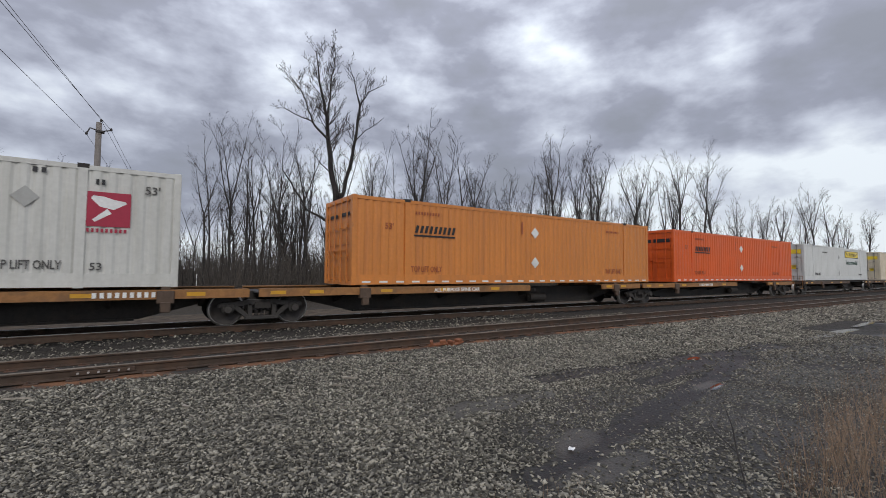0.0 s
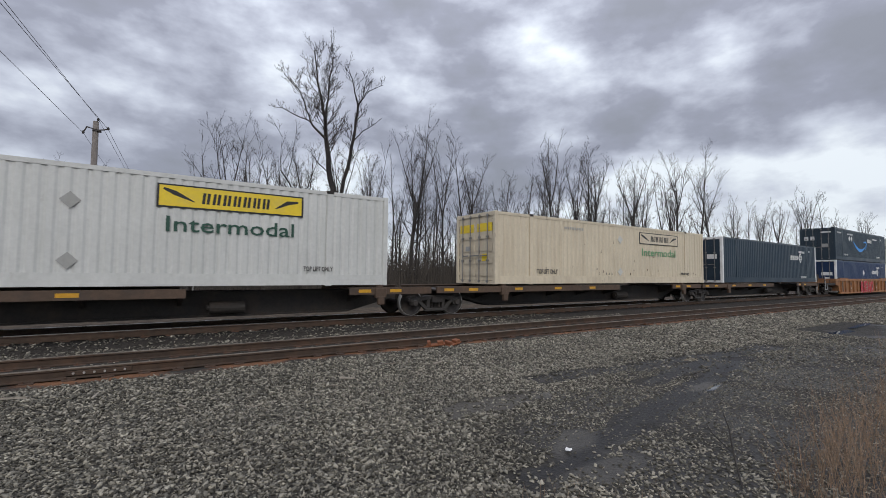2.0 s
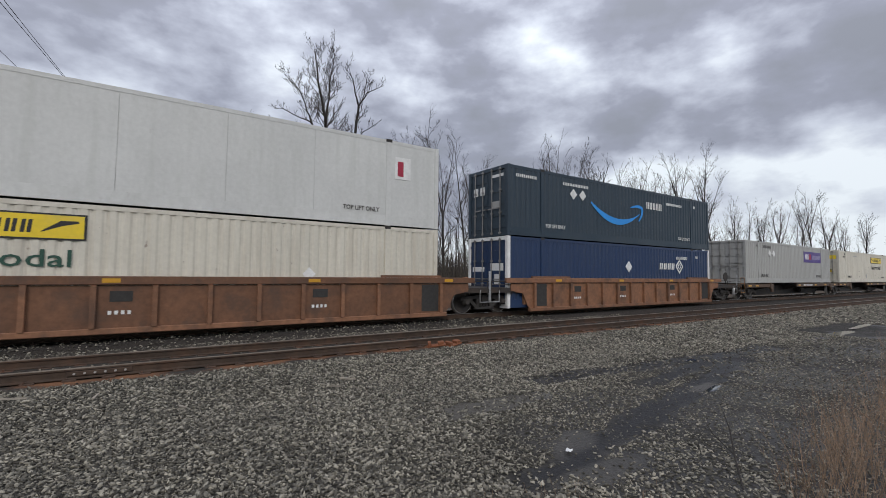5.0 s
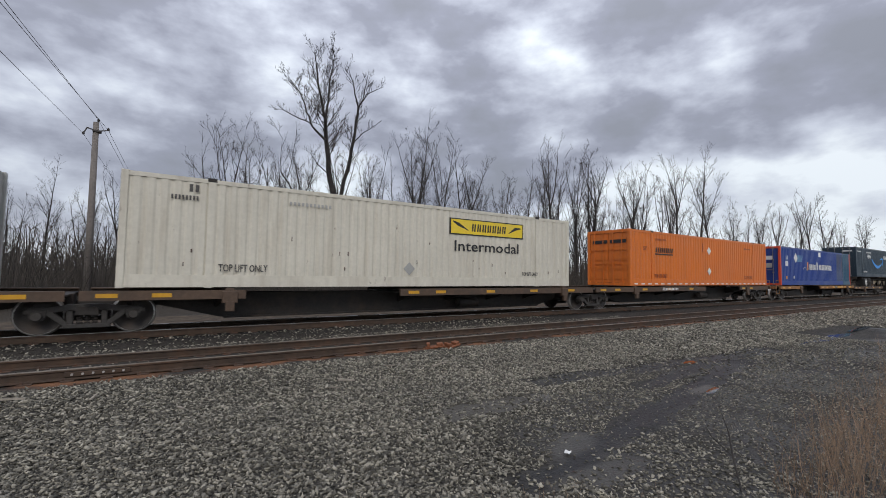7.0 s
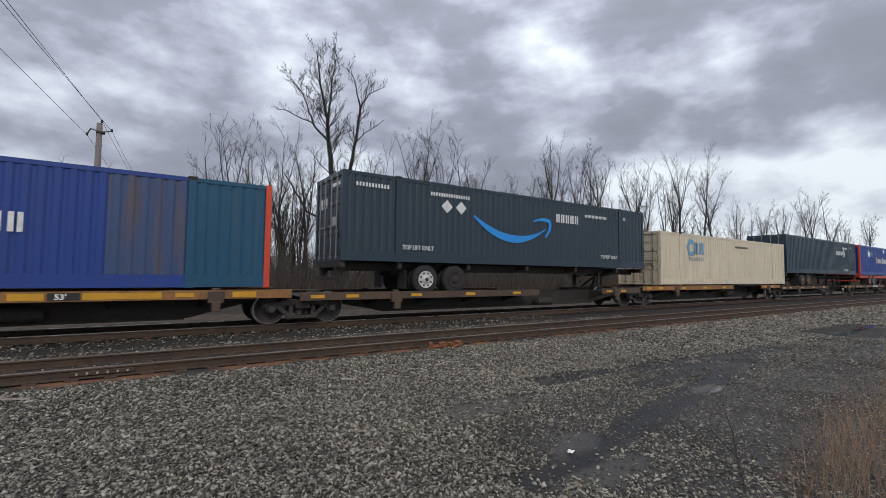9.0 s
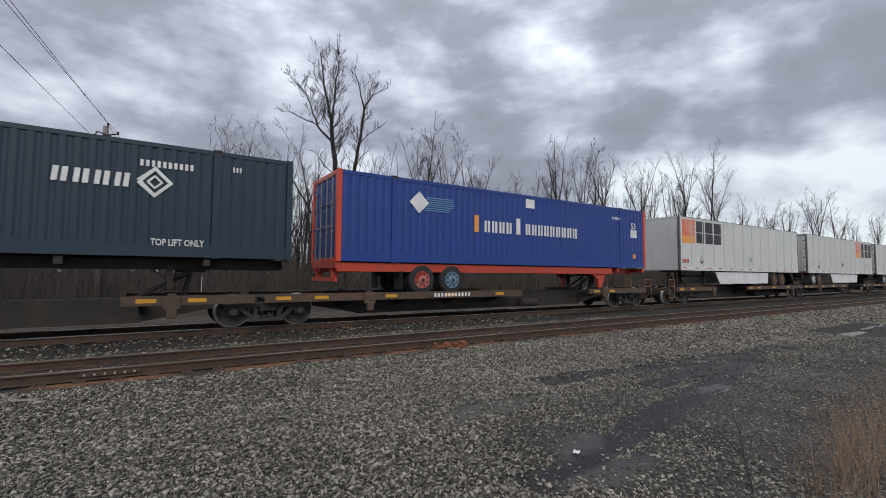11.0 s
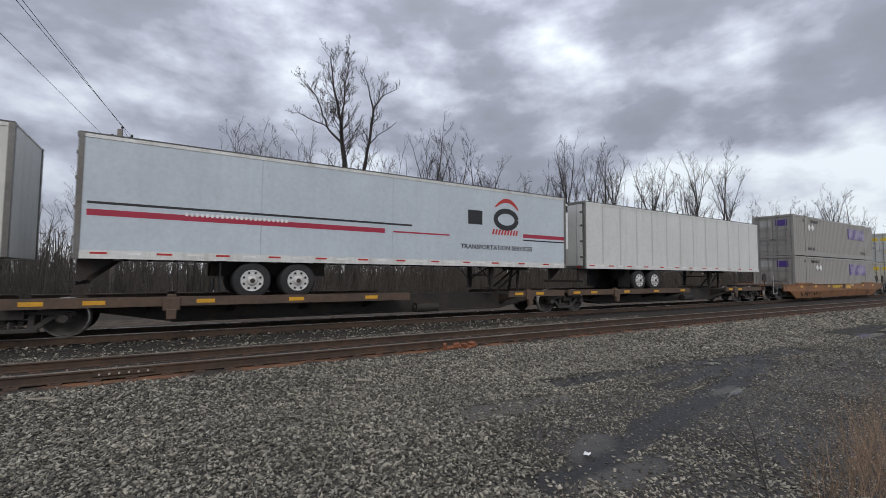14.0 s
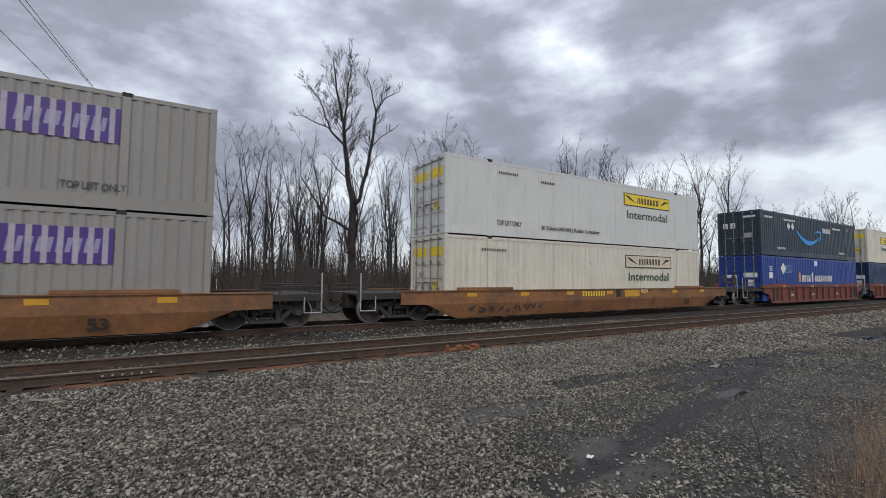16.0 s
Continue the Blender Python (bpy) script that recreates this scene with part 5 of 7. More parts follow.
    load(container("navy container with white emblem, lower in a well car", P_NAVY, knot_marks(), knot_door), 468.0, WELL)
    load(container("cream corrugated container with a yellow sign, stacked on another", P_CREAM2, hunt_marks(3.3, GREEN_MARK, YELLOW_MARK, 1.1), yellow_door), 468.0, WELL + TALL + 0.02)


RIM_RED = mat("red_rim", (0.42, 0.05, 0.03), 0.6, 0.0, 0.15, 15, 2.0, (0.5, 0.48, 0.45), 0.5)
RIM_BLUE = mat("pale_blue_rim", (0.10, 0.20, 0.27), 0.6, 0.0, 0.15, 15, 2.0, (0.3, 0.3, 0.3), 0.4)


def build_cars():
    c, p = DECK - 0.06, PED - RAIL_Z
    spines = [(-15.5, 2.7, c, True, False, SPINE_ORANGE), (2.7, 20.95, c, False, False, SPINE_ORANGE), (20.95, 38.95, c, False, True, SPINE_ORANGE),
              (43.08, 60.83, c, True, False, SPINE_BROWN), (60.83, 79.43, c, False, False, SPINE_BROWN), (79.43, 97.07, c, False, True, SPINE_BROWN),
              (164.04, 181.46, c, True, False, SPINE_BROWN), (181.46, 200.06, c, False, False, SPINE_BROWN), (200.06, 217.92, c, False, True, SPINE_BROWN),
              (222.0, 238.56, c, True, False, SPINE_ORANGE), (238.56, 255.7, p, False, False, SPINE_BROWN), (255.7, 272.8, c, False, False, SPINE_ORANGE), (272.8, 289.6, p, False, False, SPINE_BROWN), (289.6, 306.6, p, False, True, SPINE_BROWN),
              (311.2, 327.73, p, True, False, SPINE_BROWN), (327.73, 344.78, p, False, False, SPINE_BROWN), (344.78, 362.21, p, False, False, SPINE_BROWN), (362.21, 379.59, p, False, False, SPINE_BROWN), (379.59, 395.8, p, False, True, SPINE_BROWN)]
    for i, (a, b, deck, first, last, sill) in enumerate(spines):
        marks = [(5.6, "ALL PURPOSE SPINE CAR", 0.13)] if i == 1 else []
        plate = (5.4, 1.6) if i in (2, 8, 13, 16) else ((9.0, 1.9) if i == 6 else ((14.4, 1.3) if i == 0 else None))
        moving(spine_platform(b - a, deck, first, last, sill, marks, plate, "far end" if i in (0, 6, 7, 9, 14) else None), a, RAIL_Z)
        ob = MOVING[-1][0]
        if i == 9:
            part("sign_panel", boxes((10.85, 11.42, -1.394, -1.386, deck - 0.2, deck - 0.03)), BLACK_MARK, ob, "black panel on the sill")
            lettering("lettering", "53'", 0.13, WHITE_MARK, ob, pose(10.97, -1.396, deck - 0.18), bold=0.006)
            for x0, x1 in ((10.2, 10.8), (11.46, 13.0), (14.6, 15.2)):
                part("reflector", boxes((x0, x1, -1.391, -1.385, deck - 0.19, deck - 0.04)), REFLECT, ob, "long faded yellow reflector")
        if i >= 14 or i in (10, 12, 13):
            hitch(ob, 1.0 if i == 14 else b - a - 1.9, deck, deck + (0.70 if i in (10, 12, 13) else 0.92), -1 if i == 14 else 1)
    for k, (a, b, first, last) in enumerate(((101.29, 121.09, True, False), (121.09, 141.29, False, False), (141.29, 160.25, False, True))):
        moving(ribbed_well(b - a, first, last, WELL_BROWN if k else WELL_ORANGE, "weathered brown ribbed well car with sooty ends" if k else "weathered orange ribbed well car with red graffiti", graffiti=k == 0), a, RAIL_Z)
    moving(folded_well(19.76, WELL_YELLOW, "weathered yellow-brown well car with folded side sills"), 399.84, RAIL_Z)
    moving(folded_well(20.15, WELL_YELLOW, "weathered yellow-brown well car with folded side sills"), 423.77, RAIL_Z)
    moving(ribbed_well(18.9, True, False, WELL_RED, "dark oxide-red ribbed well car", top=1.2), 447.55, RAIL_Z)
    moving(ribbed_well(19.6, False, True, WELL_RED, "dark oxide-red ribbed well car", top=1.2), 466.45, RAIL_Z)


build_cars()
build_loads()


# ---- ground and tracks ----
NEAR_Y = 10.45                      # middle of the empty track


def smooth_step(a, b, v):
    t = min(max((v - a) / (b - a), 0), 1)
    return t * t * (3 - 2 * t)


def ground_z(x, y):
    """Height of the ground: gravel yard, near ballast, train ballast, back road, woods."""
    z = 0.155 * smooth_step(7.0, 9.1, y) - 0.022 * smooth_step(9.45, 9.7, y) + 0.03 * smooth_step(11.3, 11.6, y) + 0.118 * smooth_step(12.1, 12.7, y) - 0.28 * smooth_step(15.8, 18.2, y)
    if 9.4 < y < 16:
        z += 0.016 * noise.noise(Vector((x * 1.6, y * 1.6, 7.0)))
    if y < 8.5:
        z += 0.035 * noise.noise(Vector((x * 0.45, y * 0.45, 0))) * (1 - smooth_step(7, 8.5, y))
    return z


def damp(x, y):
    """1 in the dark, packed wheel track, 0 in the loose gravel."""
    n = 0.9 * noise.noise(Vector((x * 0.7, y * 0.7, 4.0)))
    return smooth_step(-0.5, 0.6, x - (2.0 + 0.42 * y) + n) * smooth_step(-0.4, 0.5, 5.4 - y + n)


# dark ruts: y = a + b x, half width, from x, to x; pale dried mud: middle, lean, half sizes, strength
RUTS = [(2.5, 0.2, 0.24, 3.0, 12.5), (6.5, -0.085, 0.3, 6.0, 15.0), (3.75, 0.13, 0.2, 7.5, 15.0)]
MUDS = [(4.5, 5.25, 0.05, 1.35, 0.34, 0.7), (4.35, 3.62, 0.28, 0.6, 0.22, 0.4), (4.1, 2.92, 0.0, 0.75, 0.2, 0.32), (8.45, 4.1, 0.1, 0.45, 0.12, 0.6)]


def in_rut(x, y):
    off = 0.18 * noise.noise(Vector((x * 1.9, y * 1.9, 2.0)))
    return any(abs(y - a - b * x + off) < half and x0 < x < x1 for a, b, half, x0, x1 in RUTS)


def in_mud(x, y):
    n = 0.9 * noise.noise(Vector((x * 3, y * 3, 1.0)))
    return any(((x - cx) / ax) ** 2 + ((y - cy - lean * (x - cx)) / ay) ** 2 + n < 0.8 for cx, cy, lean, ax, ay, amount in MUDS)


def ground_material():
    m = bpy.data.materials.new("gravel_ground")
    m.use_nodes = True
    nt = m.node_tree
    N, L = nt.nodes.new, nt.links.new
    bsdf = nt.nodes["Principled BSDF"]
    geo = N("ShaderNodeNewGeometry")
    pos = geo.outputs["Position"]

    def tex(kind, scale, detail=4.0):
        n = N(kind)
        n.inputs["Scale"].default_value = scale
        if kind == "ShaderNodeTexNoise":
            n.inputs["Detail"].default_value = detail
        L(pos, n.inputs["Vector"])
        return n

    def rng(src, a, b, lo=0.0, hi=1.0, smooth=False):
        r = N("ShaderNodeMapRange")
        r.interpolation_type = "SMOOTHSTEP" if smooth else "LINEAR"
        for i, v in ((1, a), (2, b), (3, lo), (4, hi)):
            r.inputs[i].default_value = v
        L(src, r.inputs[0])
        return r.outputs[0]

    def op(kind, a, b):
        n = N("ShaderNodeMath")
        n.operation = kind
        for i, v in enumerate((a, b)):
            if isinstance(v, (int, float)):
                n.inputs[i].default_value = v
            else:
                L(v, n.inputs[i])
        return n.outputs[0]

    def mix(fac, a, b):
        n = N("ShaderNodeMix")
        n.data_type = "RGBA"
        L(fac, n.inputs[0])
        for i, v in ((6, a), (7, b)):
            if isinstance(v, tuple):
                n.inputs[i].default_value = (*v, 1)
            else:
                L(v, n.inputs[i])
        return n.outputs[2]

    sep = N("ShaderNodeSeparateXYZ")
    L(pos, sep.inputs[0])
    X, Y = sep.outputs[0], sep.outputs[1]
    wob = rng(tex("ShaderNodeTexNoise", 0.7).outputs["Fac"], 0.3, 0.7, -0.7, 0.7)
    fine = tex("ShaderNodeTexNoise", 45.0, 3.0).outputs["Fac"]
    broad = tex("ShaderNodeTexNoise", 0.9, 5.0).outputs["Fac"]
    cells = tex("ShaderNodeTexVoronoi", 21.0)
    chip = N("ShaderNodeSeparateColor")
    L(cells.outputs["Color"], chip.inputs[0])
    val = op("MULTIPLY", rng(chip.outputs[0], 0, 1, 0.35, 1.5), rng(broad, 0.3, 0.7, 0.8, 1.2))
    stone = N("ShaderNodeVectorMath")
    stone.operation = "SCALE"
    stone.inputs[0].default_value = (0.046, 0.042, 0.036)
    L(val, stone.inputs["Scale"])
    colour = stone.outputs[0]
    # packed, damp wheel track
    wet = op("MULTIPLY", rng(op("ADD", op("SUBTRACT", X, op("MULTIPLY", Y, 0.42)), wob), 1.5, 2.6, smooth=True), rng(op("ADD", Y, wob), 5.0, 5.9, 1.0, 0.0, True))
    wet = op("MULTIPLY", wet, rng(tex("ShaderNodeTexNoise", 0.5, 4.0).outputs["Fac"], 0.33, 0.55, 0.25, 1.0))
    packed = mix(rng(fine, 0.35, 0.7), (0.022, 0.021, 0.020), (0.064, 0.060, 0.055))
    colour = mix(op("MULTIPLY", wet, 0.85), colour, packed)
    # two darker, wetter ruts pressed into it
    small = rng(tex("ShaderNodeTexNoise", 1.9, 4.0).outputs["Fac"], 0.3, 0.7, -0.22, 0.22)
    ruts = None
    for a, b, half, x0, x1 in RUTS:
        off = op("ABSOLUTE", op("ADD", op("SUBTRACT", op("SUBTRACT", Y, op("MULTIPLY", X, b)), a), small), 0.0)
        r = op("MULTIPLY", rng(off, half * 0.45, half * 1.25, 1.0, 0.0, True), op("MULTIPLY", rng(X, x0 - 0.5, x0 + 0.5, smooth=True), rng(X, x1 - 2, x1 + 2, 1.0, 0.0, True)))
        ruts = r if ruts is None else op("MAXIMUM", ruts, r)
    colour = mix(op("MULTIPLY", ruts, 0.9), colour, mix(rng(fine, 0.35, 0.7), (0.009, 0.009, 0.010), (0.026, 0.025, 0.026)))
    wet = op("MAXIMUM", wet, ruts)
    # pale mud
    for cx, cy, lean, ax, ay, amount in MUDS:
        dx = op("SUBTRACT", X, cx)
        dy = op("SUBTRACT", op("SUBTRACT", Y, cy), op("MULTIPLY", dx, lean))
        spot = op("ADD", op("MULTIPLY", op("MULTIPLY", dx, dx), ax ** -2), op("MULTIPLY", op("MULTIPLY", dy, dy), ay ** -2))
        colour = mix(rng(op("ADD", op("ADD", spot, wob), op("MULTIPLY", small, 2.2)), 0.1, 1.5, amount, 0.0, True), colour, mix(rng(fine, 0.3, 0.7), (0.095, 0.088, 0.078), (0.15, 0.14, 0.122)))
    # rust-stained ballast between the rails, tan road and leaf litter behind
    rusty = op("MULTIPLY", rng(Y, 9.2, 9.6, 0, 1, True), rng(Y, 15.6, 16.4, 1, 0, True))
    colour = mix(op("MULTIPLY", rusty, rng(broad, 0.4, 0.65, 0.35, 0.8)), colour, (0.036, 0.029, 0.024))
    # shade beneath the train, painted near-black into the ballast colour
    train_shade = op("MULTIPLY", rng(Y, 12.6, 13.3, 0, 1, True), rng(Y, 15.6, 16.6, 1, 0, True))
    colour = mix(op("MULTIPLY", train_shade, rng(broad, 0.35, 0.65, 0.6, 0.95)), colour, (0.011, 0.010, 0.009))
    road = op("MULTIPLY", rng(Y, 17.5, 18.3, 0, 1, True), rng(Y, 22.5, 23.5, 1, 0, True))
    colour = mix(road, colour, mix(rng(tex("ShaderNodeTexNoise", 2.5, 8.0).outputs["Fac"], 0.35, 0.65), (0.050, 0.037, 0.026), (0.125, 0.095, 0.066)))
    colour = mix(rng(op("ADD", Y, wob), 22.8, 24.0, 0, 1, True), colour, (0.045, 0.036, 0.026))
    streak = op("MULTIPLY", rng(Y, 8.95, 9.4, 0, 1, True), rng(Y, 9.7, 9.95, 1, 0, True))
    colour = mix(op("MULTIPLY", streak, rng(tex("ShaderNodeTexNoise", 1.3, 5.0).outputs["Fac"], 0.4, 0.62, 0.0, 0.85)), colour, (0.23, 0.105, 0.05))
    bsdf.inputs["Specular IOR Level"].default_value = 0.3
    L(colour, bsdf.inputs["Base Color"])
    L(rng(wet, 0.2, 0.9, 0.92, 0.5), bsdf.inputs["Roughness"])
    bump = N("ShaderNodeBump")
    bump.inputs["Strength"].default_value, bump.inputs["Distance"].default_value = 0.8, 0.03
    L(op("ADD", op("MULTIPLY", cells.outputs["Distance"], op("SUBTRACT", 1.0, op("MULTIPLY", wet, 0.8))), op("MULTIPLY", fine, 0.3)), bump.inputs["Height"])
    L(bump.outputs[0], bsdf.inputs["Normal"])
    return m


def build_ground():
    xs = [-900, -400, -150, -60, -30] + [-20 + i * 0.5 for i in range(0, 121)] + [42, 46, 52, 60, 80, 120, 200, 350, 700, 1500]
    ys = [-400, -150, -60, -20, -8, -3] + [i * 0.4 for i in range(0, 62)] + [26, 30, 40, 60, 100, 200, 500, 1500]
    verts = [(x, y, ground_z(x, y)) for x in xs for y in ys]
    n = len(ys)
    faces = [(i * n + j, (i + 1) * n + j, (i + 1) * n + j + 1, i * n + j + 1) for i in range(len(xs) - 1) for j in range(n - 1)]
    me = bpy.data.meshes.new("ground")
    me.from_pydata(verts, [], faces)
    me.polygons.foreach_set("use_smooth", [True] * len(me.polygons))
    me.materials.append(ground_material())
    tagged(new("ground", me), "grey gravel yard with dark damp wheel tracks beside the rails", "ground", kind="structure")


build_ground()


RAIL_SIDE = mat("rusty_rail_side", (0.056, 0.036, 0.024), 0.8, 0.0, 0.25, 6, 0.5, (0.13, 0.06, 0.03), 0.5, False, 0.004)
TIE = mat("old_tie_wood", (0.036, 0.030, 0.026), 0.9, 0.0, 0.3, 14, 1.5, (0.10, 0.085, 0.07), 0.5, False, 0.006, each=0.3)


def rail(track, y, z, head):
    """One rail: foot, web and head."""
    out = [(-0.075, 0.0), (0.075, 0.0), (0.075, 0.012), (0.012, 0.032), (0.012, 0.125), (0.037, 0.135), (0.037, 0.158), (-0.037, 0.158), (-0.037, 0.135), (-0.012, 0.125), (-0.012, 0.032), (-0.075, 0.012)]
    bm = bmesh.new()
    prism(bm, [(y + a, z - 0.17 + b) for a, b in out], -150, 900, "x")
    ob = part("rail", bm, RAIL_SIDE, track, "long rusty steel rail")
    part("rail_head", boxes((-150, 900, y - 0.034, y + 0.034, z - 0.0125, z)), head, ob, "worn running surface")


def railway_track(y, zs, heads, label):
    track = empty("railway_track", Matrix(), label, "railway track", kind="structure")
    for s, z, head in zip((-1, 1), zs, heads):
        rail(track, y + s * 0.752, z, head)
    rs = random.Random(6)
    low = min(zs) - 0.185
    meshes = []
    for k in range(4):
        bm = boxes((-0.11, 0.11, -1.28, 1.28, -0.16, 0.0))
        bmesh.ops.bevel(bm, geom=list(bm.edges), offset=0.012, segments=1, affect="EDGES")
        for v in bm.verts:
            v.co += Vector((rs.uniform(-1, 1), rs.uniform(-2, 2), rs.uniform(-1, 0.4))) * 0.012
        ob = part("tie", bm, TIE, track, "", pose(-14 + k * 0.52, y + rs.uniform(-0.05, 0.05), low, 0, 0, rs.uniform(-1.5, 1.5)))
        meshes.append(ob.data)
    x, k = -14 + 4 * 0.52, 0
    while x < 58:
        part("tie", meshes[k % 4], None, track, "", pose(x, y + rs.uniform(-0.05, 0.05), low, 0, 0, rs.uniform(-1.5, 1.5)))
        x, k = x + 0.52, k + 1
    bm = bmesh.new()
    x = -14.0
    while x < 58:
        for s, z in zip((-1, 1), zs):
            box(bm, x - 0.09, x + 0.09, y + s * 0.752 - 0.17, y + s * 0.752 + 0.17, low - 0.004, z - 0.168)
            box(bm, x - 0.06, x - 0.03, y + s * 0.752 - 0.115, y + s * 0.752 - 0.085, z - 0.17, z - 0.135)
        x += 0.52
    tagged(part("tie_plate", bm, RUST, track, "rusty iron plates with spikes"), kind="stuff")
    return track


railway_track(TRAIN_Y, (RAIL_Z, RAIL_Z), (RAIL_TOP, RAIL_TOP), "railway track with worn steel rails under the train")
NEAR = railway_track(NEAR_Y, (0.333, 0.308), (RAIL_RUST, RAIL_RUST), "empty rusty railway track in dark ballast")


def rail_fittings():
    """A joint bar with bolts on the near rail and rusty iron beside it."""
    y = NEAR_Y - 0.752
    bar = part("joint_bar", boxes((-1.05, -0.15, y - 0.045, y - 0.012, 0.205, 0.285)), RAIL_SIDE, NEAR, "bolted rail joint bar", bevel=0.006)
    for k in range(6):
        bm = bmesh.new()
        rod(bm, (-0.95 + k * 0.14, y - 0.07, 0.245), (-0.95 + k * 0.14, y - 0.045, 0.245), 0.02, sides=6)
        part("bolt", bm, TREAD, bar)
    for x, yy, rz in ((6.55, 9.28, 14), (6.1, 9.38, -30)):
        bm = boxes((-0.24, 0.24, -0.10, 0.10, 0.0, 0.035), (-0.2, -0.12, -0.10, 0.10, 0.035, 0.13), (0.05, 0.2, -0.08, 0.08, 0.035, 0.10))
        ob = part("rail_anchor", bm, RUST_BRIGHT, None, at=pose(x, yy, ground_z(x, yy) + 0.02, 5, -8, rz), bevel=0.008)
        tagged(ob, "bright rusty iron rail anchor lying on the ballast", "rail part", "loose iron by the track")


rail_fittings()


# ---- loose ballast ----
STONE = mat("crushed_stone", (0.180, 0.166, 0.133), 0.85, 0.0, 0.2, 25, 0.6, island=0.66, skew=1.9)


def stones(name, label, spots, sizes, wedge):
    """Broken stones: jittered, turned little blocks or wedges, all in one mesh."""
    n = len(spots)
    rs = np.random.RandomState(7)
    if wedge:
        shape = np.array([(math.cos(a), math.sin(a), z) for z in (-1, 1) for a in (0.3, 2.4, 4.5)], float) * (1.25, 1.25, 1)
        faces = [(0, 2, 1), (3, 4, 5), (0, 1, 4, 3), (1, 2, 5, 4), (2, 0, 3, 5)]
    else:
        shape = np.array([(x, y, z) for x in (-1, 1) for y in (-1, 1) for z in (-1, 1)], float)
        faces = [(0, 1, 3, 2), (4, 6, 7, 5), (0, 4, 5, 1), (2, 3, 7, 6), (0, 2, 6, 4), (1, 5, 7, 3)]
    k = len(shape)
    v = shape[None] * rs.uniform(0.35, 1.0, (n, k, 3))
    v *= (sizes[:, None] * rs.uniform(0.7, 1.3, (n, 3)))[:, None, :] * np.array([1.3, 0.8, 0.42])
    yaw = rs.uniform(0, 2 * np.pi, n)
    a = np.stack([np.cos(yaw / 2), rs.normal(0, 0.22, n), rs.normal(0, 0.22, n), np.sin(yaw / 2)], 1)
    a /= np.linalg.norm(a, axis=1, keepdims=True)
    w, x, y, z = a.T
    R = np.stack([np.stack([1 - 2 * (y * y + z * z), 2 * (x * y - z * w), 2 * (x * z + y * w)], -1),
                  np.stack([2 * (x * y + z * w), 1 - 2 * (x * x + z * z), 2 * (y * z - x * w)], -1),
                  np.stack([2 * (x * z - y * w), 2 * (y * z + x * w), 1 - 2 * (x * x + y * y)], -1)], 1)
    v = np.einsum("nij,nkj->nki", R, v) + spots[:, None, :]
    corners = np.array([c for f in faces for c in f])
    starts = np.cumsum([0] + [len(f) for f in faces[:-1]])
    me = bpy.data.meshes.new(name)
    me.vertices.add(n * k)
    me.vertices.foreach_set("co", v.reshape(-1))
    me.loops.add(n * len(corners))
    me.loops.foreach_set("vertex_index", (corners[None] + (np.arange(n) * k)[:, None]).reshape(-1))
    me.polygons.add(n * len(faces))
    me.polygons.foreach_set("loop_start", (starts[None] + (np.arange(n) * len(corners))[:, None]).reshape(-1))
    me.update(calc_edges=True)
    me.materials.append(STONE)
    tagged(new(name, me), label, "gravel", kind="stuff")


def scatter_stones():
    rs = np.random.RandomState(3)
    lots = {False: ([], []), True: ([], [])}
    # stretches of the yard: x from, x to, y from, y to, stones a square metre, size, wedges
    for x0, x1, y0, y1, per, size, wedge in ((-1.5, 5.5, 1.2, 3.4, 1700, 0.0175, False), (-1.5, 5.5, 3.4, 4.0, 1700, 0.0180, True), (-2.5, 9.0, 4.0, 6.5, 1500, 0.0200, True), (-3.5, 12.0, 6.5, 9.25, 1400, 0.0215, True), (5.5, 12.0, 1.2, 4.0, 1150, 0.0165, True),
                                             (9.0, 20.0, 4.0, 6.5, 620, 0.025, True), (12.0, 26.0, 6.5, 9.2, 560, 0.031, True), (26.0, 44.0, 5.0, 9.2, 200, 0.042, True), (12.0, 22.0, 2.2, 4.0, 330, 0.025, True), (-4.0, 18.0, 11.35, 12.35, 900, 0.023, True), (-4.0, 14.0, 12.3, 13.5, 60, 0.026, True), (-4, 12, 9.85, 11.0, 40, 0.022, True)):
        for k in range(int((x1 - x0) * (y1 - y0) * per)):
            x, y = rs.uniform(x0, x1), rs.uniform(y0, y1)
            if x * math.cos(0.6) - y * math.sin(0.6) < -1.12 * (x * math.sin(0.6) + y * math.cos(0.6)):
                continue
            if 8.85 < y < 9.4 and rs.uniform() < (y - 8.85) / 0.4:
                continue
            d = damp(x, y)
            if in_mud(x, y) and rs.uniform() < 0.86:
                continue
            if in_rut(x, y) and rs.uniform() < 0.86:
                continue
            if rs.uniform() < d * 0.42:
                continue
            s = size * min(rs.lognormal(0, 0.36), 1.8) * (1 - 0.25 * d)
            lots[wedge][0].append((x, y, ground_z(x, y) + s * rs.uniform(0.1, 0.55)))
            lots[wedge][1].append(s)
    for wedge, (pts, sizes) in lots.items():
        stones("ballast_stones", "loose flaky grey ballast chips" if wedge else "loose broken grey ballast stones", np.array(pts), np.array(sizes), wedge)


scatter_stones()

WATER = mat("puddle_water", (0.02, 0.02, 0.02), 0.04, 0.0, 0.05, 3, 0.5)


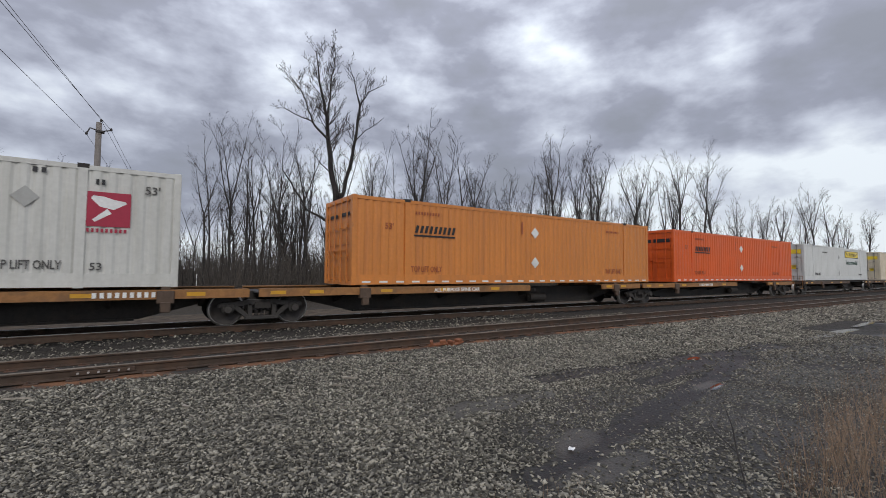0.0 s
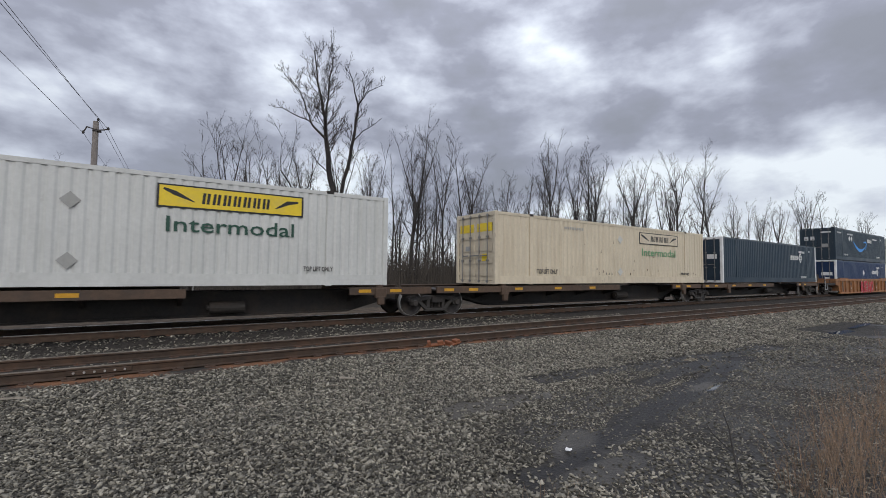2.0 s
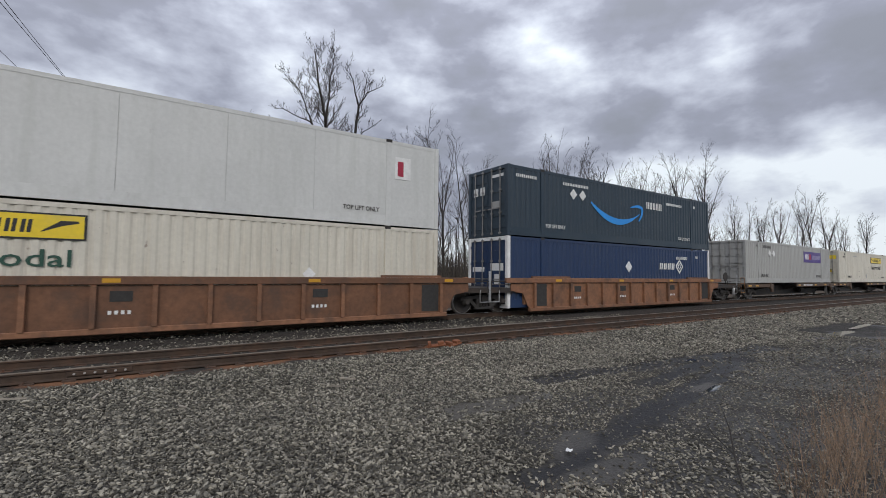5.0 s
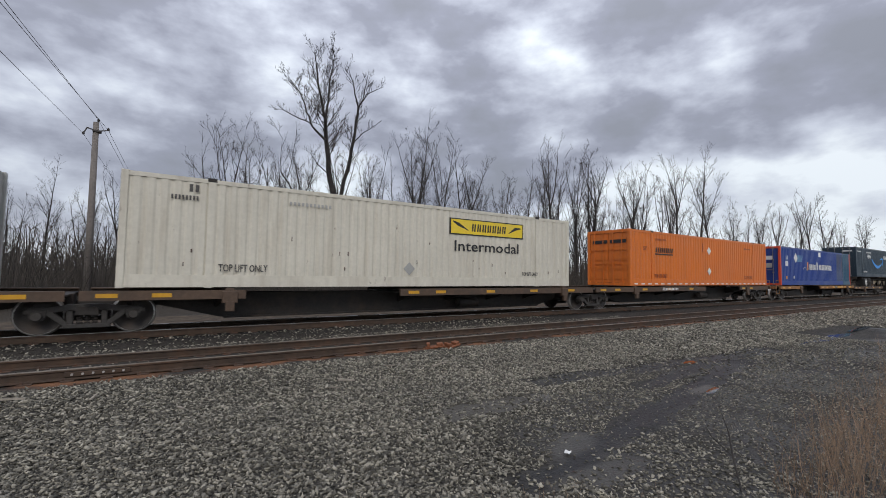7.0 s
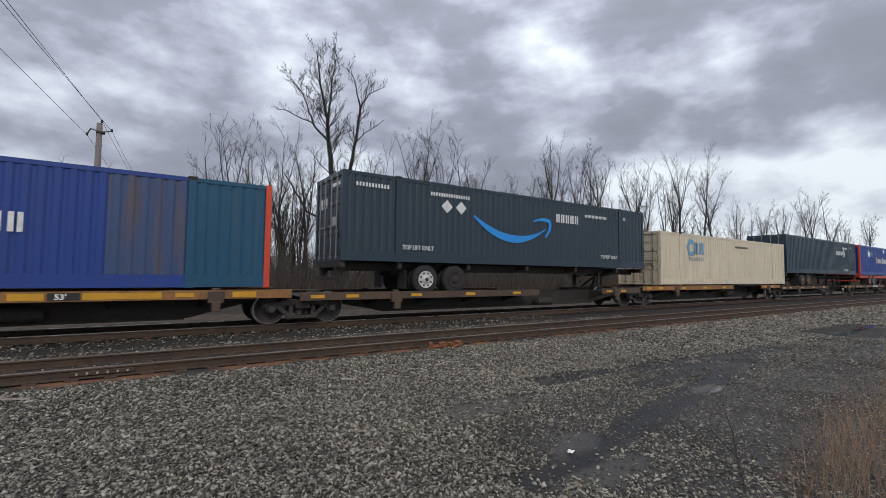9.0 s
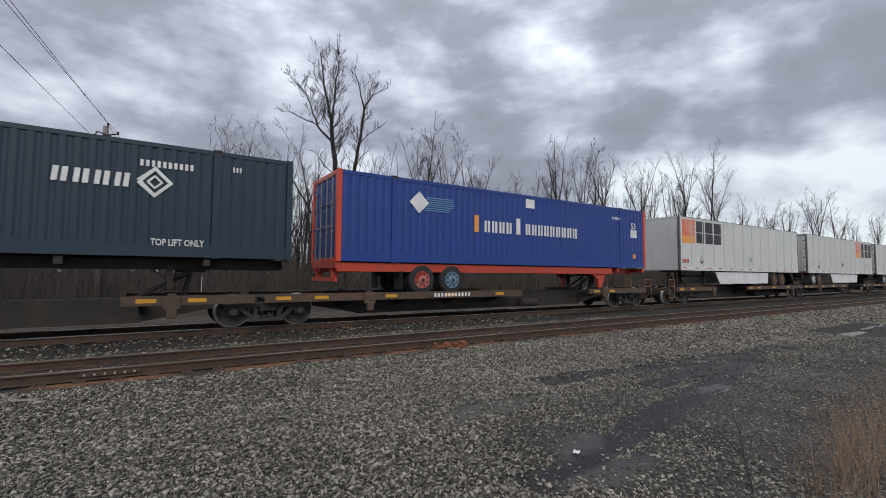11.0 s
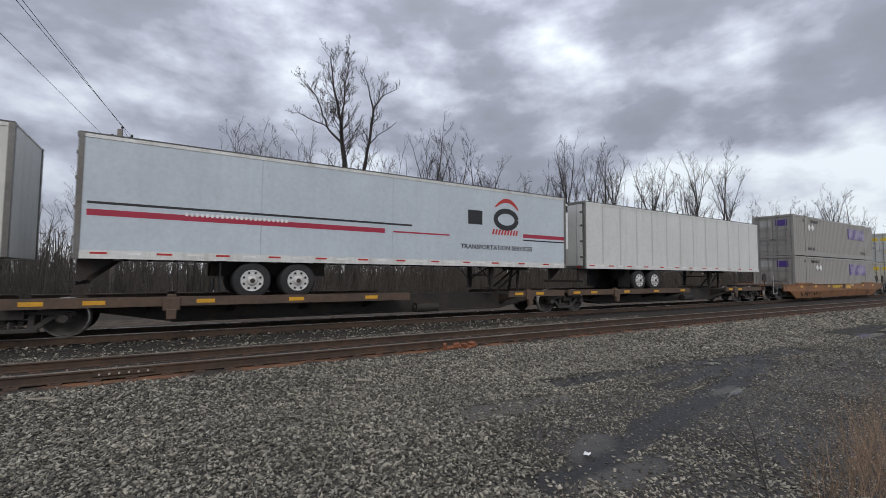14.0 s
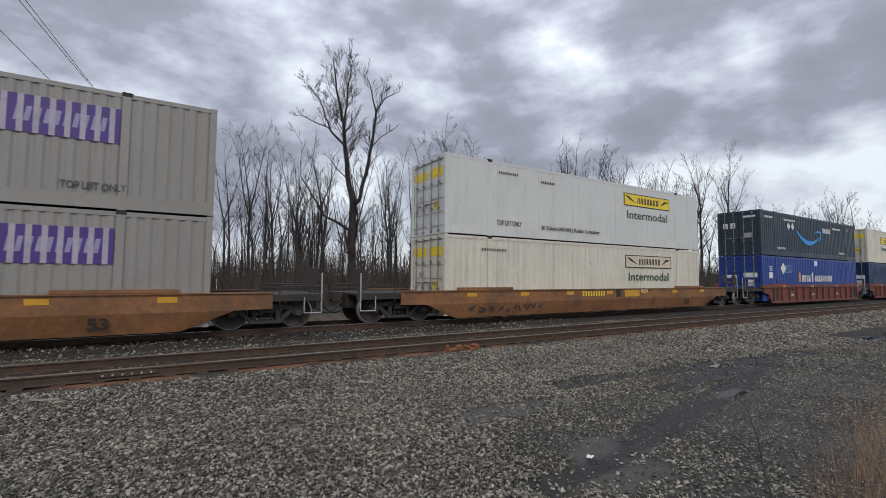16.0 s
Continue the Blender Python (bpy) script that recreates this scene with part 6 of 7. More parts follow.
def sheet(name, cx, cy, rx, ry, turn, material, label, category, lift=0.03, seed=0, kind=""):
    """A low uneven-edged patch on the ground."""
    bm = bmesh.new()
    rim, mid = [], bm.verts.new((0, 0, 0.006))
    for k in range(40):
        a = k * math.pi / 20
        r = 1 + 0.35 * noise.noise(Vector((math.cos(a) * 1.6, math.sin(a) * 1.6, seed * 3.1))) + 0.18 * noise.noise(Vector((math.cos(a) * 5, math.sin(a) * 5, seed)))
        rim.append(bm.verts.new((rx * r * math.cos(a), ry * r * math.sin(a), 0)))
    for k in range(40):
        bm.faces.new((mid, rim[k], rim[(k + 1) % 40]))
    ob = part(name, bm, material, None, at=pose(cx, cy, ground_z(cx, cy) + lift, 0, 0, turn), smooth=True)
    return tagged(ob, label, category, kind=kind)


for i, (x, y, rx, ry, tn) in enumerate(((20.0, 5.30, 2.6, 0.20, 1), (24.2, 5.55, 1.9, 0.13, 3), (10.7, 5.45, 0.30, 0.10, 4), (8.45, 3.92, 0.34, 0.07, 12))):
    sheet("puddle", x, y, rx, ry, tn, WATER, "shallow puddle reflecting the grey sky in the gravel", "puddle", 0.012, i, "structure")

# a crumpled scrap of paper
bm = bmesh.new()
grid = [[bm.verts.new((-0.045 + 0.022 * i, -0.035 + 0.022 * j, 0.01 + 0.025 * noise.noise(Vector((i * 0.9, j * 1.1, 2.0))))) for j in range(4)] for i in range(5)]
for i in range(4):
    for j in range(3):
        bm.faces.new((grid[i][j], grid[i + 1][j], grid[i + 1][j + 1], grid[i][j + 1]))
tagged(part("paper_scrap", bm, WHITE_MARK, None, at=pose(4.03, 3.43, ground_z(4.03, 3.43) + 0.02, 0, 0, 25)), "crumpled white scrap of paper on the damp gravel", "litter")


def splinters():
    """Bleached bits of tie wood on the ballast."""
    rs = random.Random(9)
    wood = mat("bleached_wood", (0.26, 0.23, 0.19), 0.9, 0.0, 0.2, 20, 2.0, each=0.3)
    for x, y, ln, turn in ((-0.55, 8.3, 0.26, 75), (0.35, 8.9, 0.3, 50), (-1.5, 8.6, 0.34, -20), (2.75, 7.4, 0.22, -35), (3.1, 7.7, 0.3, -28), (1.4, 6.9, 0.14, 20), (0.5, 7.4, 0.16, -60), (4.2, 8.2, 0.24, -15), (1.9, 8.4, 0.2, 35), (5.2, 7.9, 0.26, 10)):
        bm = bmesh.new()
        w = rs.uniform(0.012, 0.03)
        prism(bm, [(-ln / 2, 0), (-ln * 0.42, -w), (ln * 0.45, -w * 0.7), (ln / 2, 0.0), (ln * 0.4, w * 0.4), (-ln * 0.4, w)], -w * 0.5, w * 0.5)
        ob = part("wood_splinter", bm, wood, None, at=pose(x, y, ground_z(x, y) + 0.035, 90 + rs.uniform(-15, 15), rs.uniform(-6, 6), turn))
        tagged(ob, "bleached splinter of tie wood on the ballast", "wood", "wood splinters on the ballast")


splinters()


# ---- woods behind the tracks ----
BARK = mat("grey_bark", (0.030, 0.026, 0.024), 0.9, 0.0, 0.3, 9, 0.8, (0.065, 0.057, 0.049), 0.5, False, 0.01, each=0.25)
TWIG = mat("twig_bark", (0.034, 0.028, 0.025), 0.9, 0.0, 0.2, 9, 0.8, each=0.25)
BRUSH = mat("dry_brush", (0.066, 0.056, 0.046), 0.9, 0.0, 0.25, 5, 0.4, island=0.45)
WEED = mat("dry_weed", (0.25, 0.172, 0.115), 0.9, 0.0, 0.25, 12, 1.0, island=0.45)


class Twigs:
    """Collects tapered tubes for one mesh."""

    def __init__(self):
        self.v, self.f = [], []

    def tube(self, pts, radii, sides):
        start = len(self.v)
        n = len(pts)
        for i, (p, r) in enumerate(zip(pts, radii)):
            d = (pts[min(i + 1, n - 1)] - pts[max(i - 1, 0)])
            side = d.cross(Vector((0.3, 0.9, 0.2)))
            side = side.normalized() if side.length > 1e-6 else Vector((1, 0, 0))
            other = d.cross(side).normalized()
            if i == n - 1 and r < 0.012:
                self.v.append(p)
                last = len(self.v) - 1
                b = start + (n - 2) * sides
                for k in range(sides):
                    self.f.append((b + k, b + (k + 1) % sides, last))
                return
            for k in range(sides):
                a = 2 * math.pi * k / sides
                self.v.append(p + side * (r * math.cos(a)) + other * (r * math.sin(a)))
            if i:
                b = start + (i - 1) * sides
                for k in range(sides):
                    self.f.append((b + k, b + (k + 1) % sides, b + sides + (k + 1) % sides, b + sides + k))

    def mesh(self, name, material, smooth=True):
        me = bpy.data.meshes.new(name)
        me.from_pydata([tuple(p) for p in self.v], [], self.f)
        me.polygons.foreach_set("use_smooth", [smooth] * len(me.polygons))
        me.materials.append(material)
        return me


def limb_path(rs, p, d, length, steps, wander, lift):
    pts = [p.copy()]
    d = d.normalized()
    for i in range(steps):
        d = (d + Vector((rs.uniform(-1, 1), rs.uniform(-1, 1), rs.uniform(-1, 1))) * wander + Vector((0, 0, lift))).normalized()
        pts.append(pts[-1] + d * (length / steps))
    return pts


def hero_tree():
    """The large forked tree: a trunk, two leaders that part at a third of its height, and long limbs."""
    rs = random.Random(5)
    wood, crown = Twigs(), Twigs()
    # each stem: its way as (across, up), first and last radius, side branches, their length
    stems = [([(-0.1, -0.3), (0.05, 3.0), (-0.05, 5.8), (0.0, 8.3)], 0.40, 0.30, 6, 1.6), ([(0.0, 8.2), (-0.5, 11.1), (-0.87, 14.0), (-1.15, 16.4), (-1.75, 18.8), (-2.2, 21.9)], 0.26, 0.03, 34, 2.3),
             ([(-1.0, 15.2), (-0.75, 17.4), (-0.6, 19.4), (-0.35, 21.6)], 0.11, 0.02, 20, 1.8), ([(-0.8, 13.6), (-2.1, 14.9), (-2.7, 16.3), (-3.3, 18.0), (-4.3, 19.4)], 0.12, 0.02, 22, 1.8),
             ([(-2.3, 15.2), (-3.4, 15.6), (-4.6, 16.2), (-5.3, 16.1)], 0.06, 0.015, 6, 0.9), ([(0.0, 8.0), (0.65, 9.0), (1.3, 12.2), (1.7, 14.6), (1.9, 16.9)], 0.19, 0.09, 14, 1.6),
             ([(1.9, 16.8), (1.55, 18.3), (1.0, 20.2)], 0.08, 0.015, 9, 1.2), ([(1.85, 16.2), (2.3, 17.7), (2.6, 19.5)], 0.07, 0.015, 8, 1.2), ([(1.9, 16.7), (2.7, 17.7), (4.2, 18.3)], 0.07, 0.015, 8, 1.1),
             ([(1.5, 13.4), (2.5, 14.3), (3.7, 14.9)], 0.06, 0.015, 7, 0.9), ([(-0.05, 6.0), (-1.2, 6.7), (-2.4, 7.3), (-3.4, 9.0), (-4.4, 10.6)], 0.15, 0.05, 5, 1.0), ([(-1.0, 14.6), (-0.2, 15.7), (0.4, 17.6)], 0.06, 0.015, 7, 1.0),
             ([(-0.4, 10.5), (-1.6, 11.6), (-2.2, 12.6)], 0.06, 0.02, 4, 0.9)]

    def spot(a, z):
        return Vector((0.86 * a, -0.5 * a, z))

    def twig(p, d, length, r, depth):
        steps = 3
        pts = limb_path(rs, p, d, length, steps, 0.16, 0.03)
        crown.tube(pts, [max(r * (1 - 0.75 * i / steps), 0.008) for i in range(steps)] + [0.006], 3)
        if depth:
            for k in range(4 if depth > 1 else 3):
                at = 0.25 + 0.7 * (k + rs.random()) / 4
                i = min(int(at * steps), steps - 1)
                side = Vector((rs.uniform(-1, 1), rs.uniform(-1, 1), rs.uniform(-0.2, 0.9))).normalized()
                twig(pts[i].lerp(pts[i + 1], at * steps - i), ((pts[i + 1] - pts[i]).normalized() + side * 0.8).normalized(), length * rs.uniform(0.4, 0.6), max(r * 0.55, 0.010), depth - 1)

    for way, r0, r1, count, reach in stems:
        pts = []
        depth = rs.uniform(-0.25, 0.25)
        for i in range(len(way) - 1):
            for k in range(3):
                p = spot(*way[i]).lerp(spot(*way[i + 1]), k / 3)
                grow = (i + k / 3) / (len(way) - 1)
                pts.append(p + Vector((0.5, 0.86, 0)) * depth * 4 * grow + Vector((rs.uniform(-1, 1), rs.uniform(-1, 1), 0)) * (0.07 if i + k else 0))
        pts.append(spot(*way[-1]) + Vector((0.5, 0.86, 0)) * depth * 4)
        m = len(pts) - 1
        rr = [r0 + (r1 - r0) * i / m for i in range(m + 1)]
        wood.tube(pts, rr, 8 if r0 > 0.15 else 5)
        for k in range(count):
            at = 0.25 + 0.74 * (k + rs.random()) / count
            i = min(int(at * m), m - 1)
            run = (pts[i + 1] - pts[i]).normalized()
            a = rs.uniform(0, 6.28)
            twig(pts[i].lerp(pts[i + 1], at * m - i), run * 0.7 + Vector((math.cos(a) * 0.75, math.sin(a) * 0.75, 0.45)), reach * rs.uniform(0.6, 1.15) * (1.15 - 0.4 * at), max(rr[i] * 0.35, 0.018), 3 if r0 > 0.1 else 2)
    return wood.mesh("trunk", BARK), crown.mesh("crown", TWIG, False)


def bare_tree(seed, height, spread=0.8, limbs=13, fork=True, dense=1.0, split=0.55, lean=(0, 0), bare=0.34, girth=1.0):
    """Trunk mesh and crown mesh of a leafless tree."""
    rs = random.Random(seed)
    wood, crown = Twigs(), Twigs()
    r0 = 0.0105 * height * girth
    span = height * (split if fork else 0.96)
    trunk = limb_path(rs, Vector((0, 0, -0.15)), Vector((lean[0] + rs.uniform(-.05, .05), lean[1] + rs.uniform(-.05, .05), 1)), span, 10, 0.045, 0.03)
    end = 0.55 if fork else 0.05
    rad = [r0 * (1.25 if i == 0 else 1) * (1 - (1 - end) * (i / 10) ** 0.9) for i in range(11)]
    wood.tube(trunk, rad, 7)
    stems = [(trunk, rad, bare if not fork else max(bare, 0.45), limbs if not fork else max(3, limbs // 3))]
    if fork:
        turn = rs.uniform(0, 6.28)
        n = rs.choice((2, 2, 3))
        for k in range(n):
            a = turn + k * 6.28 / n + rs.uniform(-0.4, 0.4)
            d = Vector((math.cos(a) * 0.3 + lean[0], math.sin(a) * 0.3, 1))
            st = limb_path(rs, trunk[-1 - (k > 1)], d, height * (1 - split) * rs.uniform(0.8, 1.06), 8, 0.06, 0.06)
            rr = [rad[-1] * 0.8 * (1 - 0.9 * i / 8) for i in range(9)]
            wood.tube(st, rr, 6)
            stems.append((st, rr, 0.12, max(5, limbs // 2)))

    def branch(p, d, length, r, depth):
        steps = 4 if depth > 1 else (3 if depth else 2)
        pts = limb_path(rs, p, d, length, steps, 0.13, 0.025)
        rr = [max(r * (1 - 0.8 * i / steps), 0.0055) for i in range(steps + 1)]
        if depth == 0:
            rr[-1] = 0.005
        crown.tube(pts, rr, 3 if depth < 2 else 4)
        if depth == 0:
            return
        n = max(2, round({3: 6, 2: 5, 1: 3}[depth] * dense))
        for k in range(n):
            at = 0.2 + 0.78 * (k + rs.random()) / n
            i = min(int(at * steps), steps - 1)
            q = pts[i].lerp(pts[i + 1], at * steps - i)
            dd = (pts[i + 1] - pts[i]).normalized()
            side = Vector((rs.uniform(-1, 1), rs.uniform(-1, 1), rs.uniform(-0.4, 0.7))).normalized()
            nd = (dd + side * rs.uniform(0.55, 0.95)).normalized()
            branch(q, nd, length * (1.05 - 0.5 * at) * rs.uniform(0.45, 0.68), max(r * (1 - 0.7 * at) * 0.58, 0.007), depth - 1)

    for st, rr, low, count in stems:
        m = len(st) - 1
        for k in range(count):
            at = low + (0.99 - low) * (k + rs.random()) / count
            i = min(int(at * m), m - 1)
            p = st[i].lerp(st[i + 1], at * m - i)
            a = rs.uniform(0, 6.28)
            d = Vector((math.cos(a) * spread, math.sin(a) * spread, rs.uniform(0.7, 1.35)))
            ln = height * rs.uniform(0.12, 0.21) * (1.35 - 0.85 * p.z / height)
            branch(p, d, ln, max(rr[i] * 0.5, 0.02), 3 if ln > 0.115 * height else 2)
    return wood.mesh("trunk", BARK), crown.mesh("crown", TWIG, False)


def plant_tree(x, y, h, meshes, mesh_h, turn, label, group):
    base = empty("tree", pose(x, y, ground_z(x, y), 0, 0, turn), label, "tree", group)
    k = h / mesh_h
    for nm, me in zip(("trunk", "crown"), meshes):
        part(nm, me, None, base, "", Matrix.Diagonal((k, k, k, 1)))
    return base


def build_woods():
    rs = random.Random(11)
    kinds = [(bare_tree(20 + i, 15.0, 0.62 if i % 2 else 0.5, 13 + i % 3, i % 3 != 0, 0.88, 0.4 + 0.1 * (i % 3)), 15.0) for i in range(9)]
    thin = [(bare_tree(60 + i, 13.0, 0.45, 10, i % 2 == 0, 0.8, 0.45, (0, 0), 0.3, 0.85), 13.0) for i in range(5)]
    plant_tree(12.95, 36.0, 21.4, hero_tree(), 22.0, 0, "tall leafless tree with a dark forked trunk above the train", "trees of the wood")
    # x and height of the tree line
    line = [(-14, 9), (-11, 10), (-8, 9), (-6, 9.2), (-3.5, 8), (-1, 8.5), (1.5, 8), (3.5, 10), (5.2, 14.6), (6.2, 14), (7.6, 12), (9.0, 14), (9.9, 12.5), (10.6, 14.5), (13.1, 14), (16.6, 12.5), (17.8, 13.5), (19.4, 15.5), (20.6, 17.2), (22.4, 14.5), (24.0, 16.2), (25.4, 15), (27.2, 14.2), (29.2, 12.5), (32.8, 13), (34.5, 11.5), (36.8, 13), (38.6, 15), (40.6, 18.2), (42.4, 17), (44.6, 17.4), (46.6, 18.6), (48.6, 17), (52, 14.5), (55, 16.5), (57, 19), (60, 16.5), (63, 15), (66.5, 17.5), (70, 22), (72.5, 22.5), (76, 20.5), (80, 17), (84, 16), (88, 13), (93, 13.5), (99, 16), (104, 17), (110, 15), (117, 19), (123, 22), (128, 21.5), (135, 18), (143, 17), (152, 18), (162, 19), (175, 19), (190, 18), (210, 19), (235, 19), (265, 20), (300, 20)]
    for i, (x, h) in enumerate(line):
        m, mh = kinds[(i * 5) % len(kinds)]
        plant_tree(x + rs.uniform(-0.4, 0.4), 35.5 + rs.uniform(-1.5, 3.5), h * rs.uniform(0.96, 1.05), m, mh, rs.uniform(0, 360), "leafless slender tree of the wood with grey bark", "trees of the wood")
        if x < 190:
            m, mh = thin[i % len(thin)]
            plant_tree(x + rs.uniform(-2.0, 0.5), 38 + rs.uniform(0, 6), h * rs.uniform(0.7, 0.95), m, mh, rs.uniform(0, 360), "young slender leafless tree among taller ones", "trees of the wood")
            m, mh = thin[(i * 3 + 1) % len(thin)]
            plant_tree(x + rs.uniform(0.3, 2.0), 40 + rs.uniform(0, 9), h * rs.uniform(0.72, 0.95), m, mh, rs.uniform(0, 360), "leafless slender tree of the wood with grey bark", "trees of the wood")
    # poles of young trees between them, closest about the forked tree
    for k in range(130):
        x = rs.uniform(3.6, 13.5) if k < 34 else (rs.uniform(13.5, 62) if k < 104 else rs.uniform(-15, 3))
        near = min(line, key=lambda q: abs(q[0] - x))
        m, mh = thin[rs.randrange(len(thin))]
        plant_tree(x, 34.5 + rs.uniform(0, 12), near[1] * rs.uniform(0.5, 0.92), m, mh, rs.uniform(0, 360), "young slender leafless tree among taller ones", "trees of the wood")
    # undergrowth: thin upright stems with side shoots
    t = Twigs()
    for k in range(11500):
        x = rs.uniform(-16, 60) if k < 9500 else rs.uniform(60, 260)
        y = rs.uniform(27, 40) if rs.random() < 0.75 else rs.uniform(40, 52)
        h = rs.choice((1.2, 1.7, 2.2, 2.8, 3.4, 5.0)) * rs.uniform(0.7, 1.2)
        if y < 37.8 and abs(x - 0.048 * y) < 1.3:
            h *= 0.16
        r = (0.010 + 0.0035 * h) * (1 if x < 60 else 1.6)
        p = limb_path(rs, Vector((x, y, -0.1)), Vector((rs.uniform(-.4, .4), rs.uniform(-.4, .4), 1)), h, 3, 0.16, 0.05)
        t.tube(p, [r, r * 0.8, r * 0.5, 0.005], 3)
        for s in range(5):
            i = rs.choice((0, 1, 1, 2))
            q = p[i].lerp(p[i + 1], rs.random())
            d = Vector((rs.uniform(-1, 1), rs.uniform(-1, 1), rs.uniform(0.3, 1.2)))
            t.tube(limb_path(rs, q, d, h * rs.uniform(0.15, 0.35), 1, 0.2, 0.05), [r * 0.55, 0.004], 3)
    tagged(new("undergrowth", t.mesh("undergrowth", BRUSH, False)), "dense leafless brown undergrowth along the wood's edge", "undergrowth", kind="stuff")
    # far woods closing the view
    t = Twigs()
    for k in range(7500):
        x = rs.uniform(-60, 330)
        y = rs.uniform(54, 95)
        h = rs.uniform(2.5, 6.5)
        r = rs.uniform(0.05, 0.13)
        p = limb_path(rs, Vector((x, y, -0.2)), Vector((rs.uniform(-.1, .1), rs.uniform(-.1, .1), 1)), h, 2, 0.08, 0.05)
        t.tube(p, [r, r * 0.7, 0.006], 3)
        for s in range(6):
            q = p[s % 2].lerp(p[s % 2 + 1], rs.random())
            d = Vector((rs.uniform(-1, 1), rs.uniform(-1, 1), rs.uniform(0.5, 1.4)))
            t.tube(limb_path(rs, q, d, h * rs.uniform(0.15, 0.3), 1, 0.2, 0.05), [r * 0.5, 0.006], 3)
    tagged(new("far_woods", t.mesh("far_woods", BRUSH, False)), "far leafless brown woods behind the tree line", "woods", kind="stuff")


build_woods()


# ---- litter and stakes at the wood's edge ----
def wood_edge_things():
    """A pale broken board lying before the brush, and thin pale stakes beside it."""
    bm = bmesh.new()
    prism(bm, [(-0.95, 0.0), (0.95, 0.02), (0.97, 0.34), (0.6, 0.42), (0.1, 0.36), (-0.4, 0.40), (-0.9, 0.22)], -0.03, 0.03)
    board = empty("broken_board", pose(1.75, 36.4, ground_z(1.75, 36.4), -12, 0, 4), "pale broken board with dark holes lying by the brush", "debris")
    part("board", bm, WHITE_MARK, board)
    for x, z, w, h in ((-0.55, 0.12, 0.2, 0.12), (-0.1, 0.2, 0.25, 0.1), (0.42, 0.12, 0.18, 0.16)):
        part("hole", boxes((x, x + w, -0.036, -0.028, z, z + h)), BLACK_MARK, board, "dark hole")
    for x, h in ((0.25, 1.35), (2.75, 1.7), (-4.2, 1.5)):
        bm = bmesh.new()
        rod(bm, (0, 0, -0.1), (0.02, 0, h), 0.03, 0.025, 6)
        tagged(part("stake", bm, WHITE_MARK, None, at=pose(x, 35.6, ground_z(x, 35.6))), "thin pale stake standing at the wood's edge", "stake", "stakes at the wood's edge")


wood_edge_things()


# ---- utility pole and wires ----
POLE = mat("weathered_pole_wood", (0.18, 0.16, 0.145), 0.9, 0.0, 0.2, 8, 0.5, (0.15, 0.13, 0.11), 0.5, True, 0.006)
POLE_DARK = mat("dark_pole_hardware", (0.05, 0.045, 0.042), 0.8, 0.0, 0.2, 8, 0.5)


def utility_pole(x, y, height):
    base = empty("utility_pole", pose(x, y, 0), "weathered wooden utility pole with a crossarm", "utility pole")
    bm = bmesh.new()
    rod(bm, (0.02, 0, -0.3), (0, 0, height), 0.19, 0.13, 12)
    part("pole_shaft", bm, POLE, base, smooth=True)
    for way, name in (([(0.05, -0.47), (-0.22, -0.42), (-0.36, -0.38), (-0.42, -0.52), (-0.5, -0.72)], "bracket"), ([(0.05, -0.50), (0.3, -0.44), (0.55, -0.36)], "bracket")):
        bm = bmesh.new()
        for a, b in zip(way, way[1:]):
            rod(bm, (a[0], -0.12, height + a[1]), (b[0], -0.12, height + b[1]), 0.032, sides=8)
        part(name, bm, POLE_DARK, base, "dark curved steel bracket arm")
    part("band", boxes((-0.13, 0.25, -0.17, 0.13, height - 0.56, height - 0.44)), POLE_DARK, base, "steel clamp round the pole", bevel=0.02)
    for dx, dz in ((-0.5, height - 0.78), (0.55, height - 0.40), (0.10, height + 0.02)):
        bm = bmesh.new()
        rod(bm, (dx, -0.12, dz), (dx, -0.12, dz + 0.09), 0.05, 0.065, 8)
        rod(bm, (dx, -0.12, dz + 0.09), (dx, -0.12, dz + 0.17), 0.06, 0.03, 8)
        part("insulator", bm, POLE_DARK, base, "dark insulator")
    return base


PX, PY, PH = -2.58, 30.0, 9.95
utility_pole(PX, PY, PH)


def wire(a, b, sag, r=0.010):
    cu = bpy.data.curves.new("power_line", "CURVE")
    cu.dimensions, cu.bevel_depth, cu.bevel_resolution = "3D", r, 1
    sp = cu.splines.new("POLY")
    sp.points.add(24)
    for i, p in enumerate(sp.points):
        k = i / 24
        q = Vector(a).lerp(Vector(b), k)
        p.co = (q.x, q.y, q.z - sag * 4 * k * (1 - k), 1)
    cu.materials.append(POLE_DARK)
    tagged(new("power_line", cu), "thin dark overhead power line sagging between poles", "cable", "overhead wires")


# each wire's place on the pole, and how far it drifts aside on the way to the next poles
for dx, z, aside in ((0.10, PH + 0.12, 6.15), (0.55, PH - 0.36, 7.0), (-0.5, PH - 0.74, 6.75)):
    wire((PX + dx, PY - 0.12, z), (PX + dx - aside, -12.0, z + 1.4), 0.0)
    wire((PX + dx, PY - 0.12, z), (PX + dx + 3.4, 72.0, z - 2.0), 0.1)


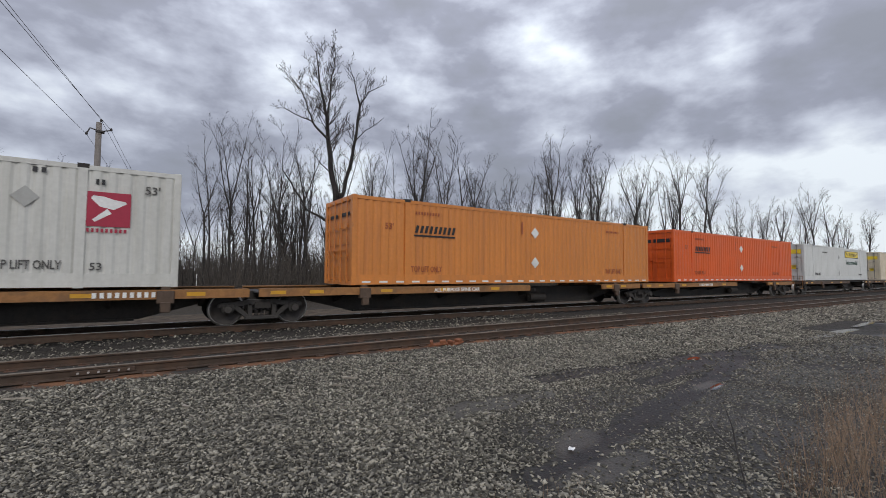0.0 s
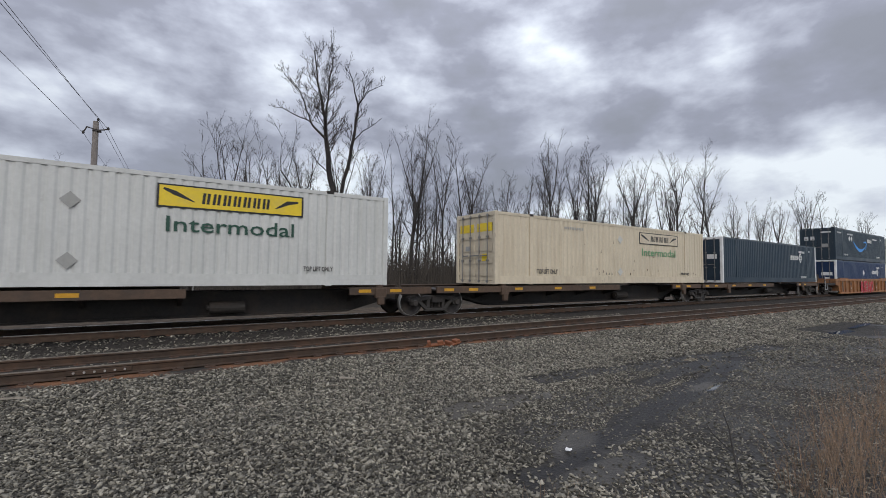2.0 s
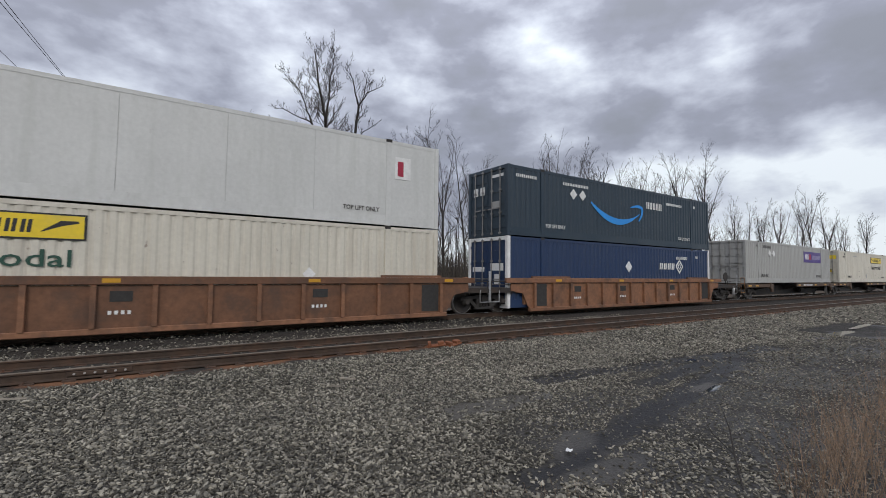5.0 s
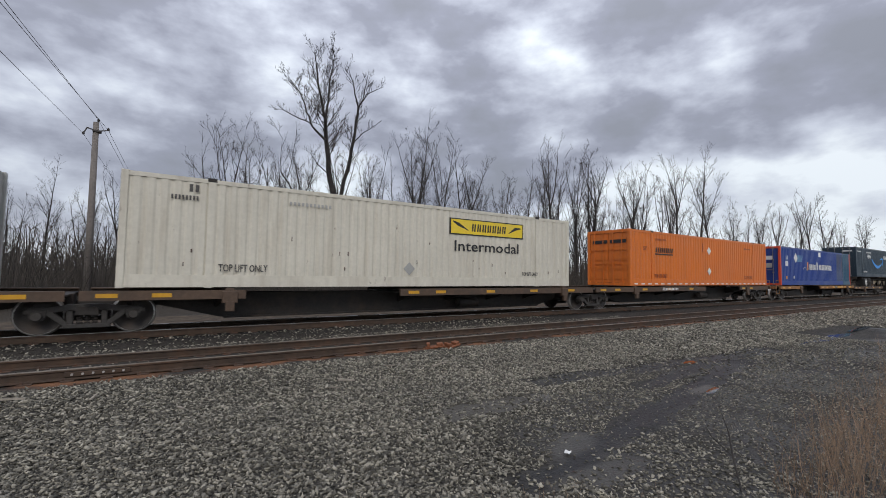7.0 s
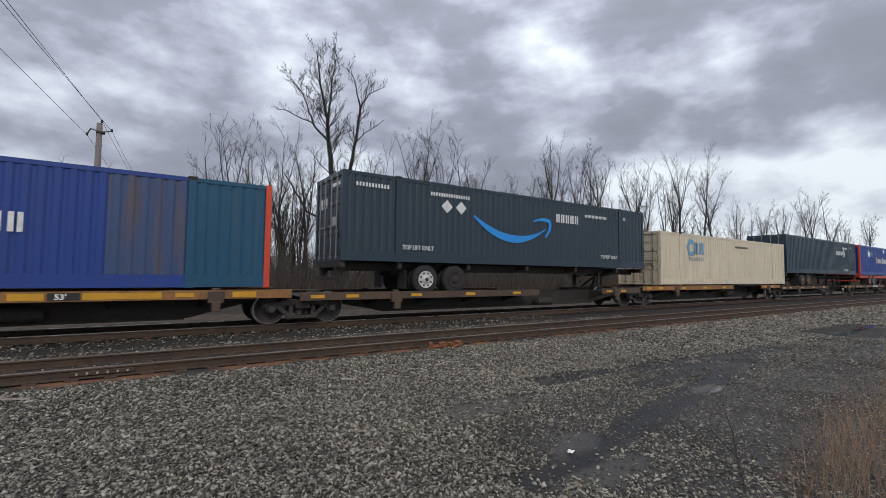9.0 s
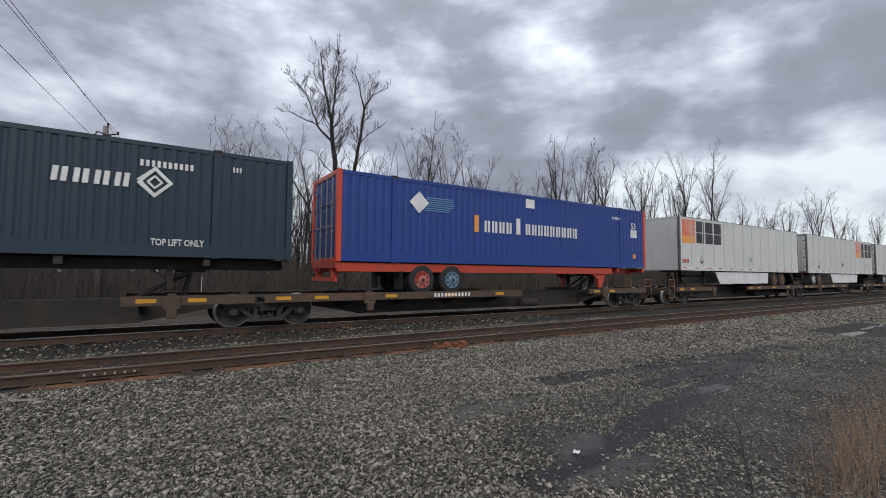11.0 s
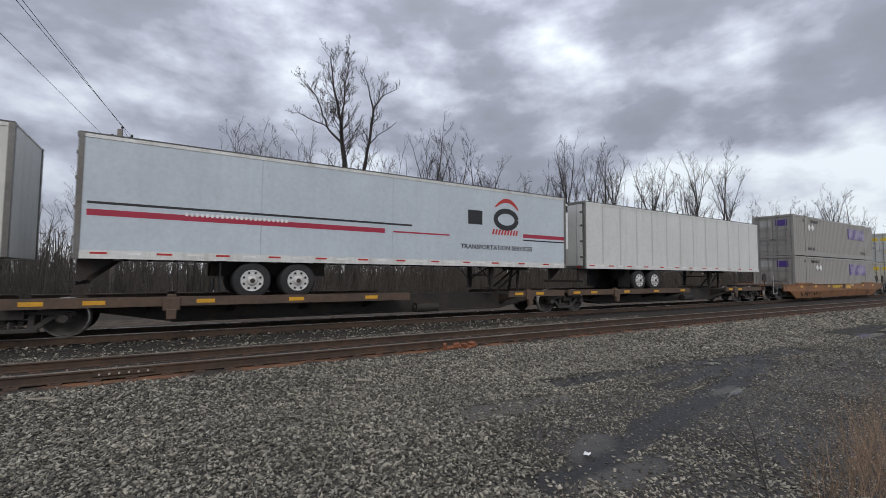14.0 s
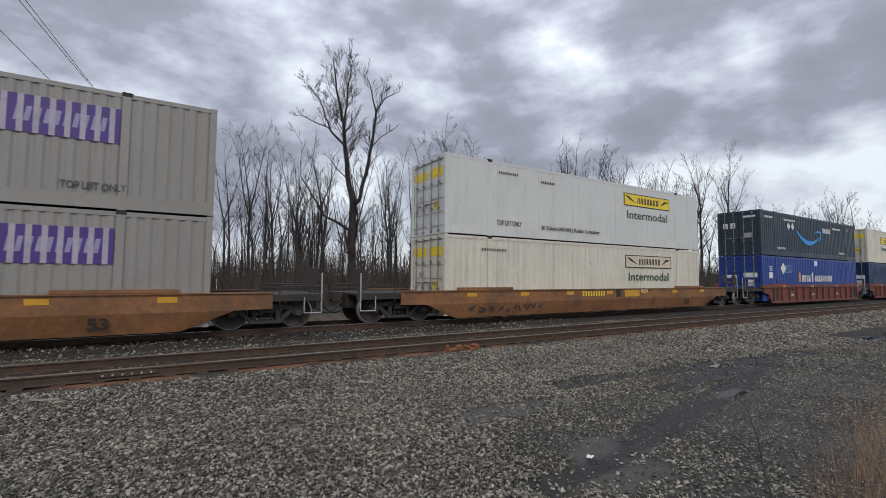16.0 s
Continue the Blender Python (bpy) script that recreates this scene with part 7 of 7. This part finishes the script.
# ---- weeds in the foreground ----
def weeds():
    rs = random.Random(4)
    t = Twigs()

    def stem(x, y, h, r, shoots):
        p = limb_path(rs, Vector((x, y, ground_z(x, y) - 0.02)), Vector((rs.uniform(-.35, .35), rs.uniform(-.35, .35), 1)), h, 4, 0.10, 0.04)
        t.tube(p, [r, r * 0.85, r * 0.7, r * 0.5, 0.001], 3)
        for s in range(shoots):
            i = rs.choice((0, 1, 2, 3))
            q = p[i].lerp(p[i + 1], rs.random())
            d = Vector((rs.uniform(-1, 1), rs.uniform(-1, 1), rs.uniform(0.4, 1.5)))
            t.tube(limb_path(rs, q, d, h * rs.uniform(0.12, 0.34), 2, 0.2, 0.05), [r * 0.6, r * 0.4, 0.001], 3)

    for k in range(1000):
        a = rs.random()
        x = 4.9 + 9.0 * a ** 1.4
        y = 1.75 + 0.05 * (x - 5) - abs(rs.gauss(0, 0.6)) + rs.gauss(0, 0.12)
        stem(x, y, rs.uniform(0.2, 1.0) ** 1.3 * (0.85 + 0.05 * (x - 5)), rs.uniform(0.0016, 0.0034), 6)
    for k in range(90):
        x, y = rs.choice(((3.1, 2.75), (2.6, 2.35), (3.6, 2.2), (2.35, 2.9))) 
        stem(x + rs.gauss(0, 0.16), y + rs.gauss(0, 0.12), rs.uniform(0.06, 0.26), 0.0015, 3)
    tagged(new("dry_weeds", t.mesh("dry_weeds", WEED, False)), "tangle of dry reddish-brown weeds at the yard's edge", "weeds", kind="stuff")
    t = Twigs()
    p = [Vector(q) for q in ((4.72, 1.95, 0.0), (4.95, 2.12, 0.22), (5.05, 2.2, 0.42), (5.15, 2.34, 0.66))]
    t.tube(p, [0.010, 0.009, 0.007, 0.003], 5)
    t.tube([p[1], Vector((4.9, 2.3, 0.38)), Vector((4.95, 2.42, 0.52))], [0.006, 0.005, 0.002], 4)
    tagged(new("stick", t.mesh("stick", BARK)), "dark dead forked stick standing in the gravel", "stick")


weeds()


def motions():
    for ob, x, z in MOVING:
        walk(ob, [(t, pose(x - SPEED * t, TRAIN_Y, z)) for t in (0, 4, 8, 12, 16)])
    # wheels roll to the left; each row turns them as far as one row may
    for w in WHEELSETS:
        x, y, z = w.location
        walk(w, [(k / 10, pose(x, y, z, 0, -80 * k, 0)) for k in range(161)])


motions()
